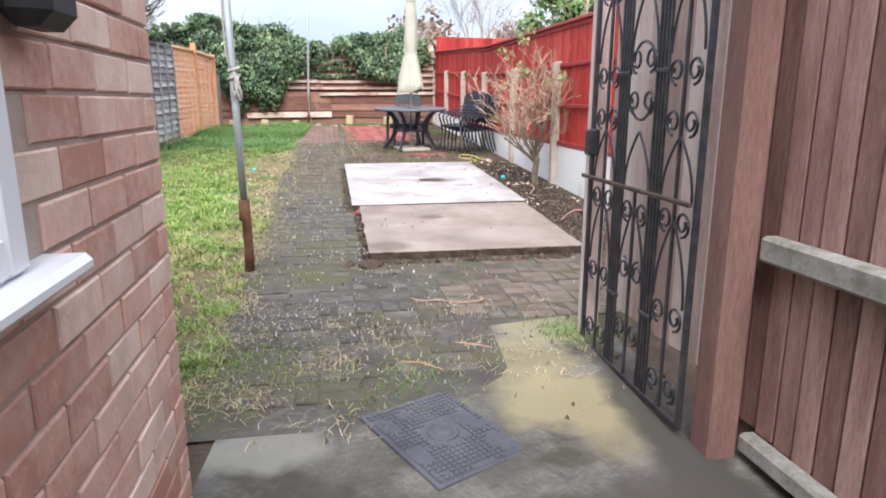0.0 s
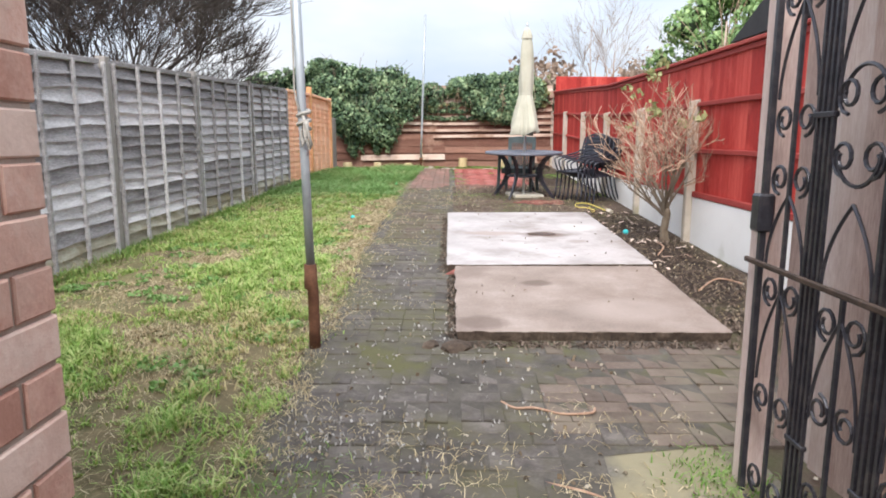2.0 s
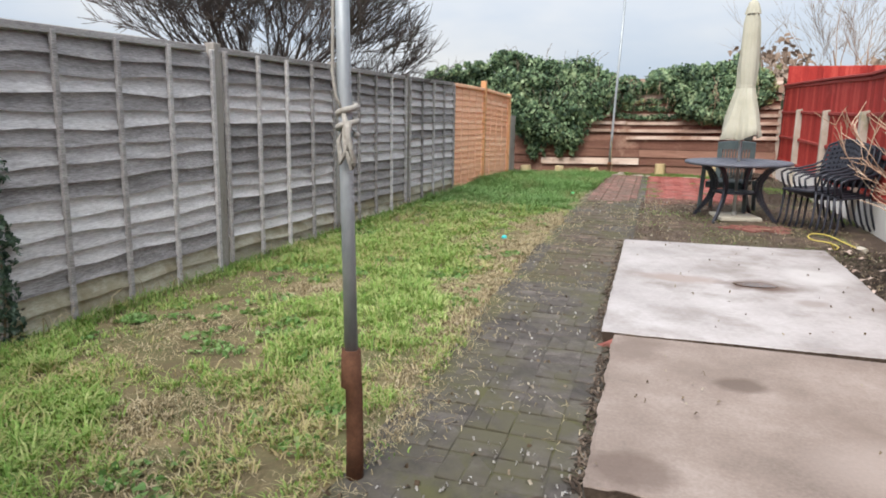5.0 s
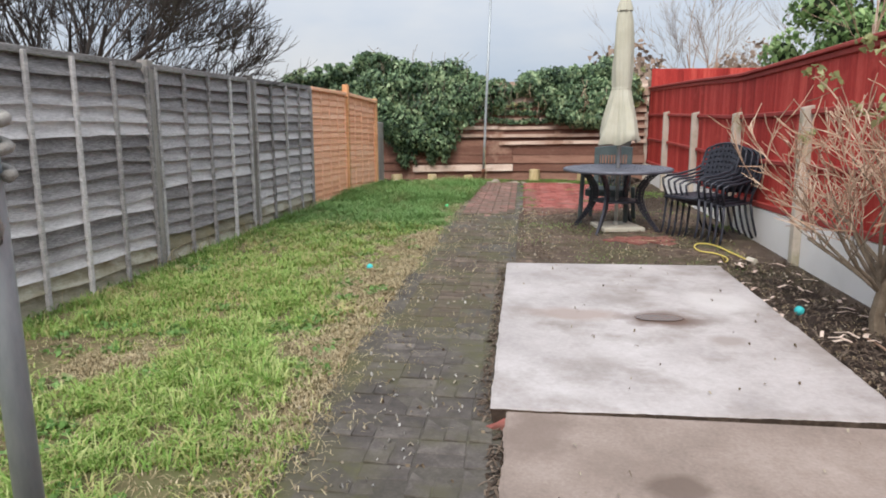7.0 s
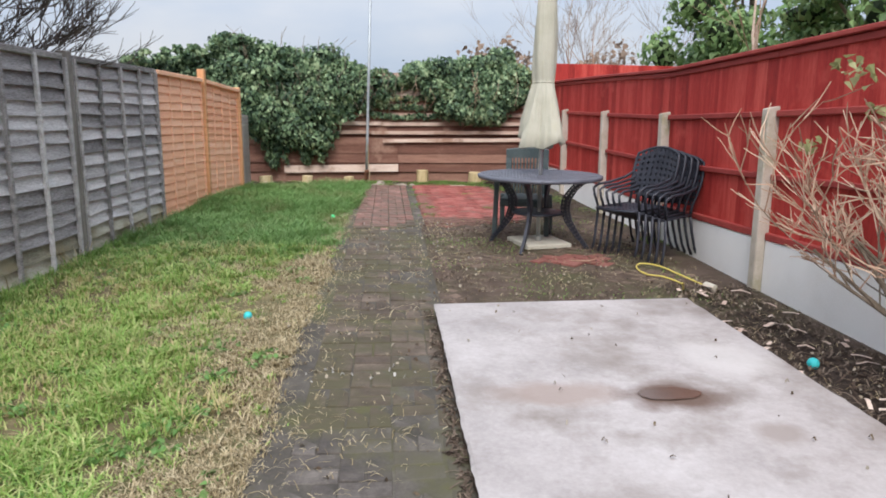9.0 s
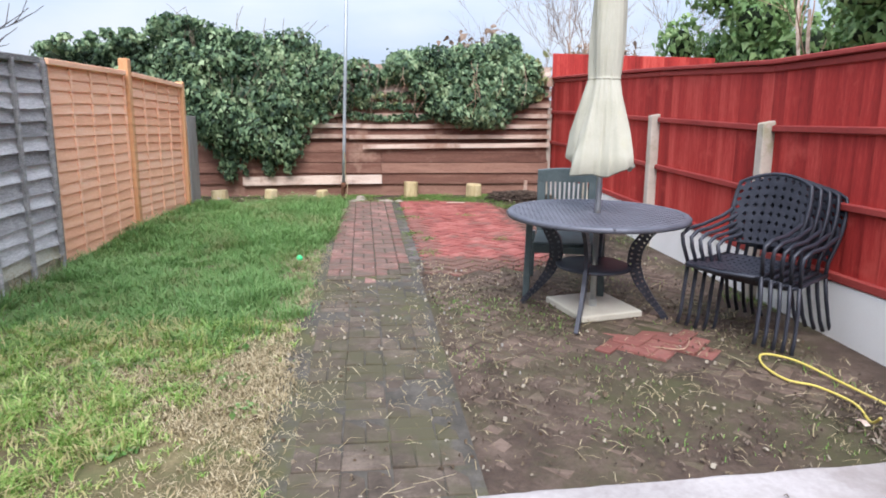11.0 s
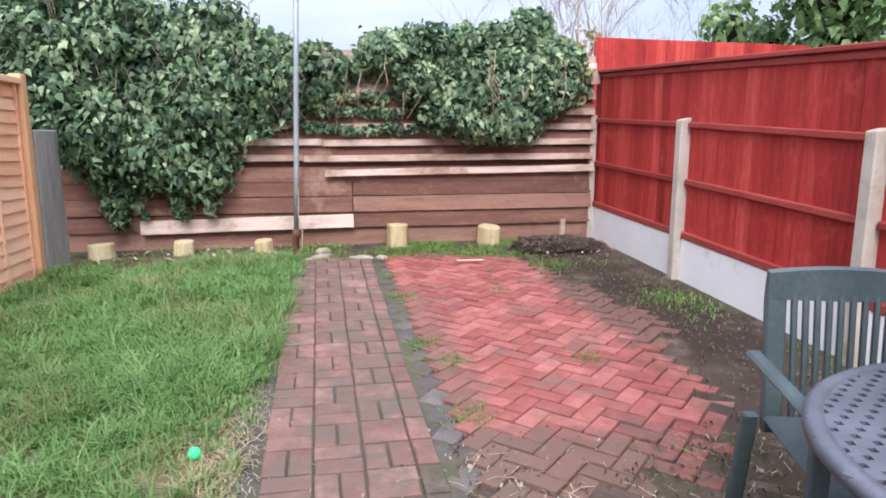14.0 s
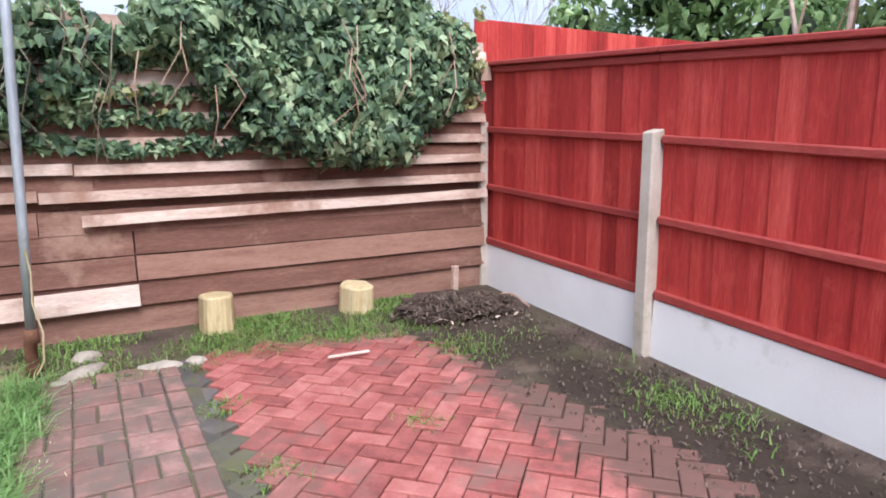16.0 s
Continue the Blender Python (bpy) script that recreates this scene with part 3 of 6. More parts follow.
lawn = tagged(sheet("lawn", 0, 0, 2.1, 17.3, 0.012, M_LAWN, 14, 90, 0.012, lambda y: (fence_x(y) + 0.02, lawn_edge(y))), "uneven green lawn with dry yellow patches beside the brick path", "lawn", kind="structure")
apron = tagged(raw("pavement", [(-0.53, -4, gz(-4) + 0.012), (1.62, -4, gz(-4) + 0.012), (1.62, 0, 0.012), (-0.53, 0, 0.012), (1.62, 2.2, gz(2.2) + 0.012), (-0.53, 2.2, gz(2.2) + 0.012), (1.55, 3.62, gz(3.62) + 0.012), (0.86, 3.60, gz(3.6) + 0.012), (0.8, 2.9, gz(2.9) + 0.012), (-0.2, 2.75, gz(2.75) + 0.012), (-0.5, 2.5, gz(2.5) + 0.012)],
                 [(0, 1, 2, 3), (3, 2, 4, 8, 9, 10, 5), (4, 6, 7, 8)], M_APRON), "worn concrete apron with yellow moss patches", "pavement", kind="structure")


# ---- house and gate ----
HX, HY = -0.505, 2.08


def house_wall():
    w = tagged(part("wall_west", boxed(HX - 0.28, HX - 0.008, -5, HY - 0.008, -0.3, 3.3), M_MORTAR), "red brick house wall with pale mortar joints", "wall", kind="structure")
    tagged(part("wall_rear", boxed(-3.6, HX - 0.28, HY - 0.28, HY - 0.004, -0.3, 3.3), M_HBRICK), "red brick rear wall of the house", "wall", kind="structure")
    return w


wall_west = house_wall()
WIN_Y1, WIN_Z0 = 1.10, 1.235


def window_unit():
    w = tagged(new("window_1"), "white plastic framed window with a projecting sill", "window", kind="structure")
    part("sill", boxed(HX - 0.02, HX + 0.075, -0.35, 1.24, 1.195, 1.232, 0.012), M_UPVC, w)
    for n, y0, y1, z0, z1 in (("window_frame", WIN_Y1 - 0.07, WIN_Y1, WIN_Z0, 2.4), ("window_frame", -0.35, WIN_Y1 - 0.07, WIN_Z0, WIN_Z0 + 0.07), ("window_frame", -0.35, WIN_Y1 - 0.07, 2.33, 2.4), ("window_frame", 0.3, 0.37, WIN_Z0 + 0.07, 2.33)):
        part(n, boxed(HX - 0.03, HX + 0.028, y0, y1, z0, z1, 0.008), M_UPVC, w)
    g = part("pane", boxed(HX - 0.004, HX + 0.004, -0.34, WIN_Y1 - 0.07, WIN_Z0 + 0.07, 2.33), M_GLASS, w)
    g.visible_shadow = False
    b = part("window_frame", boxed(HX - 0.02, HX + 0.012, WIN_Y1 - 0.17, WIN_Y1 - 0.07, WIN_Z0 + 0.07, 2.33, 0.005), M_UPVC, w)
    return w


window_unit()
wl_ = thing("wall_box", Matrix.Translation((HX, 1.215, 1.615)), "small black plastic box fixed to the brick wall", "wall box")
part("casing", boxed(0.0, 0.085, -0.075, 0.075, 0.0, 0.16, 0.025), M_BLACK, wl_)
part("bracket", boxed(-0.01, 0.02, -0.06, 0.06, 0.16, 0.21, 0.006), M_BLACK, wl_)


def side_fence():
    """The brown close-boarded fence at the side passage."""
    f = thing("side_fence", Matrix.Translation((1.55, 0, 0)), "brown stained close-boarded fence with grey lichened rails", "fence")
    y = 2.21
    i = 0
    # added behind the boards to block daylight, so the grooves stay dark
    part("backing_board", boxed(0.09, 0.105, -3.4, 2.28, 0.1, 2.6), M_GATEW, f)
    while y > -3.4:
        b = boxed(0.06, 0.080, -0.048, 0.044, 0.14, 2.25, 0.005, pose(0, 0, 0, 0, 0, 4))
        o = part("board", b, M_GATEW, f)
        o.location = (0.004 * (i % 2), y, gz(y) - 0.02)
        i += 1
        y -= 0.102
    for z0, d in ((0.93, 0.095), (0.16, 0.08)):
        bm = bmesh.new()
        box(bm, -0.012, 0.06, -3.4, 2.06, z0, z0 + d, 0.012)
        part("rail", bm, M_MOSSW, f, "grey lichened rail")
    bm = bmesh.new()
    box(bm, -0.19, -0.065, 2.06, 2.2, -0.05, 2.7, 0.012)
    p = part("gate_post", bm, M_GATEQ, f)
    p.location = (0.06, 0.0, gz(2.1))
    y = 2.26
    while y < 3.3:
        o = part("board", boxed(0.0, 0.018, -0.07, 0.05, 0.42, 2.3, 0.003, pose(0, 0, 0, 0, 0, 6)), M_GATEP, f, "pale brown board")
        o.location = (-0.06 + RNG.uniform(0, 0.012), y, 0)
        y += 0.118
    p = part("end_post", boxed(-0.16, -0.06, 3.30, 3.37, -0.05, 2.35, 0.008), M_GATEP, f)
    p.location = (0, 0, gz(3.3))
    return f


side_fence()


def scroll(cy, cz, r, turn, flip=1, n=16, turns=1.35):
    """A spiral of iron bar in the gate's plane."""
    return [(0, cy + flip * (r * (1 - 0.62 * k / n)) * math.cos(turn + turns * 2 * math.pi * k / n), cz + (r * (1 - 0.62 * k / n)) * math.sin(turn + turns * 2 * math.pi * k / n)) for k in range(n + 1)]


def iron_gate():
    y0, y1, z0, z1 = 2.22, 3.28, 0.17, 2.45
    g = thing("iron_gate", Matrix.Translation((1.385, 0, 0)), "black wrought iron garden gate with scrollwork standing open", "gate")
    fr = bmesh.new()
    for y in (y0 + 0.012, y1 - 0.012):
        box(fr, -0.011, 0.011, y - 0.012, y + 0.012, z0, z1, 0.002)
    for z in (z0, z1 - 0.03):
        box(fr, -0.010, 0.010, y0 + 0.025, y1 - 0.025, z, z + 0.024, 0.002)
    part("gate_frame", fr, M_IRON, g)
    part("latch_bar", boxed(-0.031, -0.015, y0 + 0.02, y1 + 0.05, 1.10, 1.120, 0.004), M_IRONR, g, "brown rusted latch bar")
    part("latch", boxed(-0.03, 0.03, y1 - 0.04, y1 + 0.03, 1.22, 1.36, 0.008), M_IRON, g)
    w = y1 - y0
    cols = [y0 + w * k / 3 for k in (1, 2)]
    for c in cols:
        for d in (-0.042, -0.014, 0.014, 0.042):
            part("bar", boxed(-0.006, 0.006, c + d - 0.006, c + d + 0.006, z0 + 0.024, z1 - 0.03), M_IRON, g)
        for z in (0.55, 1.62):
            part("collar", boxed(-0.010, 0.010, c - 0.055, c + 0.055, z, z + 0.018, 0.003), M_IRON, g)
    mids = [y0 + w / 6, y0 + w / 2, y0 + 5 * w / 6]
    for i, c in enumerate(mids):
        part("bar", boxed(-0.006, 0.006, c - 0.007, c + 0.007, z0 + 0.024, 1.1 if i == 1 else z1 - 0.03), M_IRON, g)
        for zc in ((0.30, 0.62, 1.02, 1.42, 1.62, 2.02, 2.28) if i != 1 else (0.42, 0.72, 1.0, 1.50, 1.68, 2.2)):
            for s in (-1, 1):
                sb = bmesh.new()
                tube(sb, scroll(c + s * 0.068, zc, 0.055, math.pi * (0.5 if zc * 10 % 2 > 1 else 1.5), s), 0.0065, 5)
                part("scroll", sb, M_IRON, g)
        for zc, h in ((0.85, 0.22), (1.24, 0.16), (1.85, 0.2)):
            for s in (-1, 1):
                sb = bmesh.new()
                tube(sb, [(0, c + s * 0.12 * (1 - (k / 8) ** 2), zc + h * (k / 8 - 0.5) * 1.6) for k in range(9)], 0.006, 5)
                part("stem", sb, M_IRON, g)
    for s in (-1, 1):
        sb = bmesh.new()
        tube(sb, [(0, mids[1] + 0.1 * math.cos(a), 1.59 + s * 0.07 + s * 0.10 * math.sin(a)) for a in [math.pi * k / 12 for k in range(13)]], 0.0065, 5)
        part("arch", sb, M_IRON, g)
    return g


iron_gate()


def manhole():
    m = thing("manhole_cover", pose(0.424, 2.405, gz(2.405) + 0.012, slope_at(2.4), 0, 26), "rectangular dark cast iron manhole cover set in concrete", "manhole cover")
    part("frame", boxed(-0.232, 0.232, -0.298, 0.298, -0.02, 0.006, 0.004), M_COVER, m)
    bm = bmesh.new()
    for i in range(17):
        for j in range(22):
            x, y = -0.200 + 0.025 * i, -0.2625 + 0.025 * j
            if math.hypot(x, y) > 0.10 and noise.noise((x * 9, y * 9, 6.0)) > -0.25:
                box(bm, x - 0.009, x + 0.009, y - 0.009, y + 0.009, 0.008, 0.0125)
    part("stud_pattern", bm, M_COVER, m)
    part("plate", boxed(-0.213, 0.213, -0.279, 0.279, 0.0, 0.009, 0.003), M_COVER, m)
    bm = bmesh.new()
    lathe(bm, [(0.0001, 0.014), (0.045, 0.014), (0.049, 0.010), (0.057, 0.010), (0.060, 0.016), (0.068, 0.016), (0.071, 0.008)], 28)
    part("badge", bm, M_COVER, m, smooth=True)
    return m


manhole()


# ---- concrete slabs ----
def slab(name, x0, x1, y0, y1, top, material, label, ragged, skew=0.0):
    """A cast slab that follows the slope, with ragged edges."""
    n = 60
    ring = [(x0 + (x1 - x0) * k / n, y0) for k in range(n)] + [(x1, y0 + (y1 - y0) * k / n) for k in range(n)] + [(x1 - (x1 - x0) * k / n, y1) for k in range(n)] + [(x0, y1 - (y1 - y0) * k / n) for k in range(n)]
    tv, bv, mv = [], [], []
    for i, (x, y) in enumerate(ring):
        d = ragged * noise.noise((x * 6, y * 6, 2.0)) + 0.9 * ragged * noise.noise((x * 26, y * 26, 5.0))
        cx, cy = (x0 + x1) / 2, (y0 + y1) / 2
        ox, oy = (d if abs(x - x0) < 1e-6 or abs(x - x1) < 1e-6 else 0), (d if abs(y - y0) < 1e-6 or abs(y - y1) < 1e-6 else 0)
        tv.append((x + ox, y + oy + skew * (x - cx), gz(y) + top - 0.006 + 0.004 * noise.noise((x * 9, y * 9, 1))))
        sx, sy = (1 if x > cx else -1), (1 if y > cy else -1)
        deep = 0.022 + 0.03 * abs(noise.noise((x * 8, y * 8, 12.0)))
        mv.append((x + ox * 1.3 - 0.004 * sx, y + oy * 1.3 + skew * (x - cx) - 0.004 * sy, gz(y) + top * (0.62 + 0.2 * noise.noise((x * 14, y * 14, 3.0)))))
        bv.append((x + ox * 0.5 - deep * sx, y + oy * 0.5 + skew * (x - cx) - deep * sy, gz(y) - 0.06))
    inner = [(x * 0.985 + 0.015 * (x0 + x1) / 2, y * 0.992 + 0.008 * (y0 + y1) / 2 + skew * (x - (x0 + x1) / 2), gz(y) + top) for x, y in ring]
    t = thing(name, Matrix.Translation(((x0 + x1) / 2, (y0 + y1) / 2, gz((y0 + y1) / 2))), label, "concrete slab")
    o = Vector(t.location)
    N = len(ring)
    allv = [Vector(v) - o for v in inner + tv + mv + bv]
    fs = [tuple(range(N))]
    for a in range(3):
        for k in range(N):
            fs.append((a * N + k, (a + 1) * N + k, (a + 1) * N + (k + 1) % N, a * N + (k + 1) % N))
    top_o = raw("slab", allv[:2 * N], [fs[0]] + fs[1:N + 1], material, t)
    raw("broken_edge", allv[N:], [tuple(i - N for i in f) for f in fs[N + 1:]], M_CEDGE, t)
    return t


slab("concrete_slab", 0.28, 2.03, 4.86, 6.50, 0.085, M_SLABB, "worn brown concrete slab with a broken front edge", 0.010, 0.0)
slab("concrete_slab", 0.21, 2.05, 6.515, 9.40, 0.10, M_SLABW, "pale grey concrete slab with damp brown stains", 0.007, 0.03)


def puddle(cx, cy, rx, ry, top):
    """A shallow brown puddle lying in a hollow of the slab."""
    n = 40
    vs = [(cx, cy, gz(cy) + top)]
    for k in range(n):
        a = 2 * math.pi * k / n
        q = 1 + 0.16 * noise.noise((math.cos(a) * 1.6, math.sin(a) * 1.6, 4.0)) + 0.10 * noise.noise((math.cos(a) * 6, math.sin(a) * 6, 9.0))
        x, y = cx + rx * q * math.cos(a), cy + ry * q * math.sin(a)
        vs.append((x, y, gz(y) + top))
    o = raw("puddle", vs, [(0, k + 1, (k + 1) % n + 1) for k in range(n)], M_PUDDLE, None, True)
    tagged(o, "shallow brown rain puddle on the pale concrete slab", "puddle")


puddle(1.23, 7.89, 0.15, 0.07, 0.1025)


# ---- fences ----
def wavy_board(length, h, lean, waviness, seed, taper=0.006):
    """A waney lap board along y: it leans out at its foot and its lower edge waves."""
    n = 14
    vs, fs = [], []
    for k in range(n + 1):
        y = -length / 2 + length * k / n
        lo = waviness * noise.noise((y * 2.2, seed * 3.1, 0.5)) + 0.4 * waviness * noise.noise((y * 7, seed * 1.7, 4.5))
        bow = 0.006 * noise.noise((y * 1.5, seed * 2.3, 9.0))
        vs += [(bow, y, h), (bow + 0.006, y, h), (lean + bow + taper + 0.008, y, lo), (lean + bow, y, lo + 0.004)]
    for k in range(n):
        a, b = 4 * k, 4 * k + 4
        for i in range(4):
            fs.append((a + i, b + i, b + (i + 1) % 4, a + (i + 1) % 4))
    fs += [(3, 2, 1, 0), (4 * n, 4 * n + 1, 4 * n + 2, 4 * n + 3)]
    return vs, fs


def lap_panel(y0, y1, top0, top1, wood, post_wood, label, seed, pitch=0.098, battens=3, bottom=0.05, wav=0.014, lean=0.026):
    """One bay of horizontal lap fencing from y0 to y1."""
    L = y1 - y0 - 0.1
    ym = (y0 + y1) / 2
    b0 = gz(ym) + bottom
    p = thing("lap_fence", pose(fence_x(ym), ym, b0, 0, 0, -2.86), label, "fence panel", "lap fence panels along the lawn")
    tilt = math.atan2(top1 - top0, y1 - y0)
    H = (top0 + top1) / 2 - b0 - 0.04
    n = math.ceil(H / pitch)
    pitch = H / n
    for i in range(n):
        vs, fs = wavy_board(L, pitch * 1.14, lean, wav, seed * 20 + i)
        o = raw("board", vs, fs, M_GREYG if i < 2 and lean > 0.02 else wood, p)
        o.location = (0, 0, i * pitch)
        o.rotation_euler = (tilt + 0.006 * noise.noise((i * 1.3, seed, 0)), 0, 0)
    for k in range(battens + 2):
        y = -L / 2 + 0.022 + (L - 0.044) * k / (battens + 1)
        e = 0.001 if 0 < k <= battens else 0
        part("batten", boxed(0.012 if lean < 0.02 else lean, (0.034 if lean < 0.02 else lean + 0.034) - e, -0.018, 0.018, -0.02, H + 0.03 + math.tan(tilt) * y, 0.004), wood, p).location = (0, y, 0)
    c = part("capping", boxed(-0.02, 0.07, -L / 2, L / 2, H + 0.006, H + 0.058, 0.005), wood, p)
    c.rotation_euler = (tilt, 0, 0)
    return p


def fence_post(x, y, z1, w, material, label, d=None, top=0.0):
    t = thing("fence_post", Matrix.Translation((x, y, gz(y) - 0.1)), label, "fence post", "posts of the boundary fences")
    d = d or w
    bm = bmesh.new()
    h = z1 - gz(y) + 0.1
    vs = box(bm, -w / 2, w / 2, -d / 2, d / 2, 0, h, 0.008)
    if top:
        for v in bm.verts:
            if v.co.z > h - 0.03:
                v.co.z += top * v.co.x / w
    part("post", bm, material, t)
    return t


GREY = "weathered grey waney lap fence panel"
POST_Y = (5.24, 7.30, 9.24, 11.2, 13.15, 14.85, 16.65)
TOPS = ((5.24, 2.22), (7.3, 2.31), (9.24, 2.37), (11.2, 2.43), (13.15, 2.50), (14.85, 2.54), (16.65, 2.52))
for i in range(6):
    orange = i >= 4
    a, b = POST_Y[i], POST_Y[i + 1]
    lap_panel(a, b, lin(a, TOPS), lin(b, TOPS), M_ORANGE if orange else (M_GREYW, M_GREYD, M_GREYW, M_GREYD)[i], None, "orange stained lap fence panel" if orange else GREY, i + 1, 0.105 if orange else 0.118, 3, 0.04, 0.013 if orange else (0.030, 0.022, 0.020, 0.018)[i], 0.014 if orange else (0.052, 0.064, 0.048, 0.050)[i])
for i, y in enumerate(POST_Y):
    if i == 4:
        fence_post(fence_x(y), y, lin(y, TOPS) + 0.02, 0.09, M_GREYP2, "weathered grey wooden fence post")
    else:
        orange = i > 4
        fence_post(fence_x(y) + 0.02, y, lin(y, TOPS) + (0.15 if i == 5 else 0.05), 0.10, M_ORANGEP if orange else M_GREYP2, "orange stained wooden fence post" if orange else "weathered grey wooden fence post")


def old_panel():
    """The sagging bay of mixed boards nearest the house."""
    y0, y1 = 2.1, 5.18
    ym, L = (y0 + y1) / 2, y1 - y0
    b0 = gz(ym) - 0.06
    p = thing("lap_fence", pose(fence_x(ym) + 0.02, ym, b0, 0, 0, -2.86), "sagging grey lap fence panel with newer pale lower boards", "fence panel", "lap fence panels along the lawn")
    for i in range(17):
        low = i < 8
        vs, fs = wavy_board(L, 0.13, 0.034, 0.016 if low else 0.026, 300 + i)
        o = raw("board", vs, fs, M_GREYG if i < 4 else M_GREYL if i < 11 else M_GREYW, p)
        o.location = (0.012 if low else 0.0, 0, i * 0.1075)
        o.rotation_euler = ((0.085 - 0.0045 * i) if low else 0.05 + 0.014 * noise.noise((i, 3, 0)), 0, 0)
    for y, z0, z1 in ((-1.1, 0.8, 1.76), (-0.4, 0.75, 1.8), (0.50, 0.08, 0.92), (1.04, 1.20, 1.84)):
        part("batten", boxed(0.048, 0.082, y - 0.024, y + 0.024, z0, z1, 0.005), M_DARKB, p)
    part("batten", boxed(0.048, 0.080, 0.44, 0.485, 0.93, 1.80, 0.005), M_GREYP2, p)
    c = part("capping", boxed(-0.02, 0.06, -L / 2, L / 2, 1.81, 1.865, 0.006), M_GREYW, p)
    c.rotation_euler = (0.06, 0, 0)


old_panel()
fence_post(fence_x(2.2), 2.2, 1.85, 0.09, M_GREYP2, "weathered grey wooden fence post")
fence_post(fence_x(17.0) + 0.02, 17.02, 2.12, 0.05, M_GREYP2, "grey wooden end board beside the rear fence", 0.5)

# red fence
RX = 2.88
RED_TOP = ((2, 2.40), (9, 2.44), (12, 2.47), (14, 2.60), (15.7, 2.69), (17.7, 2.79))
RED_MID = ((2, 1.92), (10, 1.97), (12, 2.0), (15.7, 2.19), (17.7, 2.27))
BAYS = [17.70, 15.79, 13.79, 11.86, 9.92, 7.98, 6.04, 4.10, 2.16]


def red_bay(ya, yb, seed):
    """A bay of vertical feather-edge boards with three rails, a capping and a concrete gravel board, from ya (near) to yb."""
    ym, L = (ya + yb) / 2, yb - ya
    p = thing("red_fence", Matrix.Translation((RX, ym, gz(ym))), "red stained feather-edge fence panel above a pale gravel board", "fence panel", "red fence panels")
    g0 = gz(ym)
    ta, tb = lin(ya, RED_TOP), lin(yb, RED_TOP)
    ma, mb = lin(ya, RED_MID), lin(yb, RED_MID)
    n = 13
    w = L / n
    for i in range(n):
        y = -L / 2 + w * i
        f = (i + 0.5) / n
        zt = ta + (tb - ta) * f - g0 - 0.02
        zb = ma + (mb - ma) * f - 0.99 - g0
        bm = boxed(0.03, 0.05, 0, w + 0.012, zb, zt, 0.002, pose(0, 0, 0, 0, 0, 4.5))
        o = part("board", bm, M_RED, p)
        o.location = (-0.002 * (i % 2), y, 0)
    ang = math.atan2(mb - ma, L)
    zc = (ma + mb) / 2 - g0
    for dz, h, name in ((-0.045, 0.05, "rail"), (-0.53, 0.05, "rail"), (-1.0, 0.06, "rail")):
        bm = boxed(-0.014, 0.03, -L / 2 + 0.05, L / 2 - 0.05, 0, h, 0.008)
        o = part(name, bm, M_REDR, p)
        o.location, o.rotation_euler = (0, 0, zc + dz), (ang, 0, 0)
    o = part("capping", boxed(-0.03, 0.07, -L / 2, L / 2, 0, 0.035, 0.006), M_REDR, p)
    o.location, o.rotation_euler = (0, 0, (ta + tb) / 2 - g0 - 0.02), (math.atan2(tb - ta, L), 0, 0)
    o = part("rail", boxed(0.0, 0.03, -L / 2, L / 2, 0, 0.05, 0.006), M_REDR, p)
    o.location, o.rotation_euler = (0, 0, (ta + tb) / 2 - g0 - 0.075), (math.atan2(tb - ta, L), 0, 0)
    zt = zc - 1.005
    bm = boxed(-0.005, 0.045, -L / 2 + 0.05, L / 2 - 0.05, -0.55, 0, 0.006)
    o = part("gravel_board", bm, M_GRAVELB, p, "pale concrete gravel board")
    o.location, o.rotation_euler = (0, 0, zt), (ang, 0, 0)


for k in range(8):
    red_bay(BAYS[k + 1], BAYS[k], k)
for y in BAYS[1:]:
    fence_post(RX - 0.02, y, lin(y, RED_MID) + 0.03, 0.10, M_CPOST, "pale concrete fence post with a sloping top", 0.09, 0.02)
fence_post(RX - 0.03, 17.66, 2.30, 0.07, M_CPOST, "pale concrete fence post with a sloping top", 0.07, 0.02)


def neighbour_panel():
    p = thing("red_fence", Matrix.Translation((2.98, 18.0, 0.9)), "tall red stained fence panel standing beyond the boundary", "fence panel", "red fence panels")
    for i in range(22):
        o = part("board", boxed(0, 0.135, 0, 0.018, 0, 2.31 - 0.001 * i, 0.003, pose(0, 0, 0, 0, 0, 3)), M_RED, p)
        o.location = (i * 0.13, 0, 0)
    part("rail", boxed(0, 2.86, 0.02, 0.06, 1.9, 1.96, 0.005), M_REDR, p)


neighbour_panel()


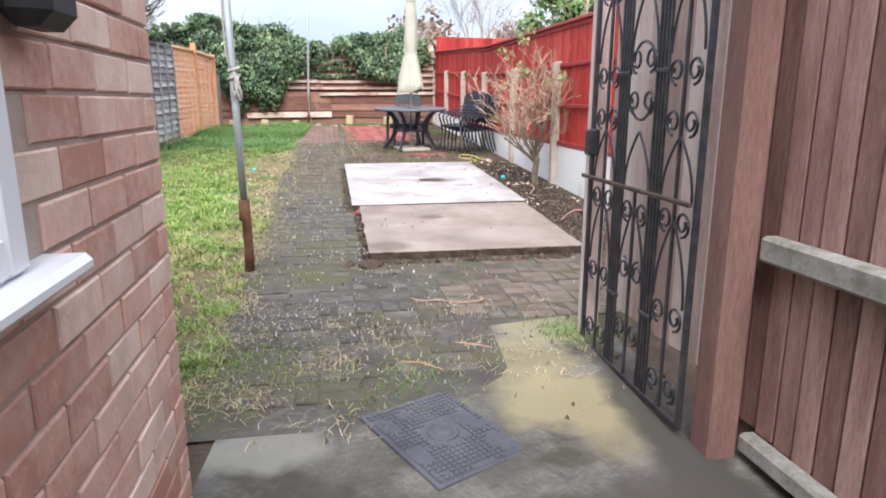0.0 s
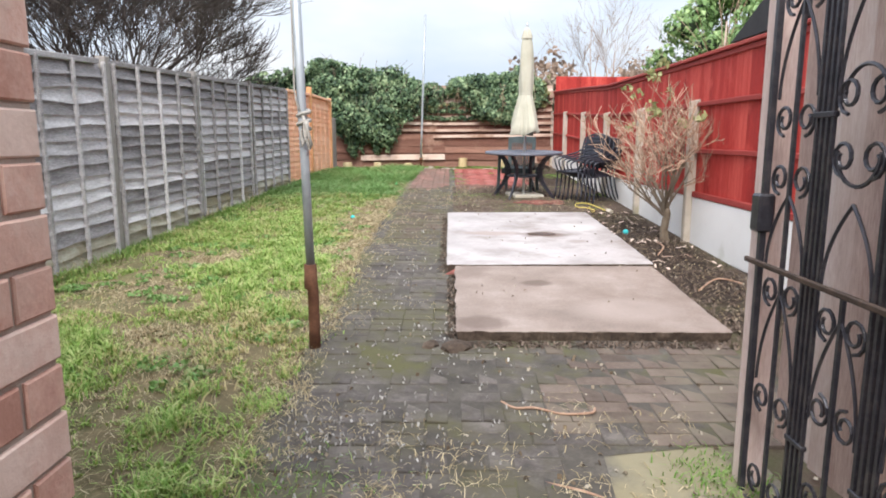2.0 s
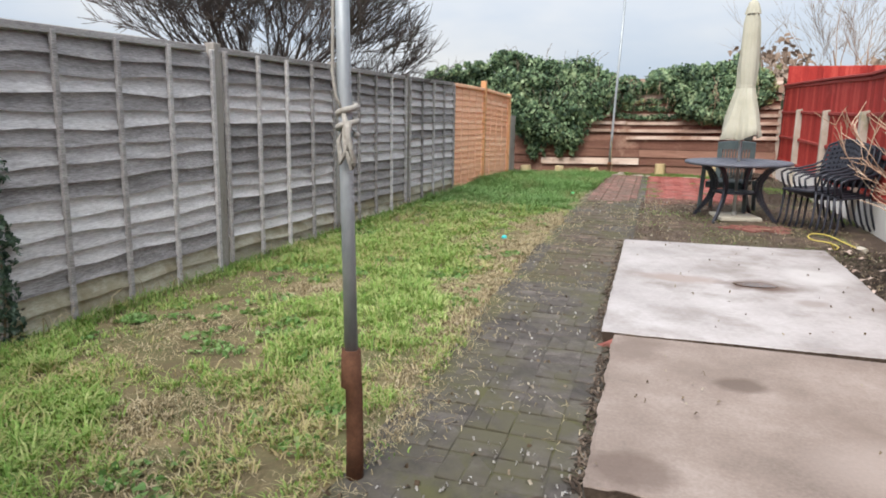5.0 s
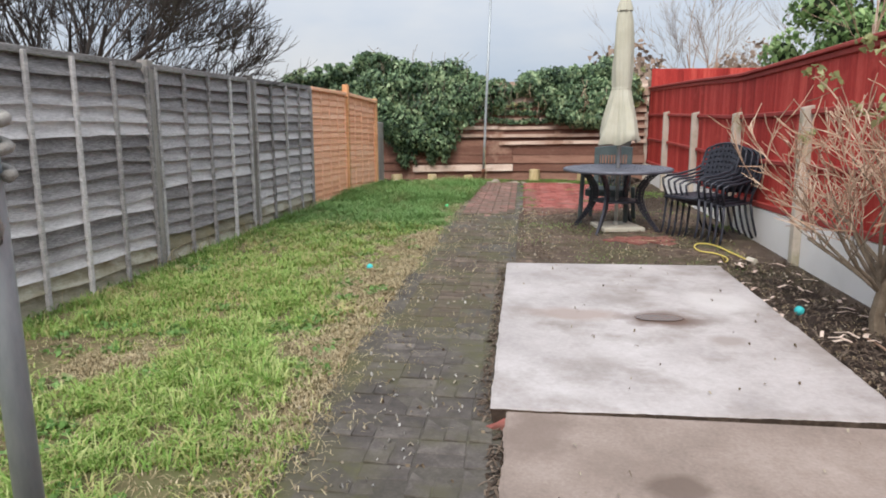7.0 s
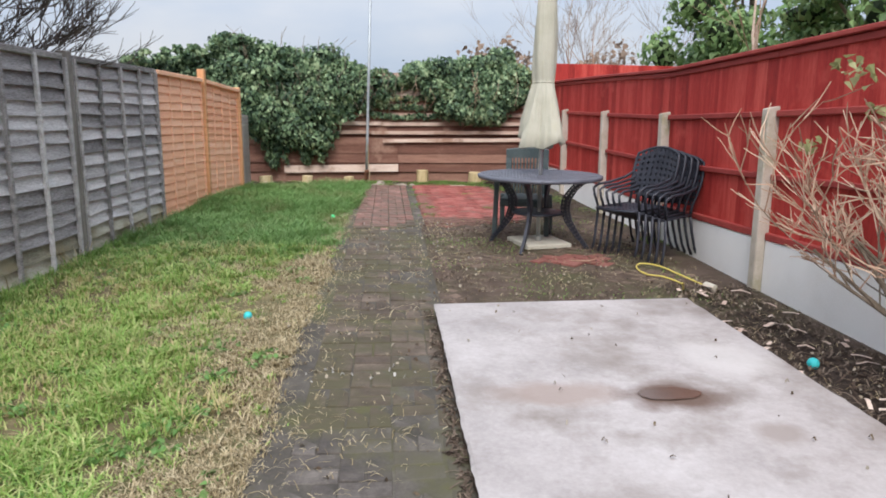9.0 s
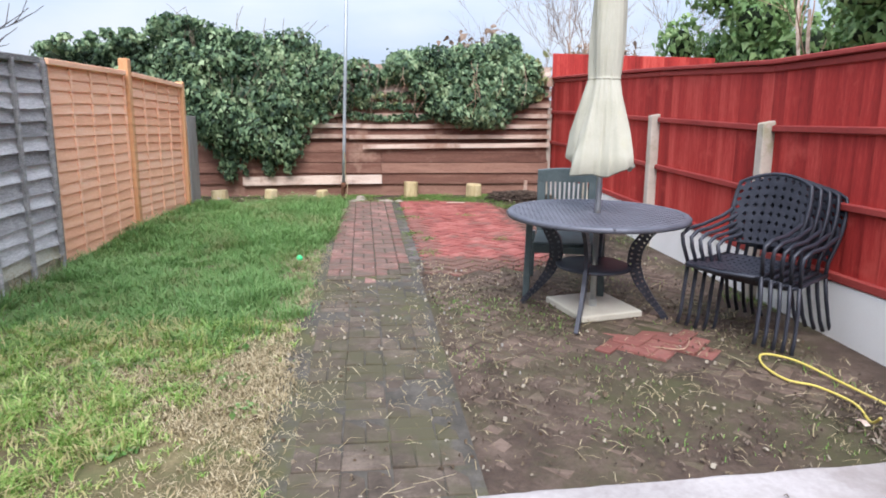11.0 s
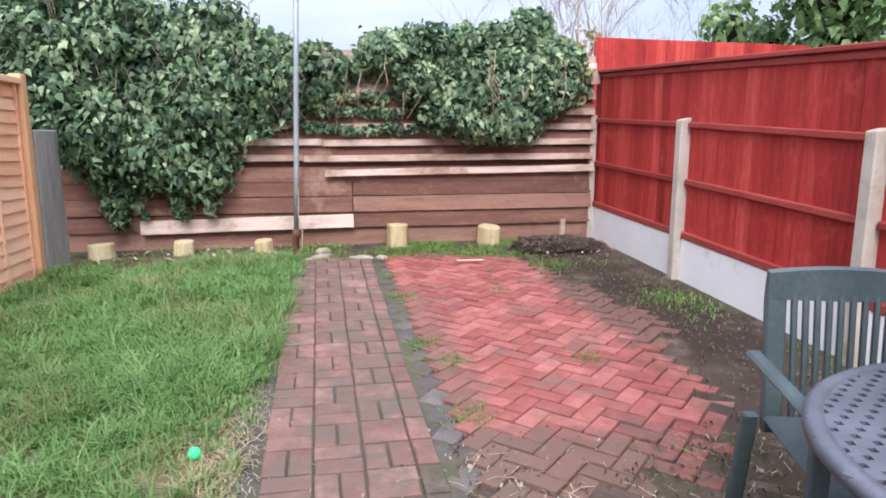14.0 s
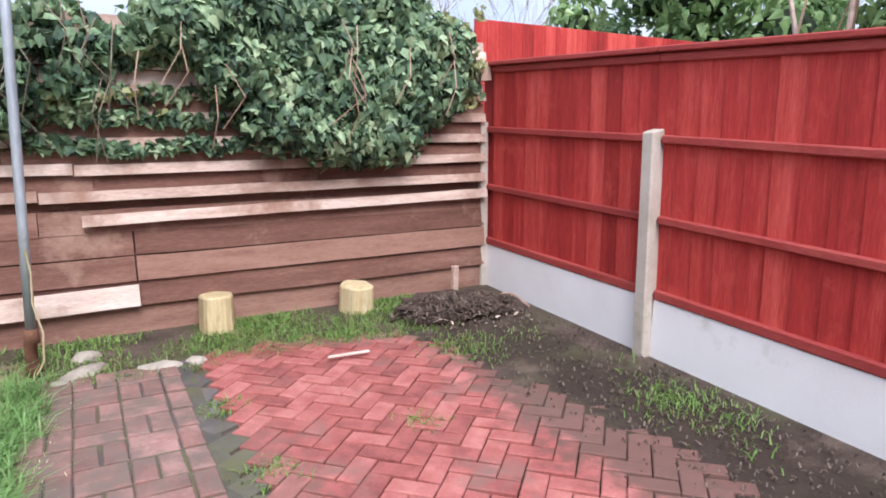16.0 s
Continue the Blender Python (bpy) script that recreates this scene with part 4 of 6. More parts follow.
def rear_fence():
    f = thing("rear_fence", Matrix.Translation((0.1, 17.64, gz(17.6))), "rough brown horizontal board fence with pale split strips", "fence")

    def board(x0, x1, z0, z1, y, material, droop=0.0, th=0.022):
        bm = bmesh.new()
        n = 12
        tp = [(x0 + (x1 - x0) * k / n) for k in range(n + 1)]
        sd = RNG.random() * 50
        rows = []
        for x in tp:
            a = 0.006 * noise.noise((x * 2.1, sd, 1)) - droop * (x - x0)
            b = 0.007 * noise.noise((x * 1.8, sd, 6)) - droop * (x - x0)
            rows.append([bm.verts.new((x, y + dy, z)) for dy, z in ((-0.013, z0 + a), (0, z1 + b), (th, z1 + b), (th - 0.013, z0 + a))])
        for a, b in zip(rows, rows[1:]):
            for k in range(4):
                bm.faces.new((a[k], b[k], b[(k + 1) % 4], a[(k + 1) % 4]))
        bm.faces.new(rows[0][::-1])
        bm.faces.new(rows[-1])
        bmesh.ops.recalc_face_normals(bm, faces=bm.faces)
        part("board", bm, material, f)
    xl, xr = -2.85, 2.74
    # extra backing, not a real plank: keeps sky light out of the gaps
    board(xl, xr, 0.0, 1.9, 0.045, M_BROWNB)
    board(xl, xr, -0.1, 0.20, 0.02, M_BROWNB)
    for i, (z0, z1) in enumerate(((0.19, 0.352), (0.362, 0.525), (0.535, 0.695))):
        board(xl, 0.0, z0, z1, -0.012 * (i % 2), M_BROWNB)
        board(0.012, xr, z0, z1, -0.004 - 0.012 * (i % 2), M_BROWNB)
    board(-2.15, 0.01, 0.17, 0.31, -0.045, M_PALEB, -0.012)
    board(-0.28, xr, 0.745, 0.815, -0.06, M_PALEB, -0.012)
    z = 0.69
    for i in range(8):
        cut = RNG.uniform(-0.8, -0.1)
        wood = M_PALEB if i > 4 else M_BROWNB
        board(xl, cut, z, z + 0.15, 0.004, wood)
        board(cut + 0.005, xr, z, z + 0.15, 0.008, wood)
        if i:
            cut = RNG.uniform(-0.6, 0.2)
            board(xl, cut, z - 0.01, z + 0.06, -0.03, M_PALEB, -0.003)
            board(cut + 0.008, xr, z - 0.012, z + 0.055, -0.032, M_PALEB, -0.006)
        z += 0.165 if i else 0.22
    board(2.44, 2.78, 1.73, 1.88, -0.05, M_PALEB, -0.05)
    for x in (-2.6, -0.9, 0.9, 2.6):
        part("post", boxed(x - 0.04, x + 0.04, 0.05, 0.13, -0.1, 1.95, 0.005), M_BROWNB, f)


rear_fence()


# ---- poles ----
def clothes_pole(x, y, top, lean, sleeve, label, rope):
    t = thing("clothes_pole", Matrix.Translation((x, y, gz(y) - 0.02)), label, "clothes pole", "clothes line poles")
    h = top - gz(y)
    bm = bmesh.new()
    tube(bm, [(lean * (z / h), 0, z) for z in (sleeve - 0.02, sleeve + 0.6, h * 0.5, h)], 0.026, 12)
    part("tube", bm, M_STEEL, t, smooth=True)
    bm = bmesh.new()
    tube(bm, [(0, 0, 0), (0.002, 0, sleeve * 0.3), (0, 0, sleeve * 0.72), (lean * sleeve / h, 0, sleeve * 0.74), (lean * sleeve / h, 0, sleeve)], [0.036, 0.034, 0.034, 0.042, 0.038], 12)
    part("sleeve", bm, M_RUST, t, "rusty ground sleeve", smooth=True)
    if rope:
        z0 = 1.64 - gz(y)
        bm = bmesh.new()
        tube(bm, [(0.034 * math.cos(a) - 0.02, 0.034 * math.sin(a), z0 + 0.016 * a / 2) for a in [0.5 * k for k in range(30)]], 0.012, 6)
        part("knot", bm, M_ROPE, t, "dirty rope knot", smooth=True)
        bm = bmesh.new()
        tube(bm, [(-0.02, -0.03, z0 + 0.08), (0.01, -0.055, z0 + 0.0), (0.03, -0.05, z0 - 0.09), (0.02, -0.045, z0 - 0.12), (-0.005, -0.05, z0 - 0.04), (-0.015, -0.04, z0 + 0.03), (-0.03, -0.05, z0 - 0.02), (-0.02, -0.055, z0 - 0.10), (0.0, -0.05, z0 - 0.05), (0.01, -0.045, z0 + 0.05)], 0.010, 6)
        part("loop", bm, M_ROPE, t, smooth=True)
        bm = bmesh.new()
        tube(bm, [(-0.03, -0.02, z0 + 0.09), (-0.05, -0.03, z0 + 0.14), (-0.065, -0.025, z0 + 0.22), (-0.07, 0, z0 + 0.6), (-0.075, 0, z0 + 1.3)], 0.006, 6)
        part("line", bm, M_ROPE, t, smooth=True)
    return t


clothes_pole(-0.605, 4.76, 3.3, -0.06, 0.56, "grey steel clothes pole with a rusty foot and knotted rope", True)
far_pole = clothes_pole(-0.49, 17.1, 4.6, 0.13, 0.30, "tall grey steel clothes pole at the rear fence", False)
bm = bmesh.new()
tube(bm, [(0.03, -0.03, 0.75), (0.045, -0.04, 0.62), (0.035, -0.035, 0.45), (0.07, -0.05, 0.28), (0.06, -0.06, 0.12), (0.02, -0.06, 0.05)], 0.006, 5)
part("twine", bm, M_STRAW, far_pole, "dry loose twine")


# ---- patio furniture ----
TX, TY = 1.455, 11.62
TZ = gz(TY)


def garden_table():
    t = thing("garden_table", pose(TX, TY, TZ, slope_at(TY), 0, 0), "round dark grey cast metal table with a pierced lattice top", "table")
    R = 0.665
    c, s = math.cos(0.6), math.sin(0.6)

    def f(u, v, d):
        a, b = (u - 0.5) * 1.36, (v - 0.5) * 1.36
        return (a * c - b * s, a * s + b * c, 0.74 - d)
    top = part("tabletop", pierced(f, 30, 30, 0.60, 0.012, lambda u, v: 0.05 < math.hypot(u - 0.5, v - 0.5) * 1.36 < 0.61), M_TABLE, t)
    bm = bmesh.new()
    lathe(bm, [(0.585, 0.731), (0.59, 0.743), (0.620, 0.745), (0.635, 0.733), (0.635, 0.71), (0.62, 0.705), (0.59, 0.72), (0.585, 0.731)], 64)
    part("rim", bm, M_TABLE, top, smooth=True)
    bm = bmesh.new()
    lathe(bm, [(0.03, 0.738), (0.06, 0.742), (0.085, 0.739), (0.088, 0.722), (0.03, 0.72), (0.03, 0.738)], 28)
    part("umbrella_collar", bm, M_TABLE, top, smooth=True)
    bm = bmesh.new()
    lathe(bm, [(0.03, 0.36), (0.25, 0.365), (0.27, 0.357), (0.27, 0.345), (0.25, 0.34), (0.03, 0.345), (0.03, 0.36)], 40)
    part("lower_shelf", bm, M_CHAIRM, t, smooth=True)

    def leg(ang):
        prof = ((0.0, 0.54, 0.715, 0.025), (0.10, 0.46, 0.69, 0.045), (0.24, 0.36, 0.62, 0.075), (0.40, 0.285, 0.50, 0.095), (0.52, 0.275, 0.39, 0.095), (0.66, 0.32, 0.27, 0.075), (0.8, 0.41, 0.14, 0.05), (0.92, 0.49, 0.05, 0.04), (1.0, 0.52, 0.0, 0.045))

        def g(u, v, d):
            k = [np.interp(u, [p[0] for p in prof], [p[i] for p in prof]) for i in (1, 2, 3)]
            e = 0.02
            k2 = [np.interp(min(1, u + e), [p[0] for p in prof], [p[i] for p in prof]) for i in (1, 2)]
            k1 = [np.interp(max(0, u - e), [p[0] for p in prof], [p[i] for p in prof]) for i in (1, 2)]
            tx, tz = k2[0] - k1[0], k2[1] - k1[1]
            q = math.hypot(tx, tz)
            nx, nz = -tz / q, tx / q
            w = k[2] * (v - 0.5)
            return Matrix.Rotation(ang, 3, "Z") @ Vector((k[0] + nx * w, d - 0.014, k[1] + nz * w))
        part("leg", pierced(g, 26, 2, 0.5, 0.028), M_CHAIRM, t)
    for a in (60, 150, 240, 335):
        leg(radians(a))
    return t


garden_table()


def umbrella():
    t = thing("garden_umbrella", pose(1.465, 11.62, gz(11.62) + 0.05, 1.2, 0, 0), "closed cream canvas garden umbrella on a pale pole", "umbrella")
    z = gz(11.76) + 0.055
    part("pole", tubed([(0, 0, 0), (0, 0, 1.2), (0, 0, 2.66)], 0.021, 12), M_ALU, t, smooth=True)
    folds = 5
    prof = [(0.232, 0.985), (0.242, 0.995), (0.222, 1.10), (0.190, 1.25), (0.156, 1.40), (0.126, 1.52), (0.112, 1.58), (0.104, 1.607), (0.110, 1.65), (0.122, 1.85), (0.112, 2.15), (0.095, 2.36), (0.07, 2.50), (0.05, 2.56)]

    def wave(a, h):
        k = min(1, max(0.25, (2.5 - h) / 1.3))
        return 0.93 + 0.34 * k * (abs(((a * folds / (2 * math.pi) + 0.18 * math.sin(h * 3) + 0.12 * math.sin(2 * a)) % 1) * 2 - 1) - 0.55) + 0.09 * math.sin(3 * a + h * 4) + 0.03 * math.sin(17 * a + h * 5) + 0.025 * math.sin(29 * a - h * 7)
    bm = bmesh.new()
    rings = lathe(bm, prof, 96, wave)
    for r in rings[:2]:
        for k, v in enumerate(r):
            v.co.z += 0.020 * math.sin(folds * 2 * math.pi * k / 96 + 0.6) + 0.035 * math.cos(2 * (2 * math.pi * k / 96 + 0.42)) + 0.018 * math.sin(2 * math.pi * k / 96 * 3)
    inner = [bm.verts.new((v.co.x * 0.45, v.co.y * 0.45, v.co.z + 0.25)) for v in rings[0]]
    for k in range(96):
        bm.faces.new((rings[0][k], inner[k], inner[(k + 1) % 96], rings[0][(k + 1) % 96]))
    canopy = part("canopy", bm, M_CLOTH, t, smooth=True)
    bm = bmesh.new()
    lathe(bm, [(0.103, 1.598), (0.109, 1.601), (0.109, 1.613), (0.103, 1.616)], 48, wave)
    part("tie_strap", bm, M_CLOTH, canopy, smooth=True)
    bm = bmesh.new()
    lathe(bm, [(0.085, 2.47), (0.075, 2.52), (0.05, 2.60), (0.02, 2.64), (0.001, 2.645)], 32, lambda a, h: 1 + 0.12 * math.cos(8 * a))
    part("vent_cap", bm, M_CLOTH, canopy, smooth=True)
    part("finial", tubed([(0, 0, 2.62), (0, 0, 2.66), (0, 0, 2.70), (0, 0, 2.72)], [0.012, 0.02, 0.018, 0.004], 10), M_ALU, t, smooth=True)
    b = thing("umbrella_base", pose(1.485, 11.67, gz(11.67), slope_at(11.67), 0, 13), "square pale stone umbrella base slab", "umbrella base")
    base = part("slab", boxed(-0.25, 0.25, -0.26, 0.26, 0.0, 0.05, 0.008), M_PBASE, b)
    part("socket", tubed([(-0.03, -0.044, 0.045), (-0.03, -0.044, 0.10)], 0.03, 14), M_ALU, base)


umbrella()


def metal_chair(m):
    """An armchair of cast metal with a lattice back and seat; it faces -y."""
    t = thing("metal_armchair", m, "black cast metal armchair with a lattice back, nested in a stack", "chair", "stacked metal chairs")

    def seat(u, v, d):
        return ((u - 0.5) * 0.50 * (1 - 0.12 * v), -0.24 + 0.46 * v, 0.42 - d - 0.02 * math.sin(math.pi * u) * math.sin(math.pi * v))
    pan = part("seat", pierced(seat, 10, 9, 0.5, 0.012), M_CHAIRM, t)

    def back(u, v, d):
        w = 0.43 + 0.08 * math.sin(math.pi * min(1, v * 0.8))
        x = (u - 0.5) * w
        top = 0.06 * (1 - (2 * u - 1) ** 2) * v
        return (x, 0.22 + 0.13 * v + 0.05 * (1 - (2 * u - 1) ** 2) + d, 0.50 + 0.40 * v + top)
    rest = part("backrest", pierced(back, 9, 8, 0.62, 0.012, diamond=True), M_CHAIRM, t)
    rim = [back(0, k / 8, 0.006) for k in range(9)] + [back(k / 10, 1, 0.006) for k in range(1, 11)] + [back(1, 1 - k / 8, 0.006) for k in range(1, 9)]
    part("back_frame", tubed([(-0.215, 0.2, 0.41)] + rim + [(0.215, 0.2, 0.41)], 0.013, 8), M_CHAIRM, rest, smooth=True)
    part("seat_rim", tubed([(0.22, 0.21, 0.414), (0.25, -0.2, 0.414), (0.22, -0.25, 0.41), (0, -0.262, 0.405), (-0.22, -0.25, 0.41), (-0.25, -0.2, 0.414), (-0.22, 0.21, 0.414)], 0.013, 8), M_CHAIRM, pan, smooth=True)
    for s in (-1, 1):
        part("armrest", tubed([(s * 0.235, 0.27, 0.72), (s * 0.27, 0.20, 0.675), (s * 0.285, 0.0, 0.64), (s * 0.285, -0.16, 0.635), (s * 0.28, -0.235, 0.605), (s * 0.27, -0.235, 0.54), (s * 0.255, -0.20, 0.42)], 0.013, 8), M_CHAIRM, t, smooth=True)
        part("leg", tubed([(s * 0.25, -0.20, 0.42), (s * 0.262, -0.215, 0.25), (s * 0.265, -0.24, 0.08), (s * 0.268, -0.27, 0.0)], [0.014, 0.013, 0.012, 0.014], 8), M_CHAIRM, t, smooth=True)
        part("leg", tubed([(s * 0.215, 0.20, 0.42), (s * 0.225, 0.22, 0.25), (s * 0.235, 0.26, 0.08), (s * 0.24, 0.30, 0.0)], [0.014, 0.013, 0.012, 0.014], 8), M_CHAIRM, t, smooth=True)
    return t


CHX, CHY, CHA = 2.27, 11.08, -62
first = None
for k in range(5):
    d = Matrix.Rotation(radians(CHA), 3, "Z") @ Vector((0, 0.072 * k, 0))
    m = pose(CHX + d.x, CHY + d.y - 0.035 * k, gz(CHY) - 0.005 + 0.02 * (4 - k), slope_at(CHY), 0, CHA)
    if first is None:
        first = metal_chair(m)
    else:
        copy_thing(first, m)


def plastic_chair():
    t = thing("plastic_armchair", pose(1.45, 12.28, gz(12.28) + 0.01, slope_at(12.3), 0, -18), "dark green plastic armchair with a slatted back", "chair")
    bm = bmesh.new()
    box(bm, -0.24, 0.24, -0.32, 0.2, 0.40, 0.43, 0.012)
    pan = part("seat", bm, M_GPLAST, t)
    part("seat_apron", boxed(-0.235, 0.235, -0.325, -0.295, 0.345, 0.405, 0.008), M_GPLAST, pan)
    n = 9
    for k in range(n):
        x = -0.155 + 0.31 * k / (n - 1)
        part("slat", tubed([(x * 0.92, 0.205, 0.42), (x * 0.96, 0.225, 0.60), (x, 0.265, 0.86)], 0.0115, 6), M_GPLAST, t)
    bm = bmesh.new()
    rows = []
    for i in range(13):
        u = i / 12
        x = -0.245 + 0.49 * u
        h = 0.018 * (1 - (2 * u - 1) ** 2)
        rows.append([bm.verts.new((x, 0.255 + dy, z)) for dy, z in ((0, 0.835), (0.0, 0.93 + h), (0.03, 0.935 + h), (0.035, 0.84))])
    for a, b in zip(rows, rows[1:]):
        for k in range(4):
            bm.faces.new((a[k], b[k], b[(k + 1) % 4], a[(k + 1) % 4]))
    bm.faces.new(rows[0][::-1])
    bm.faces.new(rows[-1])
    bmesh.ops.recalc_face_normals(bm, faces=bm.faces)
    part("top_rail", bm, M_GPLAST, t)
    for s in (-1, 1):
        bm = bmesh.new()
        vs = box(bm, -0.035, 0.035, -0.016, 0.016, 0.0, 0.50, 0.008)
        bmesh.ops.transform(bm, matrix=pose(s * 0.205, 0.205, 0.36, -8, s * 1.0, 0), verts=bm.verts)
        part("back_post", bm, M_GPLAST, t)
        part("armrest", boxed(s * 0.28 - 0.028, s * 0.28 + 0.028, -0.32, 0.24, 0.63, 0.655, 0.01), M_GPLAST, t)
        for y, y2 in ((-0.29, -0.36), (0.2, 0.27)):
            bm = bmesh.new()
            r = box(bm, -0.026, 0.026, -0.02, 0.02, 0, 0.635 if y < 0 else 0.42, 0.006)
            for v in bm.verts:
                f = 1 - v.co.z / 0.635
                v.co.x += s * (0.27 + 0.015 * f)
                v.co.y += y + (y2 - y) * f
            part("leg", bm, M_GPLAST, t)


plastic_chair()


# ---- small things on the ground ----
def stump(x, y, r, h, seed, lean=0.0):
    t = thing("log_stump", pose(x, y, gz(y) - 0.03, lean, 0, seed * 40), "short pale cut log standing upright by the rear fence", "log", "log ends along the rear fence")
    bm = bmesh.new()
    rings = lathe(bm, [(r * 1.05, 0), (r, h * 0.4), (r * 0.98, h - 0.012), (r * 0.9, h), (0.001, h + 0.004)], 20, lambda a, z: 1 + 0.10 * math.sin(a * 2 + seed) + 0.05 * math.sin(5 * a + seed * 2))
    part("log", bm, M_STUMP, t)


for i, (x, y, r, h) in enumerate(((-2.35, 17.33, 0.12, 0.17), (-1.6, 17.38, 0.10, 0.17), (-0.82, 17.42, 0.10, 0.15), (0.57, 17.48, 0.125, 0.27), (1.58, 17.47, 0.13, 0.23))):
    stump(x, y, r, h, i + 1, 3 if i % 2 else -4)
t = thing("stake", pose(2.40, 17.38, gz(17.36) - 0.03, -4, 5, 10), "short pale wooden stake in the soil", "stake")
part("peg", boxed(-0.028, 0.028, -0.02, 0.02, 0, 0.30, 0.006), M_PALEB, t)


def rock(x, y, sx, sy, sz, rz, seed, material=M_STONE, label="flat pale stone at the end of the path", name="stone", sub=2, rough=0.25):
    bm = bmesh.new()
    bmesh.ops.create_icosphere(bm, subdivisions=sub, radius=1)
    for v in bm.verts:
        k = 1 + rough * noise.noise(v.co * (1.5 if sub < 3 else 3.0) + Vector((seed, 0, 0)))
        v.co = Vector((v.co.x * sx * k, v.co.y * sy * k, max(-0.5, v.co.z) * sz * k))
    o = part(name, bm, material)
    o.matrix_world = pose(x, y, gz(y) + sz * 0.3, slope_at(y), 0, rz)
    return tagged(o, label, "stone", "stones at the path end")


rock(-0.25, 16.99, 0.17, 0.065, 0.04, 46, 1)
rock(-0.23, 17.24, 0.08, 0.06, 0.05, 20, 2)
rock(0.14, 16.90, 0.14, 0.065, 0.035, -3, 3)
rock(-0.36, 16.87, 0.07, 0.05, 0.03, 15, 4)
rock(0.34, 16.92, 0.06, 0.05, 0.03, -25, 5)
rock(0.28, 4.74, 0.11, 0.08, 0.05, 20, 6, M_CEDGE, "lump of broken concrete beside the slab")
rock(0.12, 4.78, 0.06, 0.05, 0.04, 50, 7, M_CEDGE, "lump of broken concrete beside the slab")
rock(0.33, 6.475, 0.13, 0.03, 0.05, 2, 8, M_HERR, "broken red brick edge between the slabs")
rock(0.62, 6.48, 0.17, 0.025, 0.045, 1, 9, M_HERR, "broken red brick edge between the slabs")
heap = rock(2.22, 17.08, 0.46, 0.27, 0.11, 5, 14, M_EARTH, "low mound of dark earth and roots in the corner", "earth_mound", 3, 0.6)
heap["category"] = "earth mound"
t = thing("wood_strip", pose(1.15, 16.5, gz(16.5) + 0.05, 2, 0, -4), "thin pale strip of wood lying on red pavers", "wood strip")
part("strip", boxed(-0.13, 0.13, -0.012, 0.012, 0, 0.012, 0.003), M_PALEB, t)


def cord(name, pts, r, material, label, category):
    bm = bmesh.new()
    cr = []
    P = [Vector((x, y, gz(y) + 0.012 + z)) for x, y, z in pts]
    for i in range(len(P) - 1):
        p0, p1, p2, p3 = P[max(i - 1, 0)], P[i], P[i + 1], P[min(i + 2, len(P) - 1)]
        for k in range(6):
            u = k / 6
            cr.append(0.5 * ((2 * p1) + (p2 - p0) * u + (2 * p0 - 5 * p1 + 4 * p2 - p3) * u * u + (3 * p1 - p0 - 3 * p2 + p3) * u ** 3))
    cr.append(P[-1])
    tube(bm, cr, r, 6)
    t = thing(name, Matrix.Identity(4), label, category)
    part("cord", bm, material, t, smooth=True)
    return t


hose = cord("yellow_hose", [(2.15, 9.72, 0.11), (2.22, 9.85, 0.02), (2.30, 10.05, 0.01), (2.24, 10.25, 0.012), (2.13, 10.35, 0.01), (2.12, 10.55, 0.01), (2.2, 10.68, 0.02), (2.32, 10.55, 0.03), (2.40, 10.25, 0.02), (2.47, 9.98, 0.01)], 0.007, M_YELLOW, "thin yellow cable looped on the soil", "cable")
part("end_plug", tubed([(2.47, 9.98, gz(9.98) + 0.03), (2.50, 9.88, gz(9.88) + 0.03)], 0.028, 10), M_PBASE, hose)


def ball(x, y, r, material, label):
    bm = bmesh.new()
    bmesh.ops.create_uvsphere(bm, u_segments=16, v_segments=10, radius=r)
    o = part("toy_ball", bm, material, smooth=True)
    o.location = (x, y, gz(y) + r)
    tagged(o, label, "ball", "small toy balls")


ball(-2.74, 3.46, 0.03, M_GREENB, "small bright green ball in the grass")
ball(-0.80, 13.35, 0.03, M_GREENB, "small bright green ball in the grass")
ball(-1.05, 9.39, 0.03, M_TURF, "small turquoise ball in the grass")
ball(2.29, 8.36, 0.033, M_TURF, "small turquoise ball on the soil bed")


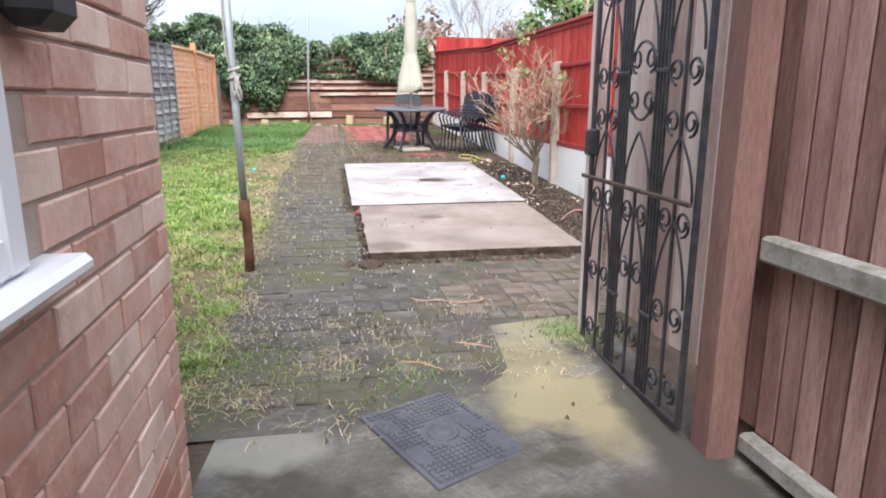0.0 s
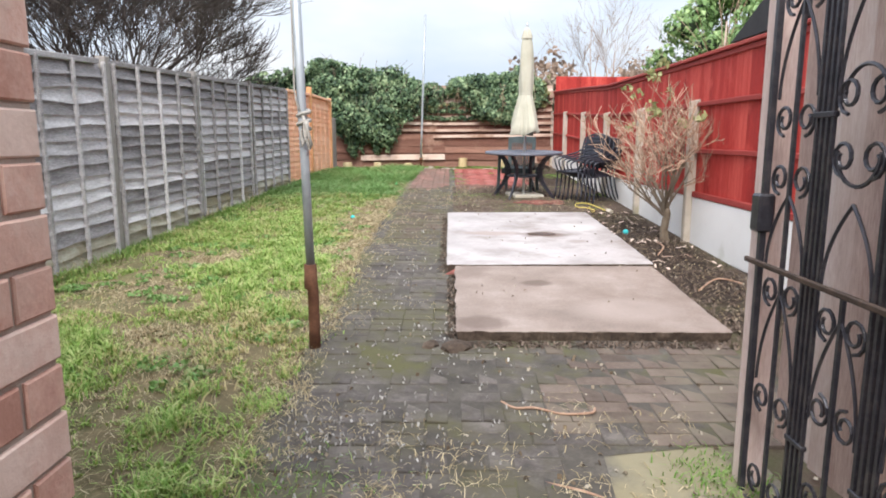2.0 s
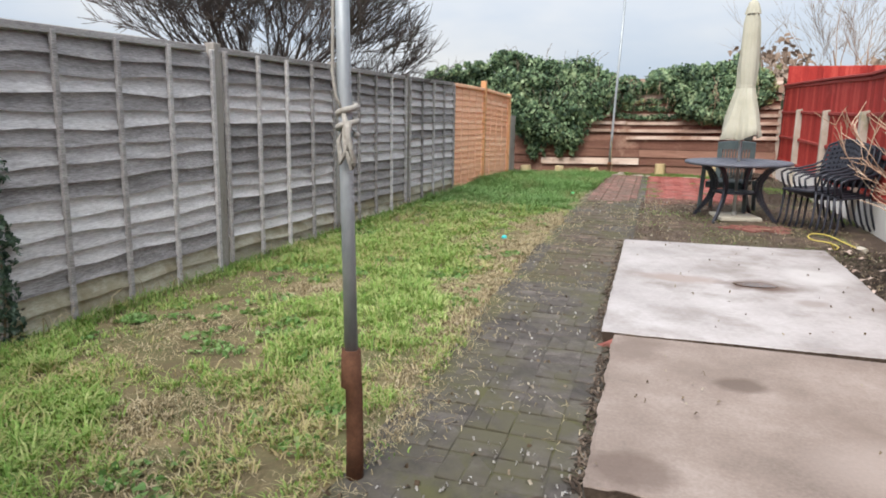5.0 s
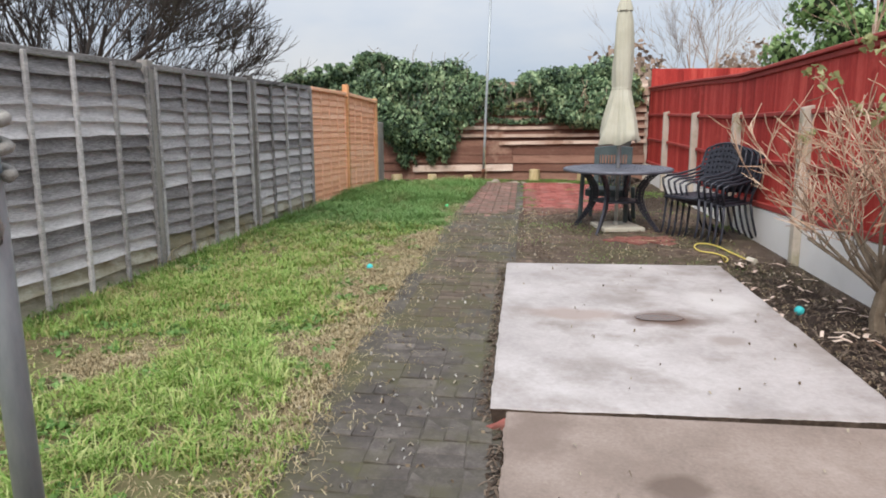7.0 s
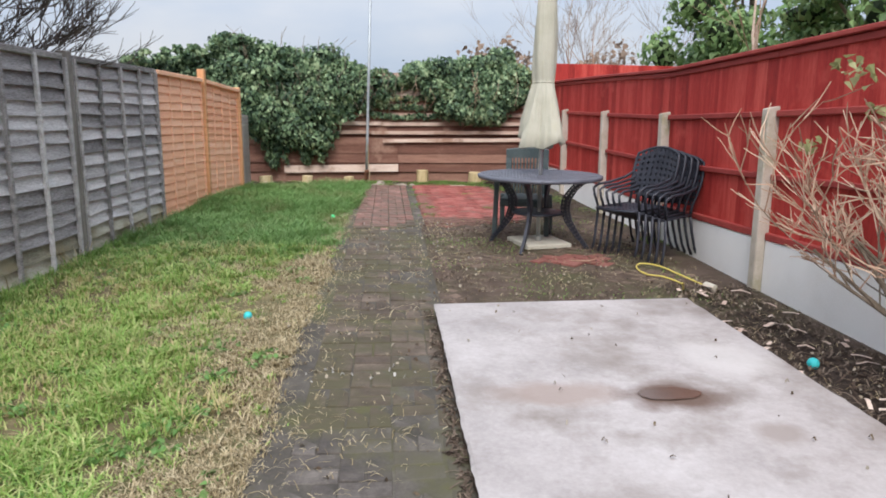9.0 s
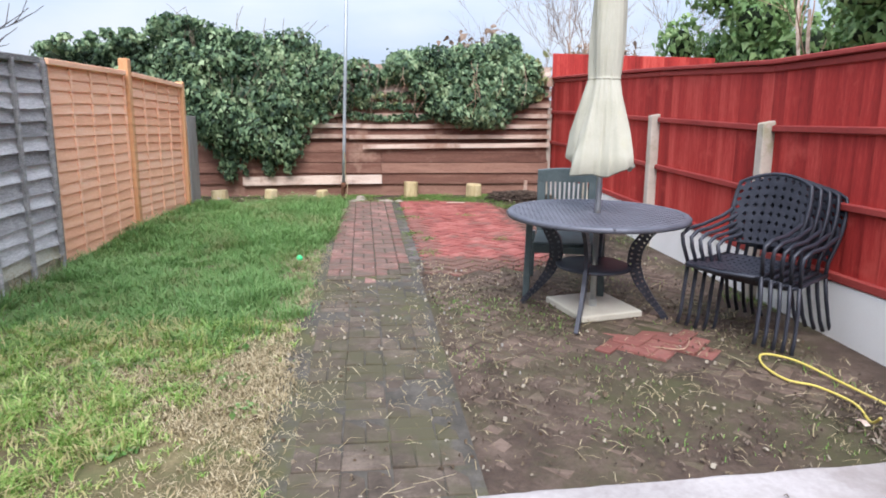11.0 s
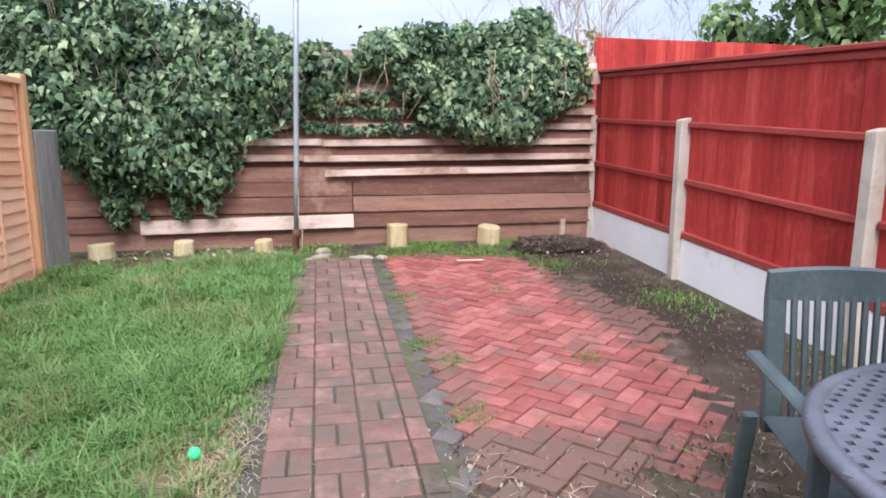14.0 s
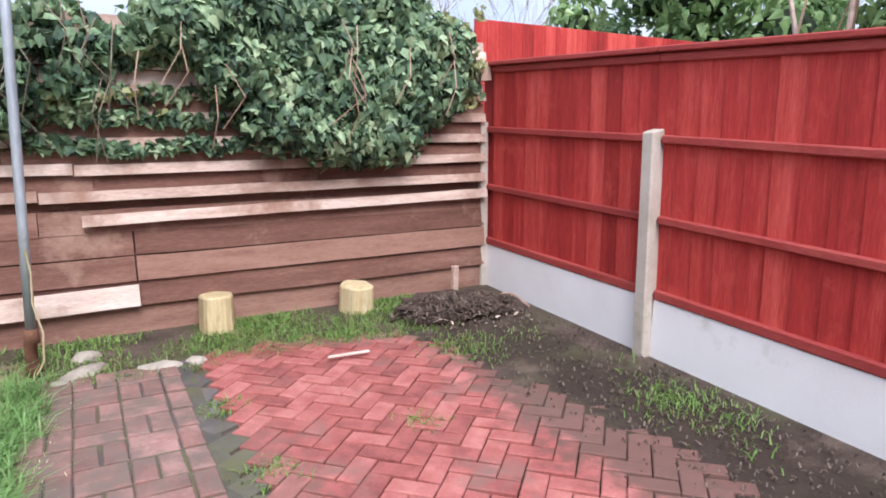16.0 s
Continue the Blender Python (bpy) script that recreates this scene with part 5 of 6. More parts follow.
# ---- plants ----
def leaf_cloud(name, blobs, count, size, material, parent, shape=6, flat=0.35, zmin=-99):
    """Many separate leaves over the outer skin of overlapping lumps."""
    w = np.array([b[3] * b[5] + b[4] * b[5] + b[3] * b[4] for b in blobs])
    pick = NPR.choice(len(blobs), count, p=w / w.sum())
    d = NPR.normal(size=(count, 3))
    d /= np.linalg.norm(d, axis=1)[:, None]
    B = np.array([b[:6] for b in blobs])[pick]
    rad = NPR.uniform(0.74, 1.16, count) + 0.12 * np.abs(NPR.normal(size=count)) * (NPR.random_sample(count) < 0.25)
    P = B[:, :3] + d * B[:, 3:6] * rad[:, None]
    N = d / B[:, 3:6]
    N /= np.linalg.norm(N, axis=1)[:, None]
    N += NPR.normal(scale=0.55, size=(count, 3))
    N /= np.linalg.norm(N, axis=1)[:, None]
    down = np.tile([0, 0, -1.0], (count, 1)) + NPR.normal(scale=0.5, size=(count, 3))
    T = down - N * (down * N).sum(1)[:, None]
    T /= np.linalg.norm(T, axis=1)[:, None] + 1e-9
    S = np.cross(N, T)
    keep = P[:, 2] > zmin
    P, N, T, S = P[keep], N[keep], T[keep], S[keep]
    n = len(P)
    sz = size * NPR.uniform(0.4, 1.35, n)
    outline = [(-0.5, 0, 0), (-0.30, 0.44, -0.12), (0.10, 0.27, -0.10), (0.70, 0, -0.06), (0.10, -0.27, -0.10), (-0.30, -0.44, -0.12)]
    V = np.zeros((n, 6, 3))
    for k, (a, b, c) in enumerate(outline):
        V[:, k] = P + sz[:, None] * (a * T + b * S + c * N)
    base = np.arange(n)[:, None] * 6
    F = np.concatenate([base + np.array([0, 1, 2, 3]), base + np.array([0, 3, 4, 5])])
    me = bpy.data.meshes.new(name)
    me.from_pydata(V.reshape(-1, 3).tolist(), [], F.tolist())
    me.materials.append(material)
    ob = new(name, me)
    ob.parent = parent
    ob["kind"] = "stuff"
    return ob


# Lumps added under the leaves, coloured near-black to stand for inner shade.
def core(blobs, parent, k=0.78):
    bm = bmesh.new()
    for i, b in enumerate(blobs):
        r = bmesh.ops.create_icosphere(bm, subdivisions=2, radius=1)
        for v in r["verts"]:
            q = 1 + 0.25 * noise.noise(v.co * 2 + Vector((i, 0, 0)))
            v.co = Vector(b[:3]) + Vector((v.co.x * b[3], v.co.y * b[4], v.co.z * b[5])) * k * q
    o = part("shade_core", bm, M_CORE, parent)
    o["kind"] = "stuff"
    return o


def ivy_left():
    t = thing("ivy_hedge", Matrix.Identity(4), "dense dark green ivy spilling over the rear fence", "ivy", "ivy on the rear fence")
    bl = []
    r = random.Random(3)
    for x, zt, zb in ((-4.9, 3.05, 2.3), (-4.3, 3.15, 2.1), (-3.7, 3.25, 2.0), (-3.1, 3.55, 2.0), (-2.75, 3.45, 1.95), (-2.3, 3.35, 1.75), (-1.9, 3.28, 1.75), (-1.5, 3.25, 1.55), (-1.15, 3.25, 2.15), (-0.8, 3.05, 2.3)):
        n = max(1, int((zt - zb) / 0.29))
        for k in range(n + 1):
            z = zb + 0.12 + (zt - zb - 0.25) * k / max(1, n)
            bl.append((x + r.uniform(-0.12, 0.12), (17.50 if x > -2.6 else 17.9) + r.uniform(-0.1, 0.12) + 0.22 * k / n, z, r.uniform(0.28, 0.42), r.uniform(0.2, 0.34), r.uniform(0.2, 0.32)))
    for x, z in ((-0.5, 2.72), (-0.5, 2.86), (-0.25, 2.76), (0.0, 2.74), (0.25, 2.78)):
        bl.append((x, 17.6, z, 0.2, 0.16, 0.11))
    for x, z in ((-2.75, 2.15), (-2.6, 2.45), (-2.85, 2.6), (-2.65, 2.85), (-2.85, 3.0), (-2.5, 2.0)):
        bl.append((x, 17.42, z, 0.24, 0.2, 0.22))
    for x, z, a in ((-2.22, 1.5, 0.14), (-2.22, 1.25, 0.09), (-1.62, 1.5, 0.15), (-1.64, 1.32, 0.08), (-2.12, 1.75, 0.2), (-1.38, 1.62, 0.17)):
        bl.append((x, 17.56, z, a, 0.10, a * 1.2))
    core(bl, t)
    for k in range(46):
        x = r.uniform(-2.7, 0.0)
        zb = lin(x, ((-2.7, 2.0), (-2.4, 1.95), (-2.34, 1.25), (-2.1, 1.25), (-1.86, 1.65), (-1.7, 1.32), (-1.28, 1.5), (-1.15, 2.0), (-0.9, 2.2), (-0.4, 2.42), (0, 2.6)))
        n = r.randint(2, 5)
        for j in range(n):
            bl.append((x + r.uniform(-0.03, 0.03), 17.5 + r.uniform(-0.1, 0.06), zb + 0.15 - 0.075 * j, 0.05, 0.04, 0.05))
    for k in range(60):
        x = r.uniform(-5.0, 0.1)
        zt = lin(x, ((-5, 3.0), (-3.7, 3.2), (-3.1, 3.5), (-2.3, 3.3), (-1.2, 3.15), (-0.8, 2.95), (0.1, 2.8)))
        bl.append((x, 17.7 + r.uniform(-0.2, 0.3), zt + r.uniform(-0.05, 0.14), 0.09, 0.09, 0.07))
    leaf_cloud("leaves", bl, 36000, 0.074, M_IVY, t)
    bm = bmesh.new()
    for k in range(26):
        x = r.uniform(-2.5, 0.1)
        z = r.uniform(2.5, 3.1)
        tube(bm, [(x, 17.4, z), (x + r.uniform(-0.15, 0.15), 17.3, z - 0.2), (x + r.uniform(-0.2, 0.2), 17.42, z - 0.5)], 0.004, 4)
    for k in range(14):
        x = r.uniform(-3.3, -0.8)
        z = 3.25 + r.uniform(-0.1, 0.15)
        tube(bm, [(x, 17.6, z - 0.3), (x + r.uniform(-0.1, 0.1), 17.6, z + 0.15), (x + r.uniform(-0.2, 0.2), 17.6, z + r.uniform(0.2, 0.4))], 0.005, 4)
    part("stem_tangle", bm, M_BARK, t)["kind"] = "stuff"


def ivy_right():
    t = thing("ivy_hedge", Matrix.Identity(4), "dense dark green ivy clump hanging over the rear fence", "ivy", "ivy on the rear fence")
    bl = []
    r = random.Random(5)
    for x, zt, zb in ((0.45, 3.0, 2.82), (0.75, 3.08, 2.52), (1.05, 3.1, 2.2), (1.35, 3.2, 2.08), (1.65, 3.25, 2.05), (1.95, 3.3, 2.12), (2.2, 3.32, 2.4), (2.42, 3.0, 2.5)):
        n = max(1, int((zt - zb) / 0.3))
        for k in range(n + 1):
            z = zb + 0.1 + (zt - zb - 0.22) * k / max(1, n)
            bl.append((x + r.uniform(-0.08, 0.08), 17.5 + r.uniform(-0.06, 0.12) + 0.06 * k, z, r.uniform(0.2, 0.3), r.uniform(0.16, 0.26), r.uniform(0.16, 0.24)))
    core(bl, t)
    for z, x0, x1 in ((2.13, -0.4, 1.0), (2.30, -0.2, 1.0), (2.47, -0.3, 0.9), (2.5, 2.3, 2.7), (2.66, -0.2, 0.7)):
        for k in range(int((x1 - x0) / 0.12)):
            bl.append((x0 + 0.12 * k, 17.58, z + r.uniform(-0.02, 0.03), 0.09, 0.03, 0.045))
    leaf_cloud("leaves", bl, 17500, 0.072, M_IVY, t)
    tips = [(r.uniform(2.35, 2.72), 17.5, r.uniform(2.3, 3.2), 0.05, 0.05, 0.06) for k in range(9)] + [(r.uniform(-0.3, 0.7), 17.52, r.uniform(2.35, 2.9), 0.06, 0.03, 0.03) for k in range(8)]
    leaf_cloud("young_leaves", tips, 240, 0.06, M_BUD, t)
    bm = bmesh.new()
    for k in range(14):
        x, z = r.uniform(0.2, 2.4), r.uniform(2.5, 3.0)
        tube(bm, [(x, 17.3, z), (x + r.uniform(-0.1, 0.1), 17.24, z - 0.2), (x + r.uniform(-0.15, 0.15), 17.33, z - 0.4)], 0.004, 4)
    part("stem_tangle", bm, M_TWIG, t)["kind"] = "stuff"


def post_ivy():
    t = thing("ivy_on_post", Matrix.Identity(4), "dark ivy climbing a grey fence post", "ivy")
    r = random.Random(2)
    bl = [(-3.155 + r.uniform(-0.02, 0.02), 5.33 + r.uniform(-0.05, 0.06), 0.30 + 0.09 * k, 0.035, 0.07 - 0.003 * k, 0.08) for k in range(13)]
    leaf_cloud("leaves", bl, 620, 0.038, M_CLIMB, t)
    part("stem", tubed([(-3.16, 5.28, 0.25), (-3.15, 5.33, 0.7), (-3.16, 5.28, 1.3)], 0.008, 5), M_BARK, t)


ivy_left()
ivy_right()
post_ivy()


def branch_tree(bm_trunk, bm_twig, base, direction, length, radius, depth, rng, spread=0.6, shrink=0.72, kids=(2, 4), droop=0.0, twig_at=2, sides=5):
    pts, d = [Vector(base)], Vector(direction).normalized()
    n = 4
    for k in range(n):
        d = (d + Vector((rng.uniform(-1, 1), rng.uniform(-1, 1), rng.uniform(-0.8, 1) + droop)) * 0.16).normalized()
        pts.append(pts[-1] + d * length / n)
    tip = radius * 0.55
    tube(bm_trunk if depth > twig_at else bm_twig, pts, [radius + (tip - radius) * k / n for k in range(n + 1)], sides if depth > twig_at else 3, False)
    if depth <= 0:
        return
    for k in range(rng.randint(*kids)):
        at = rng.uniform(0.35, 1.0)
        i = min(n - 1, int(at * n))
        p = pts[i].lerp(pts[i + 1], at * n - i)
        nd = (d + Vector((rng.uniform(-1, 1), rng.uniform(-1, 1), rng.uniform(-0.5, 0.8))) * spread).normalized()
        branch_tree(bm_trunk, bm_twig, p, nd, length * rng.uniform(shrink - 0.12, shrink + 0.1), max(0.0045, tip * rng.uniform(0.55, 0.85)), depth - 1, rng, spread, shrink, kids, droop, twig_at, sides)


def bare_tree(x, y, h, seed, stems, label, out=0.55, rad=0.07, depth=5, kids=(3, 4), trunk_mat=M_DTWIG, twig_mat=M_DTWIG, z0=0.0, name="bare_tree", droop=0.05, base_r=0.15):
    rng = random.Random(seed)
    t = thing(name, Matrix.Translation((x, y, gz(y))), label, "tree", "leafless trees")
    a, b = bmesh.new(), bmesh.new()
    tube(a, [(0, 0, -0.1), (0.02, 0, z0 * 0.5), (0, 0.02, z0 + 0.1)], [base_r, base_r * 0.85, base_r * 0.8], 9)
    for k in range(stems):
        an = 2 * math.pi * (k + rng.uniform(-0.3, 0.3)) / stems
        branch_tree(a, b, (0.05 * math.cos(an), 0.05 * math.sin(an), z0), (out * math.cos(an), out * math.sin(an), rng.uniform(0.12, 1.0)), h * rng.uniform(0.32, 0.42), rad * rng.uniform(0.6, 1), depth, rng, 0.6, 0.72, kids, droop)
    part("trunk", a, trunk_mat, t)
    o = part("twig_growth", b, twig_mat, t)
    o["kind"] = "stuff"
    return t


bare_tree(-4.45, 10.0, 3.5, 4, 24, "spreading leafless tree with dark twigs beyond the fence", 0.9, 0.032, 5, (3, 4), z0=1.35, droop=0.12)


def shrub():
    rng = random.Random(12)
    t = thing("bare_shrub", Matrix.Translation((2.63, 8.0, gz(8.0) - 0.03)), "leafless shrub with pale reddish twigs against the red fence", "shrub")
    a, b = bmesh.new(), bmesh.new()
    tube(a, [(0, 0, 0), (-0.015, 0.01, 0.15), (0.0, -0.02, 0.34), (-0.03, 0.0, 0.5)], [0.055, 0.045, 0.042, 0.035], 8)
    for k in range(18):
        an = 2 * math.pi * k / 18 + rng.uniform(-0.3, 0.3)
        d = Vector((0.55 * math.cos(an) - 0.15, 1.15 * math.sin(an) + 0.12, rng.uniform(0.5, 1.35)))
        branch_tree(a, b, (-0.02, 0.0, rng.uniform(0.3, 0.5)), d, rng.uniform(0.40, 0.70), 0.014, 4, rng, 0.8, 0.7, (2, 3), 0.1, 2, 6)
    for bm in (a, b):
        for v in bm.verts:
            if v.co.x > 0.2:
                v.co.x = 0.2 - 0.12 * (v.co.x - 0.2)
    part("trunk", a, M_BARK, t)
    part("twig_growth", b, M_TWIG, t)["kind"] = "stuff"
    bl = [(rng.uniform(-0.5, 0.15), rng.uniform(-0.9, 0.9), rng.uniform(1.2, 1.9), 0.06, 0.07, 0.05) for k in range(13)]
    leaf_cloud("leaves", bl, 260, 0.045, M_BUD, t)


shrub()


def evergreen(x, y, w, d, h, seed, count, label, zlow=1.2):
    r = random.Random(seed)
    t = thing("evergreen_tree", Matrix.Identity(4), label, "tree", "evergreen trees beyond the red fence")
    bl = []
    for k in range(34):
        a, u = r.uniform(0, 2 * math.pi), r.random()
        q = math.sqrt(r.random())
        zz = zlow + (h - zlow) * u
        k2 = math.sin(math.pi * min(1, 0.18 + u * 0.8))
        bl.append((x + w * q * k2 * math.cos(a), y + d * q * k2 * math.sin(a), gz(y) + zz, r.uniform(0.4, 0.8), r.uniform(0.4, 0.8), r.uniform(0.3, 0.55)))
    bm = bmesh.new()
    tube(bm, [(x, y, gz(y) - 0.1), (x + 0.1, y, gz(y) + h * 0.4), (x, y, gz(y) + h * 0.9)], [0.16, 0.12, 0.04], 8)
    for k in range(10):
        b = bl[k]
        tube(bm, [(x, y, gz(y) + h * 0.3), ((x + b[0]) / 2, (y + b[1]) / 2, (gz(y) + h * 0.3 + b[2]) / 2 + 0.2), b[:3]], [0.07, 0.04, 0.02], 6)
    part("trunk", bm, M_BARK, t)
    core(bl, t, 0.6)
    leaf_cloud("crown", bl, count, 0.13, M_HEDGE, t)


evergreen(8.3, 20.0, 2.0, 1.8, 5.2, 3, 15000, "broad dark evergreen tree beyond the red fence")
evergreen(8.4, 15.5, 1.7, 1.9, 4.6, 8, 14000, "broad dark evergreen tree beyond the red fence")
bare_tree(5.6, 24.5, 6.5, 21, 5, "tall thin leafless tree in the distance", 0.3, 0.05, 4, (2, 4), M_TWIG, M_BRUSH, 0.8)
bare_tree(8.0, 28.0, 7.0, 22, 5, "tall thin leafless tree in the distance", 0.35, 0.05, 4, (2, 4), M_TWIG, M_BRUSH, 0.8)
bare_tree(7.2, 17.3, 7.0, 25, 3, "pale stemmed leafless tree beyond the red fence", 0.18, 0.06, 3, (2, 3), M_PALEB, M_TWIG, 0.8)


evergreen(7.4, 12.2, 1.3, 1.6, 4.2, 14, 8000, "broad dark evergreen tree beyond the red fence")


def brushwood():
    """Far hazy thickets behind the gardens."""
    t = tagged(new("far_thicket"), "hazy brown leafless thicket in the distance", "thicket", kind="stuff")
    bl = []
    r = random.Random(9)
    for k in range(60):
        x = r.uniform(-30, 30)
        h = r.uniform(1.4, 2.6) + (2.2 if x > 5 else 0.4)
        bl.append((x, r.uniform(38, 46), 1.0 + h * 0.6, r.uniform(1.2, 2.2), 1.0, h * 0.6))
    leaf_cloud("twigs", bl, 16000, 0.32, M_BRUSH, t)
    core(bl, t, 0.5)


brushwood()


# ---- grass ----
def blades(name, pts, hmin, hmax, width, material, label, parent=None):
    n = len(pts)
    P = np.array(pts)
    a = NPR.uniform(0, 2 * math.pi, n)
    h = NPR.uniform(hmin, hmax, n) * (P[:, 3] if P.shape[1] > 3 else 1)
    lean = NPR.uniform(0.25, 1.5, n) * h
    w = width * NPR.uniform(0.6, 1.3, n)
    dx, dy = np.cos(a), np.sin(a)
    V = np.zeros((n, 5, 3))
    for k, (s, f, lz) in enumerate(((-1, 0, 0), (1, 0, 0), (0.75, 0.35, 0.6), (-0.75, 0.35, 0.6), (0, 1, 1))):
        V[:, k, 0] = P[:, 0] - dy * w * s + dx * lean * f
        V[:, k, 1] = P[:, 1] + dx * w * s + dy * lean * f
        V[:, k, 2] = P[:, 2] + h * lz * (1 - 0.3 * f)
    b = np.arange(n) * 5
    me = bpy.data.meshes.new(name)
    F = [tuple(x) for x in np.stack([b, b + 1, b + 2, b + 3], 1).tolist()] + [tuple(x) for x in np.stack([b + 3, b + 2, b + 4], 1).tolist()]
    me.from_pydata(V.reshape(-1, 3).tolist(), [], F)
    me.materials.append(material)
    ob = new(name, me)
    return tagged(ob, label, "grass", kind="stuff")


def lawn_points(n, y0, y1, fn, clump=16):
    """Tufts: each a knot of blades with a vigour of its own."""
    pts = []
    while len(pts) < n:
        y = RNG.uniform(y0, y1)
        a, b = fence_x(y) + 0.03, lawn_edge(y) + 0.05
        x = RNG.uniform(a, b)
        k = fn(x, y)
        if k > 0 and RNG.random() < min(1, k):
            v = min(1.7, 0.45 + 0.7 * k) * RNG.uniform(0.5, 1.5)
            s = RNG.uniform(0.010, 0.042)
            for q in range(RNG.randint(clump - 9, clump + 9)):
                pts.append((x + RNG.gauss(0, s), y + RNG.gauss(0, s), gz(y) + 0.006, v))
    return pts


DRY = ((-1.3, 4.3, 0.40), (-1.65, 5.1, 0.45), (-1.25, 6.1, 0.40), (-1.5, 3.4, 0.30), (-1.0, 7.4, 0.35), (-2.0, 7.0, 0.3), (-1.2, 9.2, 0.4), (-1.0, 10.6, 0.4), (-1.9, 10.9, 0.35), (-2.3, 5.75, 0.42))


def dryness(x, y):
    """Where the grass has died back to straw."""
    return max(math.exp(-(((x - a) / r) ** 2 + ((y - b) / (1.2 * r)) ** 2)) for a, b, r in DRY) * (0.75 + 0.7 * noise.noise((x * 3.1, y * 2.7, 15.0)))


def lush(x, y):
    """How long and thick the grass stands."""
    q = 0.52 + 1.1 * noise.noise((x * 0.8, y * 0.6, 3.3)) + 0.7 * noise.noise((x * 2.5, y * 2.2, 7.7)) + 0.8 * noise.noise((x * 6, y * 5, 1.7))
    bare = math.exp(-(((x + 2.2) / 0.5) ** 2 + ((y - 5.7) / 0.35) ** 2))
    q -= lin(y, ((6, 0.3), (8, 0.9), (13, 0.7), (16, 0.2))) * math.exp(-((x - lawn_edge(y)) / 0.28) ** 2)
    return max(0.06, q + lin(y, ((2, 0.1), (8, 0.0), (10, 0.1), (12, 0.6), (17, 0.7))) - 0.9 * bare - 0.75 * dryness(x, y))


blades("lawn_grass", lawn_points(120000, 2.15, 11.5, lush), 0.025, 0.085, 0.0044, M_GRASS, "short patchy green grass with dry yellow blades")
blades("long_grass", lawn_points(80000, 10.0, 16.85, lambda x, y: lush(x, y) * lin(y, ((10, 0.1), (12.5, 1), (17, 1)))), 0.05, 0.12, 0.0036, M_LUSH, "longer lush green grass at the far end")

blades("dry_grass", lawn_points(70000, 2.4, 13.5, lambda x, y: max(0, 0.9 * dryness(x, y) + lin(y, ((4.5, -0.3), (7, 0.0), (10.5, 0.25), (12, 0.0), (13.5, -0.1))) - 0.9 * noise.noise((x * 1.1, y * 0.9, 3.3)) + 0.7 * math.exp(-((x - lawn_edge(y)) / 0.3) ** 2))), 0.02, 0.05, 0.0034, M_STRAW, "dry yellow blades in the worn parts of the lawn")


def fill(n, x0, x1, y0, y1, fn):
    pts = []
    tries = 0
    while len(pts) < n and tries < 40 * n:
        tries += 1
        x, y = RNG.uniform(x0, x1), RNG.uniform(y0, y1)
        if RNG.random() < fn(x, y):
            pts.append((x, y, gz(y) + 0.004, 1.0))
    return pts


def tuft(x, y, s):
    return lambda a, b: math.exp(-(((a - x) / s) ** 2 + ((b - y) / s) ** 2))


strip = fill(6500, -0.6, 2.7, 16.75, 17.6, lambda x, y: max(0, 0.5 + 1.2 * noise.noise((x * 1.8, y * 2, 4)) - (0.9 if 2.1 < x else 0)))
strip += fill(1500, -3.2, -0.6, 16.8, 17.6, lambda x, y: max(0, 0.3 + noise.noise((x * 2, y * 2, 4))))
strip += [(x, y, z, 0.5) for x, y, z, k in fill(1500, 0.3, 2.7, 9.6, 13.2, lambda x, y: max(0, 0.1 + 1.1 * noise.noise((x * 1.4, y * 1.4, 83))))]
strip += fill(1500, 0.1, 1.5, 16.85, 17.45, lambda x, y: max(0, 0.6 + 1.2 * noise.noise((x * 2.4, y * 3, 24))))
strip += fill(600, 2.3, 2.86, 10.2, 16.5, lambda x, y: max(0, -0.05 + 1.4 * noise.noise((x * 1.4, y * 1.4, 14))))
for x, y, s, n in ((0.42, 15.5, 0.09, 260), (0.38, 14.5, 0.08, 240), (0.5, 14.2, 0.10, 260), (1.2, 15.6, 0.08, 220), (1.32, 14.1, 0.06, 160), (0.45, 13.5, 0.1, 260), (1.9, 16.4, 0.2, 500), (0.36, 16.2, 0.09, 200), (2.5, 15.2, 0.2, 400), (1.35, 3.32, 0.16, 420), (0.32, 2.9, 0.25, 300), (-0.4, 3.2, 0.25, 500)):
    strip += fill(n, x - 2 * s, x + 2 * s, y - 2 * s, y + 2 * s, tuft(x, y, s))
blades("weeds", strip, 0.015, 0.06, 0.0034, M_WEED, "weeds and grass tufts along the fences and joints")


foot = fill(4200, -3.3, -2.4, 2.3, 16.6, lambda x, y: math.exp(-((x - fence_x(y) - 0.10) / 0.12) ** 2) * max(0, 0.45 + 0.9 * noise.noise((x * 2, y * 1.4, 44))) if x > fence_x(y) + 0.05 else 0)
blades("fence_foot_growth", foot, 0.05, 0.15, 0.004, M_WEED, "dark grass and weeds grown up along the fence foot")
stalks = fill(260, -3.3, -2.7, 2.6, 13.0, lambda x, y: 1.0 if 0.07 < x - fence_x(y) < 0.16 and noise.noise((x, y * 0.9, 54)) > 0 else 0)
blades("dry_stalks", stalks, 0.12, 0.34, 0.0028, M_STRAW, "dry pale stalks against the fence foot")


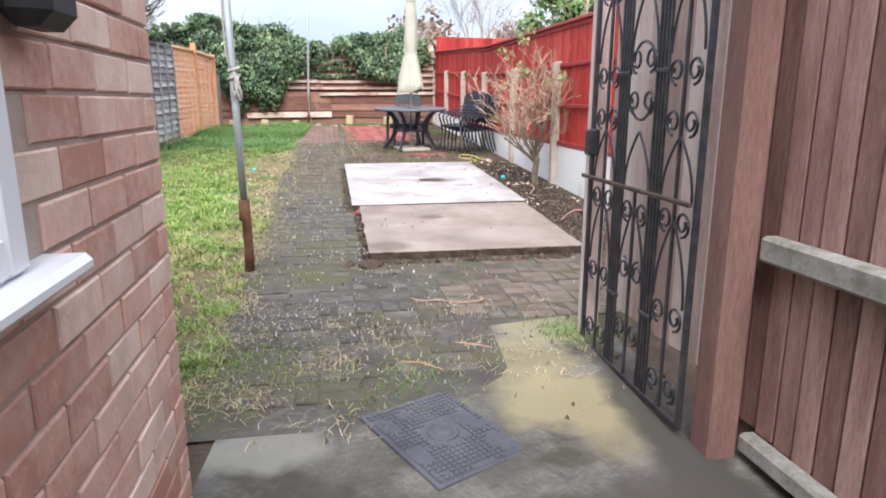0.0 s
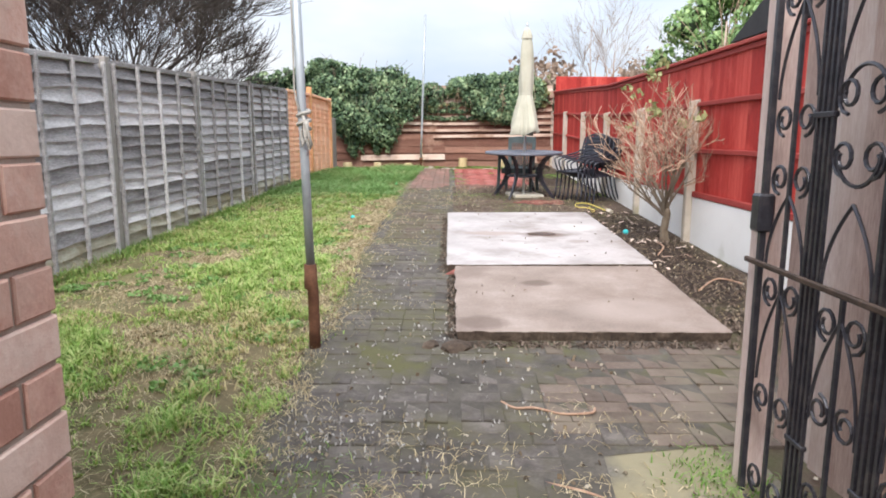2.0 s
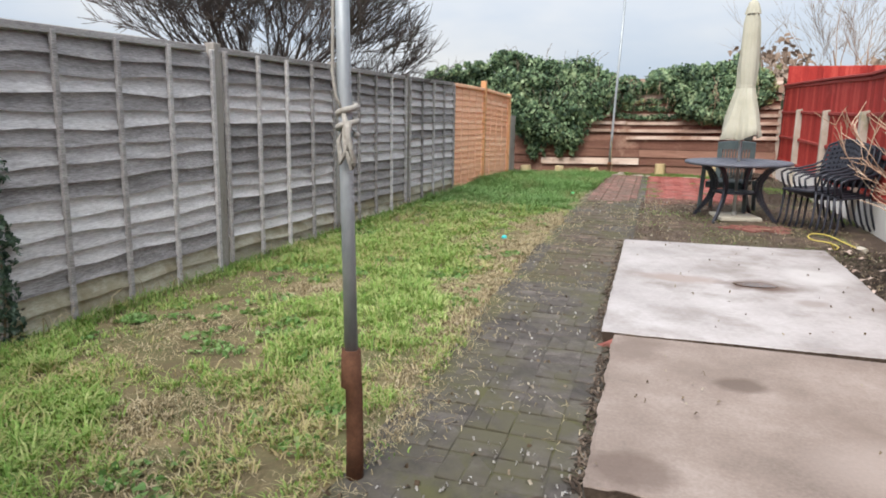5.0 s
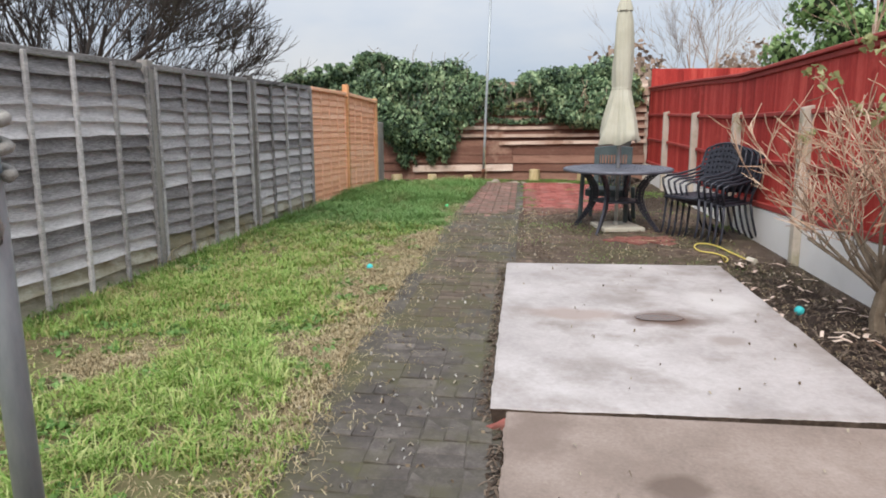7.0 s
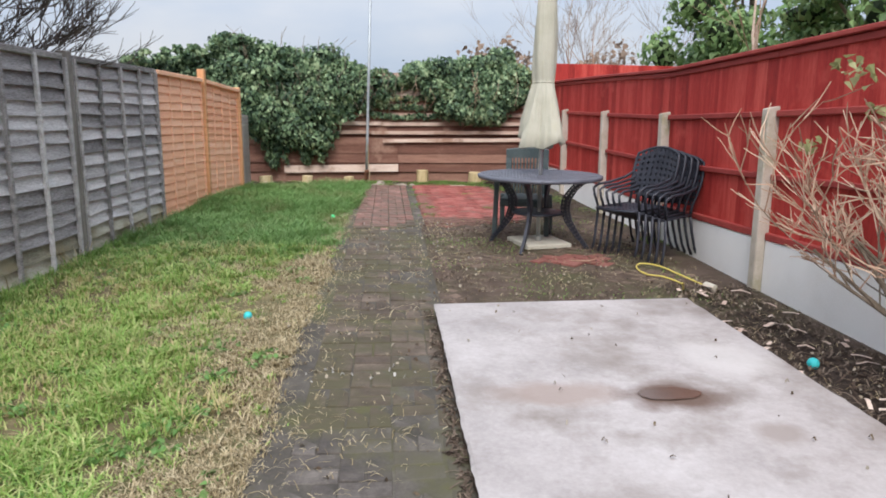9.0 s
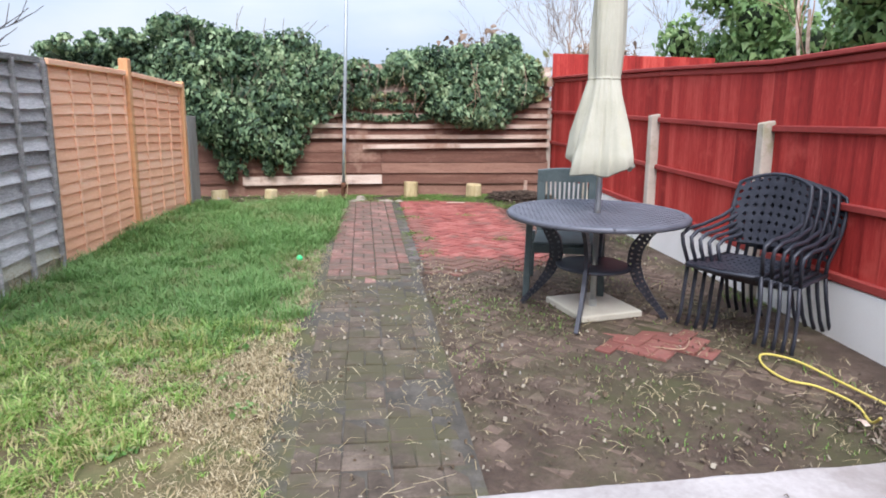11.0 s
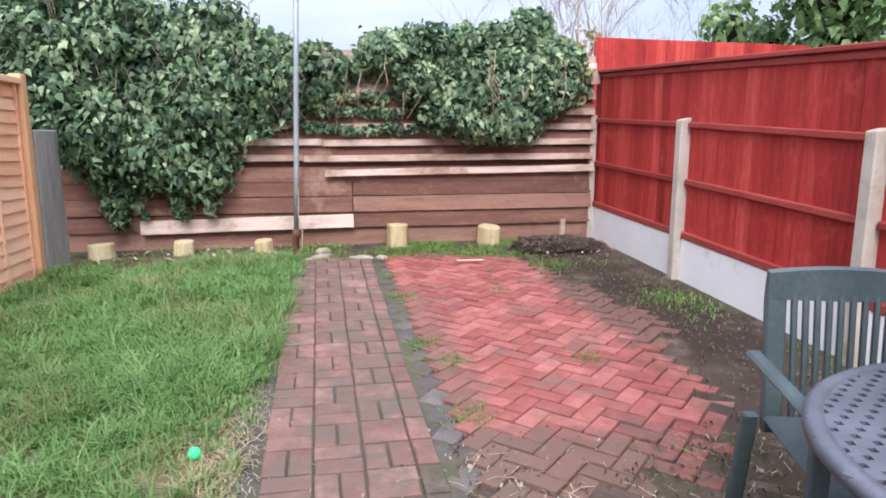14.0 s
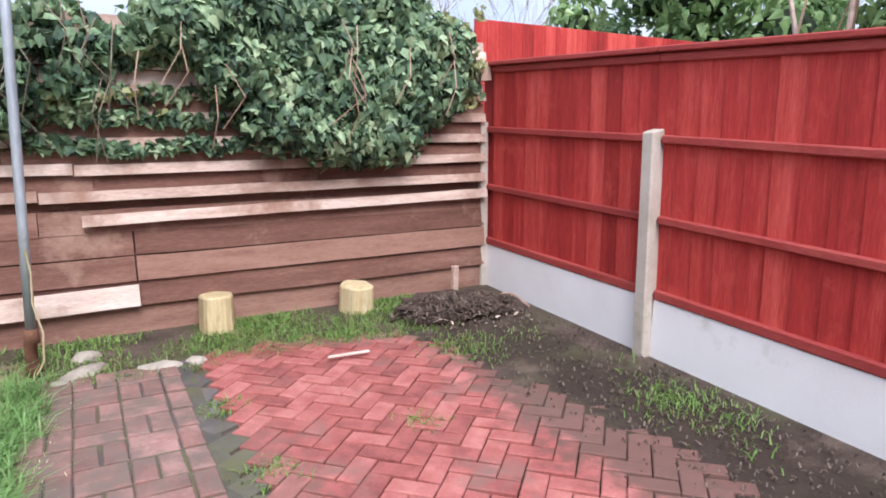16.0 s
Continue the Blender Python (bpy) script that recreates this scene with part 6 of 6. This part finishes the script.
def strands(name, pts, lmin, lmax, width, material, label, category):
    n = len(pts)
    P = np.array(pts)[:, :3]
    a = NPR.uniform(0, 2 * math.pi, n)
    L = NPR.uniform(lmin, lmax, n)
    w = width * NPR.uniform(0.5, 1.4, n)
    dx, dy = np.cos(a), np.sin(a)
    bend = NPR.uniform(-0.12, 0.12, n) * L
    lift = NPR.uniform(0.004, 0.02, n)
    V = np.zeros((n, 6, 3))
    for k, (u, s) in enumerate(((-0.5, -1), (-0.5, 1), (0, -1), (0, 1), (0.5, -1), (0.5, 1))):
        m = bend if u == 0 else 0
        V[:, k, 0] = P[:, 0] + dx * L * u - dy * (w * s + m)
        V[:, k, 1] = P[:, 1] + dy * L * u + dx * (w * s + m)
        V[:, k, 2] = P[:, 2] + 0.012 + (lift if u == 0 else 0.0) + (0.05 * dy * L * u)
    b = np.arange(n) * 6
    F = np.concatenate([np.stack([b, b + 1, b + 3, b + 2], 1), np.stack([b + 2, b + 3, b + 5, b + 4], 1)])
    me = bpy.data.meshes.new(name)
    me.from_pydata(V.reshape(-1, 3).tolist(), [], F.tolist())
    me.materials.append(material)
    return tagged(new(name, me), label, category, kind="stuff")


edge = fill(5200, -1.0, -0.3, 2.6, 16.6, lambda x, y: math.exp(-((x - lawn_edge(y)) / 0.14) ** 2) * (0.5 + noise.noise((x * 3, y * 1.5, 2))))
edge += fill(800, -0.5, 1.4, 2.4, 4.2, lambda x, y: max(0, 0.10 + 0.9 * noise.noise((x * 1.8, y * 1.8, 22))))
edge += fill(1500, 0.2, 2.7, 9.5, 13.2, lambda x, y: max(0.1, 0.3 + noise.noise((x * 1.5, y * 1.5, 32))))
edge += fill(1100, -0.6, 0.25, 5.0, 13.0, lambda x, y: max(0, 0.15 + 0.9 * noise.noise((x * 2.2, y * 1.2, 37)) + (0.25 if x < -0.3 else 0)))
edge += fill(700, 2.05, 2.8, 5.0, 9.6, lambda x, y: 0.5)
edge += fill(7000, -3.2, -0.7, 2.3, 11, lambda x, y: max(0, 0.05 + 1.0 * dryness(x, y) - 0.9 * noise.noise((x * 0.8, y * 0.6, 3.3)) - 0.5 * noise.noise((x * 2.5, y * 2.2, 7.7))) if x > fence_x(y) + 0.05 else 0)
for x, y, r, n in ((-0.05, 3.15, 0.15, 260), (-0.43, 2.86, 0.14, 240), (0.35, 3.0, 0.14, 70), (-0.55, 3.5, 0.15, 200), (-0.6, 4.1, 0.15, 160), (0.75, 3.25, 0.10, 50)):
    edge += fill(n, x - 2 * r, x + 2 * r, y - 2 * r, y + 2 * r, tuft(x, y, r))
strands("dry_grass_litter", edge, 0.02, 0.085, 0.0014, M_STRAW, "dry straw and dead grass scattered on the ground", "litter")
lit = fill(1000, -0.75, 2.6, 2.4, 13.4, lambda x, y: 0.35 + 0.8 * noise.noise((x * 1.2, y * 1.2, 42)) if not (0.2 < x < 2.05 and 4.8 < y < 9.45) else 0)
lit += fill(260, 2.06, 2.8, 4.9, 10.2, lambda x, y: 0.9)
lit += fill(120, 1.9, 2.7, 16.6, 17.5, lambda x, y: 0.9)
strands("leaf_litter", lit, 0.010, 0.032, 0.007, M_LITTER, "dead leaves and pale flecks on paving and soil", "litter")


bed = fill(3000, 2.08, 2.82, 4.9, 10.0, lambda x, y: 0.9) + fill(300, 1.95, 2.75, 16.75, 17.4, lambda x, y: 0.9)
bed += fill(500, -3.1, -0.55, 16.75, 17.5, lambda x, y: 0.8)
bed += [(2.22 + 0.52 * r * math.cos(a), 17.06 + 0.30 * r * math.sin(a), gz(17.06) + 0.125 * math.sqrt(max(0, 1 - r * r)), 1) for r, a in ((math.sqrt(RNG.random()), RNG.uniform(0, 6.283)) for k in range(1100))]
# chips standing in for the dark soil gap and shadow under the slab front
bed += fill(420, 0.25, 2.05, 4.74, 4.85, lambda x, y: 0.9)
bed += fill(420, 0.15, 0.215, 6.55, 9.45, lambda x, y: 0.9) + fill(220, 0.22, 0.28, 4.9, 6.5, lambda x, y: 0.9)
chips = fill(2600, 0.3, 2.6, 9.6, 13.3, lambda x, y: max(0.08, 0.35 + noise.noise((x * 1.6, y * 1.6, 92)))) + fill(1900, 1.6, 2.8, 13.3, 17.0, lambda x, y: max(0, lin(x, ((1.6, 0.0), (1.9, 0.35), (2.2, 0.7), (2.8, 0.7)))))
strands("soil_crumbs", chips, 0.008, 0.032, 0.0035, M_CHIP, "dark crumbs and leaf bits on the soiled patio", "litter")
strands("bark_litter", bed, 0.025, 0.10, 0.0045, M_CHIP, "brown bark chips and dead leaves on the soil bed, with a shadow strip at the slab", "litter")
crumbs = [(x, y, gz(y) + 0.088 if y < 6.5 else gz(y) + 0.094, 1) for x, y, z, k in fill(70, 0.3, 2.0, 4.95, 9.35, lambda x, y: 0.25 + noise.noise((x * 2, y * 2, 52)))]
strands("slab_crumbs", crumbs, 0.006, 0.025, 0.004, M_LITTER, "small crumbs and leaf bits on the slabs", "litter")
flecks = fill(320, -0.6, 0.45, 2.7, 5.2, lambda x, y: max(0, 0.05 + 1.5 * noise.noise((x * 1.9, y * 1.5, 31)))) + fill(260, -0.55, 0.75, 2.8, 8.5, lambda x, y: max(0, 0.25 + 1.1 * noise.noise((x * 1.6, y * 1.1, 71)) - 0.07 * (y - 3.5))) + fill(60, -0.4, 0.7, 10.5, 13.0, lambda x, y: 0.5)
strands("lichen_flecks", [(x, y, z + 0.006, k) for x, y, z, k in flecks], 0.006, 0.024, 0.0045, M_FLECK, "pale lichen flecks and droppings on the dark path", "litter")
sticks = fill(170, 0.3, 2.5, 9.6, 13.2, lambda x, y: max(0.1, 0.4 + noise.noise((x * 1.3, y * 1.3, 66)))) + fill(60, -0.5, 0.2, 9.0, 13.5, lambda x, y: 0.5)
strands("straw_sticks", sticks, 0.06, 0.20, 0.0019, M_STRAW, "pale straw and thin sticks on the soiled patio", "litter")
woodbits = fill(46, 2.12, 2.75, 6.6, 10.0, lambda x, y: 0.9) + fill(14, 1.9, 2.7, 16.7, 17.4, lambda x, y: 0.9) + fill(26, -3.0, -0.6, 17.0, 17.5, lambda x, y: 0.9)
strands("wood_bits", [(x, y, z + 0.02, k) for x, y, z, k in woodbits], 0.04, 0.15, 0.012, M_PALEB, "pale split bits of wood on the soil bed", "litter")
clover = [(RNG.uniform(-3.1, -0.75), RNG.uniform(2.4, 12.5)) for k in range(260)]
clover = [(x, y, gz(y) + 0.03, RNG.uniform(0.04, 0.12), RNG.uniform(0.04, 0.12), 0.016) for x, y in clover if noise.noise((x * 1.1, y * 0.9, 61)) > -0.05 and x > fence_x(y) + 0.1]
weed = tagged(new("lawn_weeds"), "low broad-leaved weeds in the lawn", "weed", kind="stuff")
leaf_cloud("leaves", clover, 5200, 0.034, M_LUSH, weed)


def stick(pts, r, label, mat_=M_TWIG):
    cord("fallen_twig", pts, r, mat_, label, "twig")


stick([(0.50, 4.02, 0.0), (0.56, 3.93, 0.01), (0.66, 3.92, 0.015), (0.78, 3.87, 0.01), (0.92, 3.86, 0.02), (0.96, 3.95, 0.0)], 0.007, "pale forked twig lying on the bricks")
stick([(0.30, 3.1, 0.0), (0.42, 3.05, 0.01), (0.55, 2.95, 0.0)], 0.006, "thin dry twig lying on the concrete")
stick([(0.62, 3.3, 0.0), (0.75, 3.24, 0.006), (0.83, 3.2, 0.0)], 0.006, "thin dry twig lying on the concrete")
stick([(2.25, 6.0, 0.0), (2.5, 6.25, 0.03), (2.7, 6.2, 0.0)], 0.008, "dry twig lying on the soil bed")
stick([(2.3, 7.2, 0.01), (2.45, 7.5, 0.03), (2.5, 7.9, 0.0)], 0.008, "dry twig lying on the soil bed")
stick([(1.6, 10.9, 0.0), (1.75, 10.8, 0.02), (1.9, 11.0, 0.0)], 0.005, "dry twig lying on the soil")
stick([(2.6, 17.2, 0.02), (2.75, 17.1, 0.06), (2.8, 16.9, 0.0)], 0.01, "bent pale root by the rear corner", M_PALEB)


# ---- neighbours beyond the fences ----
def neighbour_house(x, y, w, d, eaves, ridge, rz, label, roof_mat):
    t = thing("neighbour_house", pose(x, y, gz(y), 0, 0, rz), label, "house")
    part("wall", boxed(-w / 2, w / 2, -d / 2, d / 2, -0.2, eaves), M_RENDER, t)
    bm = bmesh.new()
    v = [bm.verts.new(p) for p in ((-w / 2 - 0.2, -d / 2 - 0.3, eaves - 0.1), (w / 2 + 0.2, -d / 2 - 0.3, eaves - 0.1), (w / 2 + 0.2, d / 2 + 0.3, eaves - 0.1), (-w / 2 - 0.2, d / 2 + 0.3, eaves - 0.1), (-w / 2 - 0.2, 0, ridge), (w / 2 + 0.2, 0, ridge))]
    for f in ((0, 1, 5, 4), (2, 3, 4, 5), (1, 2, 5), (3, 0, 4), (0, 3, 2, 1)):
        bm.faces.new([v[i] for i in f])
    part("roof", bm, roof_mat, t)
    return t


neighbour_house(-15.5, 15, 9, 6, 2.2, 3.3, 60, "distant house with a brown tiled roof", M_ROOF)
neighbour_house(4.75, 8.2, 1.6, 1.6, 2.4, 2.8, 0, "small outbuilding with a dark felt roof", M_DROOF)


def timber_frame():
    t = thing("timber_frame", pose(-5.2, 5.7, gz(5.7), 0, 0, 0), "pale new timber frame of a lean-to beyond the fence", "timber frame")
    g = gz(5.7)
    part("beam", boxed(-0.03, 0.03, -1.9, 0, 2.49 - g - 0.07, 2.49 - g, 0.005, Matrix.Translation((0, 0, 2.49 - g)) @ Matrix.Rotation(radians(9), 4, "X") @ Matrix.Translation((0, 0, g - 2.49))), M_TIMBER, t)
    part("beam", boxed(-0.03, 0.03, 0.0, 1.9, 2.49 - g - 0.06, 2.50 - g, 0.005), M_TIMBER, t)
    part("beam", boxed(-0.03, 0.03, -1.9, 1.9, 2.22 - g, 2.28 - g, 0.005), M_TIMBER, t)
    for k in range(9):
        y = -1.5 + 0.4 * k
        part("upright", boxed(-0.025, 0.025, y - 0.025, y + 0.025, -0.1, (2.45 if y > 0 else 2.45 + 0.158 * y) - g, 0.004), M_TIMBER, t)


timber_frame()


# ---- bricks and pavers ----
def brick_mesh(name, lx, ly, lz, bevel, material):
    bm = boxed(-lx / 2, lx / 2, -ly / 2, ly / 2, -lz, 0, 0)
    top = [e for e in bm.edges if all(v.co.z > -1e-4 for v in e.verts)]
    bmesh.ops.bevel(bm, geom=top, offset=bevel, segments=1, affect="EDGES")
    me = bpy.data.meshes.new(name)
    bm.to_mesh(me)
    bm.free()
    me.materials.append(material)
    return me


def lay(parent, near, far, mesh, far_mat, name="brick", cap=300):
    """Lay pavers: the chosen ones as objects on one mesh, the rest joined."""
    for x, y, dz, rx, ry, rz in near:
        o = new(name, mesh)
        o.parent = parent
        o.matrix_basis = pose(x, y, gz(y) + dz, slope_at(y) + rx, ry, rz)
    if far:
        vs, fs = [], []
        src_v = [v.co.copy() for v in mesh.vertices]
        src_f = [tuple(p.vertices) for p in mesh.polygons]
        for x, y, dz, rx, ry, rz in far:
            m = pose(x, y, gz(y) + dz, slope_at(y) + rx, ry, rz)
            b = len(vs)
            vs += [tuple(m @ v) for v in src_v]
            fs += [tuple(b + i for i in f) for f in src_f]
        o = raw("bricks", vs, fs, far_mat, parent)
        o["kind"] = "stuff"


def jit(a):
    return RNG.uniform(-a, a)


def path_edge(y):
    return (-0.66, lin(y, ((2.5, 0.3), (2.9, 0.85), (3.5, 0.9), (3.7, 2.05), (4.88, 2.05), (4.9, 0.27), (16.9, 0.3))))


tagged(sheet("pavement_bed", 0, 0, 2.5, 16.95, 0.0145, M_BED, 6, 160, 0.006, path_edge), "dark mossy grit between path bricks", "path", kind="structure")


def path_bricks():
    t = tagged(new("pavement_path"), "worn brick garden path in basketweave courses with mossy joints", "path", kind="structure")
    items = []
    W = 0.212
    for c, x0 in enumerate((-0.51, -0.30, -0.088)):
        y, k = 2.72, c
        while y < 16.85:
            if k % 2:
                for q in (0, 1):
                    items.append((x0 + 0.053 + q * 0.106, y + W / 2, 90))
            else:
                for q in (0, 1):
                    items.append((x0 + 0.106, y + 0.053 + q * 0.106, 0))
            y += W
            k += 1
    y = 2.93
    while y < 16.8:
        items.append((0.178, y + 0.106, 90))
        y += 0.212
    for r in range(9):
        for c in range(8):
            x0, y0 = 0.29 + c * W, 2.95 + r * W
            if x0 > 1.9 or (y0 < 3.55 and x0 > 0.7):
                continue
            for q in (0, 1):
                items.append((x0 + 0.106, y0 + 0.053 + q * 0.106, 0) if (r + c) % 2 else (x0 + 0.053 + q * 0.106, y0 + 0.106, 90))
    out = [(x + jit(0.003), y + jit(0.003), (0.028 if y > 12.6 else 0.0162 if y > 9.6 else 0.0175 if y > 4.9 or x < 0.25 else 0.0165) + jit(0.0018) + 0.003 * noise.noise((x * 1.4, y * 1.4, 5)), jit(0.5), jit(0.5), a + jit(1.0)) for x, y, a in items]
    bare = lambda o: o[1] < 4.95 and o[0] > 0.72 + 0.35 * noise.noise((o[0] * 3, o[1] * 2, 9)) + (0.25 if o[1] < 3.7 else 0)
    patch = [o for o in out if bare(o)]
    red = [o[1] + RNG.uniform(-0.35, 0.35) + 0.8 * noise.noise((o[0] * 2, o[1], 3)) > 12.7 for o in out]
    near = [o for o, q in zip(out, red) if q]
    rest = sorted((o for o, q in zip(out, red) if not q and not bare(o)), key=lambda o: -o[1])
    worn, far = rest[:300 - len(near)], rest[300 - len(near):]
    lay(t, patch, [], brick_mesh("front_brick", 0.208, 0.102, 0.05, 0.003, M_PATCH), M_PATCH)
    lay(t, near, [], brick_mesh("path_brick", 0.203, 0.097, 0.05, 0.006, M_PATH), M_PATH)
    lay(t, worn, far, brick_mesh("worn_path_brick", 0.206, 0.100, 0.05, 0.004, M_PATHN), M_PATHJ)
    t2 = tagged(new("pavement_edging"), "dark grey paver edging between path and red pavers", "edging", kind="structure")
    it = []
    y = 13.0
    while y < 16.7:
        it.append((0.32 + 0.05 * noise.noise((0, y, 0)), y, 0.016 + jit(0.004), jit(2), jit(2), 45 + jit(20)))
        y += 0.19
    lay(t2, it, [], brick_mesh("edging_paver", 0.19, 0.13, 0.05, 0.008, M_GREYP), M_GREYP, "paver")


path_bricks()


def herringbone():
    t = tagged(new("pavement_patio"), "red herringbone clay pavers partly covered by soil and moss", "patio", kind="structure")
    u = 0.104
    c45, s45 = math.cos(math.pi / 4), math.sin(math.pi / 4)
    near, far, buried = [], [], []
    for i in range(-60, 60):
        for j in range(-60, 60):
            k = (i - j) % 4
            if k == 0:
                cx, cy, rot = (i + 1) * u, (j + 0.5) * u, 0
            elif k == 3:
                cx, cy, rot = (i + 0.5) * u, (j + 1) * u, 90
            else:
                continue
            x, y = 1.0 + cx * c45 - cy * s45, 14.8 + cx * s45 + cy * c45
            if x < 0.36 or x > 2.6 or y < 9.6 or y > 17.0:
                continue
            e = ((x - 0.78) / 1.22) ** 2 + ((y - 15.0) / 2.15) ** 2 + 0.28 * noise.noise((x * 1.6, y * 1.6, 8))
            e2 = ((x - 1.65) / 0.42) ** 2 + ((y - 10.95) / 0.22) ** 2 + 0.3 * noise.noise((x * 2, y * 2, 18))
            low = 0.012 if e2 < e else 0.0
            e = min(e, e2)
            if e > 1.25:
                if y < 13.6 + 0.8 * noise.noise((x * 1.5, 3, 3)):
                    buried.append((x + jit(0.003), y + jit(0.003), 0.003 + jit(0.003) + 0.008 * noise.noise((x * 1.3, y * 1.3, 77)) - 0.004 * max(0, y - 12.4) - 0.008 * max(0, min(1, 10.9 - y)), jit(1.2), jit(1.2), 45 + rot + jit(1.2)))
                continue
            dz = 0.026 - 0.036 * max(0, (e - 0.75) / 0.40) ** 1.2
            it = (x + jit(0.002), y + jit(0.002), dz - low + jit(0.003), jit(0.8), jit(0.8), 45 + rot + jit(0.8))
            far.append((e, it))
    far = [it for e, it in sorted(far)]
    near, far = far[:300], far[300:]
    lay(t, near, far, brick_mesh("red_paver", 0.202, 0.099, 0.05, 0.005, M_HERR), M_HERRD)
    lay(t, [], buried, brick_mesh("buried_paver", 0.199, 0.096, 0.05, 0.010, M_BURIED), M_BURIED)


herringbone()


def house_bricks():
    L, H, J = 0.235, 0.084, 0.011
    me = bpy.data.meshes.new("house_brick")
    bm = boxed(-0.05, 0.0, -L / 2, L / 2, -H / 2, H / 2)
    bmesh.ops.bevel(bm, geom=[e for e in bm.edges if all(v.co.x > -1e-4 for v in e.verts)], offset=0.004, segments=1, affect="EDGES")
    bm.to_mesh(me)
    bm.free()
    me.materials.append(M_HBRICK)
    near, far = [], []
    for r in range(29):
        z = 0.0 + H / 2 + r * (H + J)
        y = HY - L / 2 - (0.123 if r % 2 else 0)
        while y > -0.8:
            inside = y - L / 2 < WIN_Y1 and z > 1.19 and y < WIN_Y1 + 0.05
            if not inside:
                (near if y > 0.75 else far).append((HX + jit(0.0025), y + jit(0.002), z + jit(0.0015)))
            y -= L + J
        if r % 2:
            far.append((HX, HY - 0.056, z, 0.45))
    for it in near[:300]:
        o = new("brick", me)
        o.parent = wall_west
        o.location = it
    vs, fs = [], []
    for it in far + near[300:]:
        b = len(vs)
        k = it[3] if len(it) > 3 else 1
        vs += [(v.co.x + it[0], v.co.y * k + it[1], v.co.z + it[2]) for v in me.vertices]
        fs += [tuple(b + i for i in p.vertices) for p in me.polygons]
    raw("bricks", vs, fs, M_HBRICK, wall_west)["kind"] = "stuff"


house_bricks()
